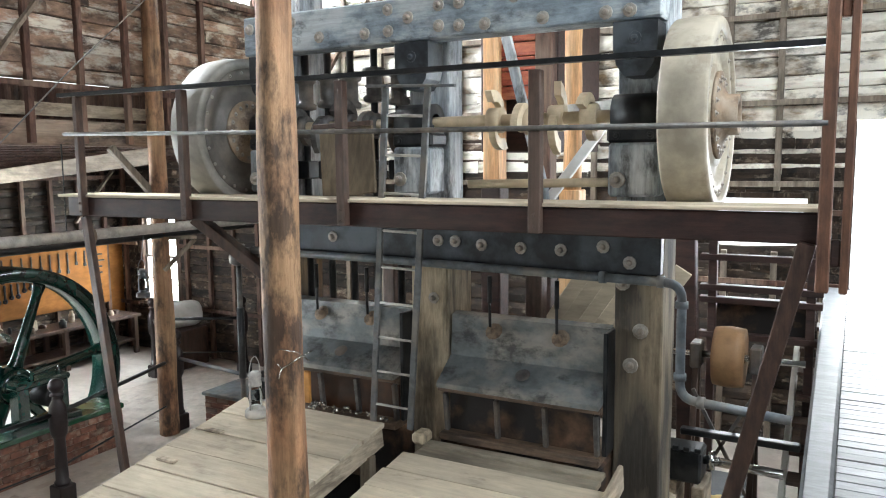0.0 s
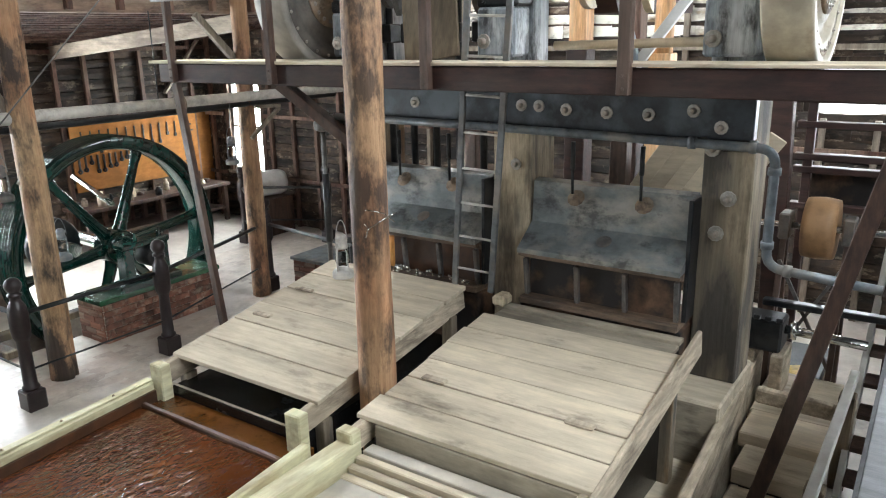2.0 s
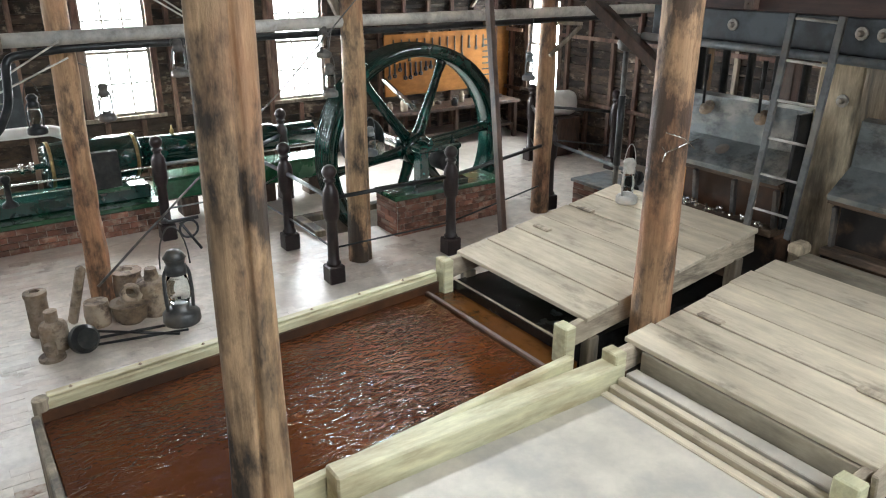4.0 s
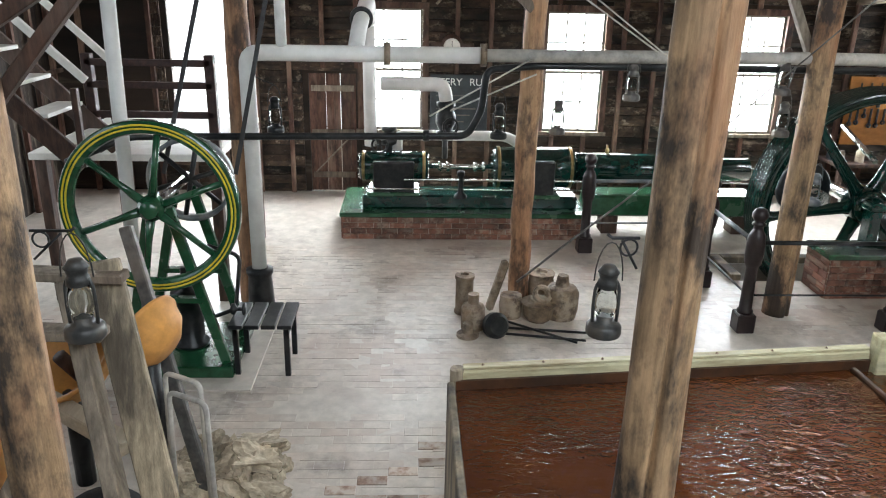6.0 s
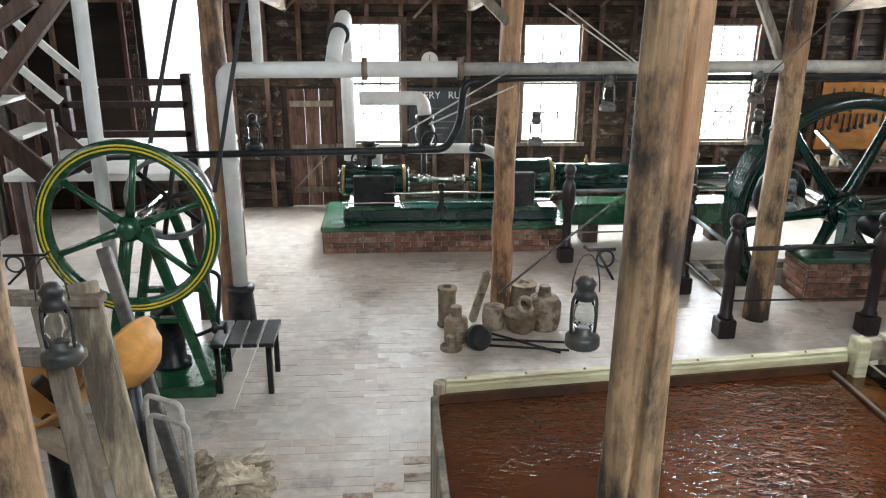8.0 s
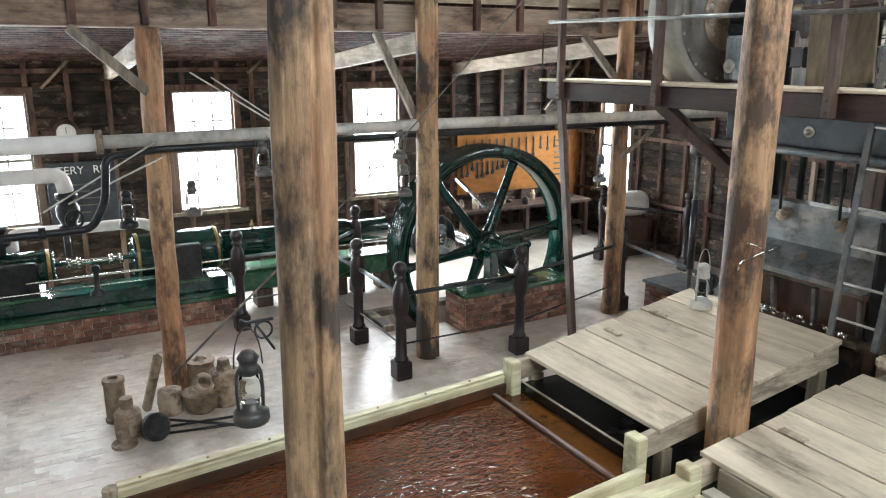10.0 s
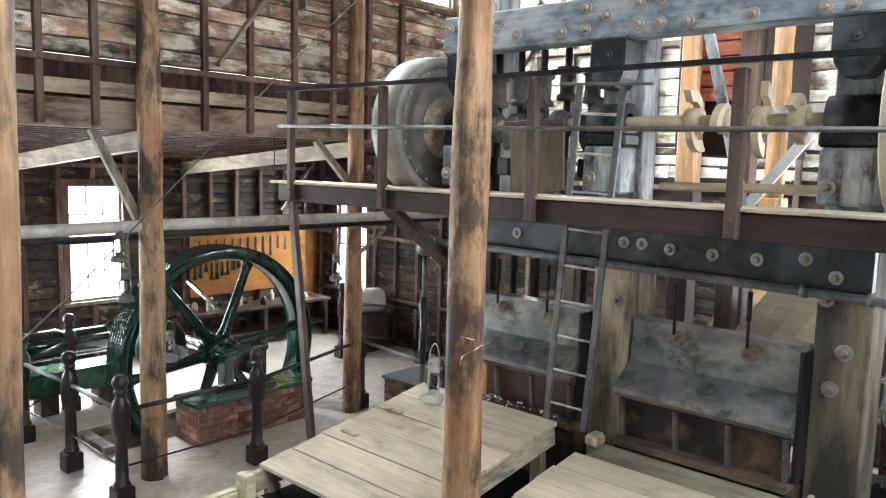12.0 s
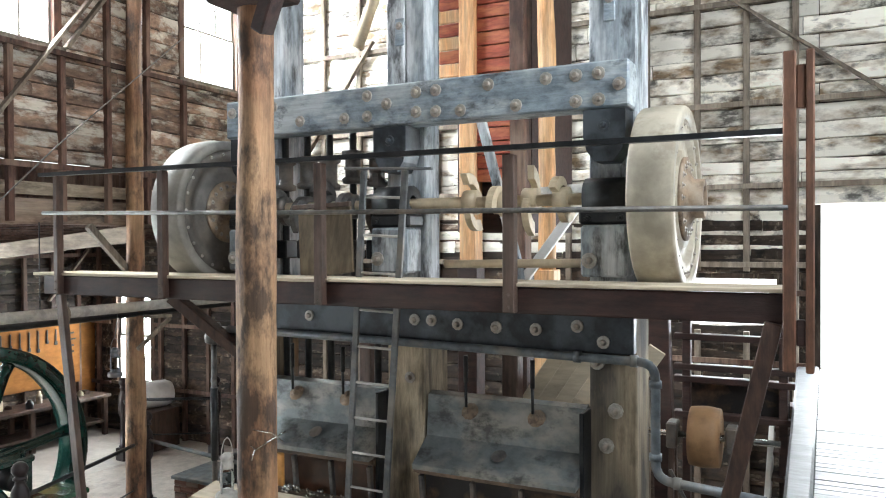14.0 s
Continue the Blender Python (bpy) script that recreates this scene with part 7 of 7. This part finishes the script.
for i in range(5):
    bm = B(); box(bm, (WX + 0.146, 0.12, 1.28 + 0.11 * i), (WX + 0.148, 0.6 + 0.3 * ((i * 7) % 3) / 3, 1.3 + 0.11 * i)); part("text_bar", bm, GREYIRON, sg)

# ---- landing and stair by the south end ----
ld = thing("stair_landing", "timber landing with railing and a stair climbing away", "landing")
bm = B(); box(bm, (-10.6, -4.4, 1.66), (-8.2, -2.4, 1.74), 0.01); part("deck", bm, WHITE, ld)
for x, y in ((-8.3, -2.45), (-8.3, -4.3), (-10.5, -2.45), (-10.5, -4.3)):
    bm = B(); box(bm, (x - 0.06, y - 0.06, 0), (x + 0.06, y + 0.06, 1.659), 0.006); part("leg", bm, BROWNPOST, ld)
for z in (2.66, 2.43, 2.12):
    bm = B(); box(bm, (-8.3, -3.7, z), (-8.24, -2.4, z + 0.07), 0.006); part("rail", bm, DARKWOOD, ld)
for y in (-2.42, -3.68):
    bm = B(); box(bm, (-8.34, y - 0.05, 1.741), (-8.24, y + 0.05, 2.78), 0.006); part("rail_post", bm, DARKWOOD, ld)
st = thing("stair", "open timber stair with pale treads and handrails", "stair")
for x in (-8.25, -7.35):
    bm = B(); beam(bm, (x, -3.45, 1.8), (x, -6.0, 4.35), 0.05, 0.2, (0, 0, 1), 0.006); part("stringer", bm, BROWNPOST, st)
    bm = B(); beam(bm, (x, -3.33, 2.62), (x, -6.0, 5.2), 0.05, 0.07, (0, 0, 1), 0.006); part("handrail", bm, WHITE, st)
    for i in range(3):
        t = i / 2.2
        p = Vector((x, -3.45, 1.8)).lerp(Vector((x, -6.0, 4.35)), t)
        bm = B(); box(bm, (x - 0.03, p.y - 0.03, p.z), (x + 0.03, p.y + 0.03, p.z + 0.75), 0.004); part("baluster", bm, BROWNPOST, st)
for i in range(9):
    t = (i + 0.5) / 9
    p = Vector((0, -3.45, 1.85)).lerp(Vector((0, -6.0, 4.4)), t)
    bm = B(); box(bm, (-8.2, p.y - 0.13, p.z - 0.02), (-7.4, p.y + 0.13, p.z + 0.02), 0.004); part("tread", bm, WHITE, st)
for x in (-8.25, -7.35):
    bm = B(); box(bm, (x - 0.05, -5.6, 0), (x + 0.05, -5.5, 3.85), 0.006); part("support", bm, BROWNPOST, st)

# ---- timber frame and pans beside the post ----
pf = thing("pan_frame", "rough grey timber frame holding the old pan mill", "frame")
for a, b, w, h, m in (((-4.3, -3.6, 1.94), (-4.2, -1.95, 1.92), 0.06, 0.13, STUD_GREY), ((-4.0, -3.6, 1.7), (-3.95, -2.0, 1.68), 0.06, 0.14, STUD_GREY), ((-4.15, -3.0, 1.7), (-3.85, -2.62, 0.0), 0.12, 0.12, STUD_GREY),
                      ((-4.6, -3.3, 1.9), (-4.5, -3.05, 0.0), 0.13, 0.12, BROWNPOST), ((-4.25, -2.1, 2.0), (-3.95, -1.75, 0.0), 0.22, 0.05, PALECOL), ((-4.2, -2.28, 1.9), (-3.85, -1.98, 0.0), 0.1, 0.14, STUD_GREY),
                      ((-5.0, -3.3, 0.9), (-4.3, -2.1, 0.7), 0.1, 0.14, GREYWOOD), ((-5.2, -2.3, 1.9), (-4.7, -1.75, 0.0), 0.09, 0.07, GREYIRON)):
    bm = B(); beam(bm, a, b, w, h, (1, 0, 0), 0.01); part("timber", bm, m, pf)
for cx, cy, cz, r, tl in ((-4.75, -2.08, 1.3, 0.27, (-0.35, -0.85, 0.5)), (-4.9, -2.7, 0.98, 0.32, (0.4, -0.3, 0.8)), (-3.9, -3.1, 0.8, 0.46, (0.2, -0.3, 0.9))):
    pn = thing("iron_pan", "tilted orange-painted iron grinding pan", "pan", "iron pans")
    bm = B(); lathe(bm, [(0.0, -r * 0.75), (r * 0.5, -r * 0.68), (r * 0.85, -r * 0.38), (r, 0.0), (r * 1.05, 0.0), (r * 1.05, 0.03), (r * 0.97, 0.03), (r * 0.82, -r * 0.34), (r * 0.48, -r * 0.6), (0, -r * 0.66)], (cx, cy, cz), tl, 32); part("bowl", bm, COPPER, pn)
    bm = B(); lathe(bm, [(0, -r * 0.7), (0.05, -r * 0.7), (0.05, 0.1), (0, 0.1)], (cx, cy, cz), tl, 12); part("spindle", bm, BROWNPOST, pn)
    bm = B(); tube(bm, [(cx, cy, cz - r * 0.7), (cx, cy, 0)], 0.07, 12); part("pedestal", bm, BLACKIRON, pn)
wf = thing("hoop_rack", "bent pale iron hoops on the old pan mill", "frame")
for dx, dy in ((0, 0), (0.25, 0.1)):
    bm = B(); tube(bm, bend([(-4.7 + dx, -2.0 + dy, 0.0), (-4.65 + dx, -1.95 + dy, 1.05), (-4.5 + dx, -1.68 + dy, 1.05), (-4.45 + dx, -1.66 + dy, 0.0)], 0.06), 0.018, 8); part("hoop", bm, PIPE_GREY, wf)
bm = B(); lathe(bm, [(0.16, -0.05), (0.28, -0.05), (0.3, 0), (0.28, 0.05), (0.16, 0.05)], (-4.0, -2.2, 0.3), (0.4, 0.2, 0.9), 28, closed=True)
tagged(part("old_tyre", bm, RUBBER), "black rubber ring lying by the pan mill", "tyre")
RUBBLE = mat("tan_broken_concrete", (0.42, 0.355, 0.26), 0.9, var=0.3, scale=14, col2=(0.24, 0.19, 0.135), mix2=0.7, scale2=5, objs=0.2, bump=0.5)
random.seed(9)
for i in range(16):
    bm = B()
    box(bm, (-1, -1, -1), (1, 1, 1))
    bmesh.ops.subdivide_edges(bm, edges=list(bm.edges), cuts=7, use_grid_fill=True)
    sx, sy, sz = random.uniform(0.08, 0.17), random.uniform(0.08, 0.2), random.uniform(0.05, 0.1)
    spin = Matrix.Rotation(random.uniform(0, 3), 3, "Z") @ Matrix.Rotation(random.uniform(-0.4, 0.4), 3, "X")
    for v in bm.verts:
        c = v.co * (1 + 0.5 * noise.noise(v.co * 1.1 + Vector((i * 4.1, 0, 0))) + 0.22 * noise.noise(v.co * 3.3 + Vector((i * 4.1, 3, 0))))
        v.co = spin @ Vector((c.x * sx, c.y * sy, c.z * sz))
    tagged(part("concrete_lump", bm, RUBBLE, at=Matrix.Translation((-5.15 + 0.2 * (i % 4) + random.uniform(-0.1, 0.1), -2.0 + 0.115 * (i // 2) * 0.8, sz * (0.7 if i < 10 else 1.9)))), "pale broken concrete lump on the floor", "rubble", "rubble pile")
for a, b in (((-3.3, -2.06, 3.02), (-3.3, -1.1, 4.12)), ((-3.33, -2.06, 3.34), (-3.33, -1.7, 3.56))):
    bm = B(); beam(bm, a, b, 0.06, 0.055, (1, 0, 0), 0.005)
    tagged(part("post_brace", bm, BROWNPOST), "dark timber brace at the log post", "brace", "post braces")
bm = B(); box(bm, (-3.42, 3.5, 5.2), (-2.9, 3.82, 5.36), 0.02); beam(bm, (-3.0, 3.55, 4.98), (-2.86, 3.5, 5.2), 0.1, 0.12, (0, 1, 0), 0.01)
tagged(part("log_bolster", bm, DARKWOOD), "dark timber bolster fixed on the log post", "bolster")

# ---- slab boards of the walls ----
def slab_meshes(material, n=6):
    out = []
    for k in range(n):
        bm = B()
        N = 16
        rows = []
        for i in range(N + 1):
            u = i / N
            e0 = 0.07 * noise.noise(Vector((u * 5, k * 3.1, 0))) + 0.04 * noise.noise(Vector((u * 17, k * 3.1, 5)))
            e1 = 0.10 * noise.noise(Vector((u * 5, k * 3.1, 9))) + 0.05 * noise.noise(Vector((u * 17, k * 3.1, 3)))
            d = 0.15 * noise.noise(Vector((u * 3, k, 7)))
            rows.append([bm.verts.new(p) for p in ((u, 0, 0.02 + e0), (u, 0.75 + d, 0.06 + e0), (u, 1.0 + d, 0.5), (u, 0.6 + d, 0.97 + e1), (u, 0, 1.0 + e1))])
        for a, b in zip(rows, rows[1:]):
            for j in range(4):
                bm.faces.new((a[j], b[j], b[j + 1], a[j + 1]))
        bm.faces.new(rows[0])
        bm.faces.new(rows[-1][::-1])
        bmesh.ops.recalc_face_normals(bm, faces=bm.faces)
        me = bpy.data.meshes.new("slab_board")
        bm.to_mesh(me)
        bm.free()
        me.materials.append(material)
        out.append(me)
    return out


def slab_wall(parent, axis, plane, inward, a0, a1, z0, z1, openings, h, meshes, thick=0.055, lens=(2.2, 3.6)):
    z = z0
    while z < z1 - 0.02:
        hh = min(h * random.uniform(0.8, 1.2), z1 - z)
        x = a0
        stops = sorted((o[0] - 0.09, o[1] + 0.09) for o in openings if o[2] - 0.06 < z + hh * 0.5 < o[3] + 0.09)
        spans = []
        for p, q in stops + [(a1, a1)]:
            if p - x > 0.05:
                spans.append((x, p))
            x = max(x, q)
        for p, q in spans:
            while q - p > 0.04:
                L = min(random.uniform(*lens), q - p)
                if q - p - L < 0.5:
                    L = q - p
                base = Matrix.Translation((plane, p, z) if axis == "x" else (p, plane, z))
                t = thick * random.uniform(0.6, 1.1)
                m = Matrix(((0, inward, 0, 0), (1, 0, 0, 0), (0, 0, 1, 0), (0, 0, 0, 1))) if axis == "x" else Matrix(((1, 0, 0, 0), (0, inward, 0, 0), (0, 0, 1, 0), (0, 0, 0, 1)))
                piece("slab_board", random.choice(meshes), parent, base @ m @ Matrix.Diagonal((L - 0.01, t, hh, 1)))
                p += L
        z += hh


random.seed(21)
dark = slab_meshes(SLAB)
upper = slab_meshes(SLAB_UP)
pale = slab_meshes(SLAB_PALE)
slab_wall(wall_west, "x", WX + 0.002, 1, -4.6, NY, 0, AISLE_Z, W_OPEN, 0.17, dark)
slab_wall(wall_upper, "x", UX + 0.002, 1, 1.0, NY, 4.7, 8.6, U_OPEN, 0.19, upper)
# north boards: pale set above 3.5 m, dark set below
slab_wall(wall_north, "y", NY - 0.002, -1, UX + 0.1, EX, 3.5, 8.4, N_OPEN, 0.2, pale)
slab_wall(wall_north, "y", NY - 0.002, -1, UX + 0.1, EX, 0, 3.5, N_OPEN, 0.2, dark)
slab_wall(wall_north, "y", NY - 0.002, -1, WX, UX - 0.1, 0, AISLE_Z, N_OPEN, 0.17, dark, lens=(1.5, 2.6))

# ---- floor bricks ----
bl, bw = 0.232, 0.113
pm = []
for i in range(4):
    bm = B(); box(bm, (0.0015, 0.0015, -0.0115), (bl - 0.0015, bw - 0.0015, 0.0), 0.0015)
    for v in bm.verts:
        v.co.z += 0.0015 * noise.noise(v.co * 20 + Vector((i, 0, 0)))
    me = bpy.data.meshes.new("floor_brick")
    bm.to_mesh(me)
    bm.free()
    me.materials.append(PAVER)
    pm.append(me)
verts, faces, count = [], [], 0
for r in range(int((9.9 - 0.2) / bw)):
    xr = -10.45 + r * bw
    if xr > -3.6:
        break
    for c in range(-20, 46):
        y = c * bl + (bl / 2 if r % 2 else 0)
        if not (-4.4 < y < 9.9) or (xr < -8.3 and 3.6 < y < 7.2) or (xr < -10.3 and y < 2.6):
            continue
        if noise.noise(Vector((xr * 0.9, y * 0.9, 3))) > 0.25:
            continue
        zz = random.uniform(-0.0025, 0.0015)
        near = -6.2 < xr < -5.3 and -1.7 < y < 1.9
        if near and count < 300:
            piece("floor_brick", pm[count % 4], floor, Matrix.Translation((xr + bw, y, zz)) @ Matrix.Rotation(math.pi / 2, 4, "Z"))
            count += 1
        else:
            k = len(verts)
            t = [random.uniform(-0.0015, 0.0015) for _ in range(4)]
            verts += [(xr + 0.0015, y + 0.0015, zz + t[0]), (xr + bw - 0.0015, y + 0.0015, zz + t[1]), (xr + bw - 0.0015, y + bl - 0.0015, zz + t[2]), (xr + 0.0015, y + bl - 0.0015, zz + t[3])]
            verts += [(p[0], p[1], -0.011) for p in verts[k:k + 4]]
            faces += [(k, k + 1, k + 2, k + 3), (k, k + 4, k + 5, k + 1), (k + 1, k + 5, k + 6, k + 2), (k + 2, k + 6, k + 7, k + 3), (k + 3, k + 7, k + 4, k)]
me = bpy.data.meshes.new("floor_bricks")
me.from_pydata(verts, [], faces)
me.materials.append(PAVER)
ob = new("floor_bricks", me)
ob.parent = floor
ob["kind"] = "stuff"

# exposed red bricks where the dusty surface has worn away
bm = B(); box(bm, (0.003, 0.003, -0.01), (bl - 0.003, bw - 0.003, 0.002), 0.003)
red = bpy.data.meshes.new("worn_brick")
bm.to_mesh(red)
bm.free()
red.materials.append(mat("worn_red_brick", (0.30, 0.19, 0.14), 0.85, var=0.3, scale=14, col2=(0.45, 0.39, 0.33), mix2=0.9, scale2=7, objs=0.35, bump=0.2, edge=0.48))
random.seed(31)
for i in range(13):
    x, y = -4.6 + bw * round(random.gauss(0, 2.2)), -0.7 + bl * round(random.gauss(0, 1.1))
    piece("worn_brick", red, floor, Matrix.Translation((x, y, 0.001 + 0.0002 * i)) @ Matrix.Rotation(math.pi / 2, 4, "Z"))
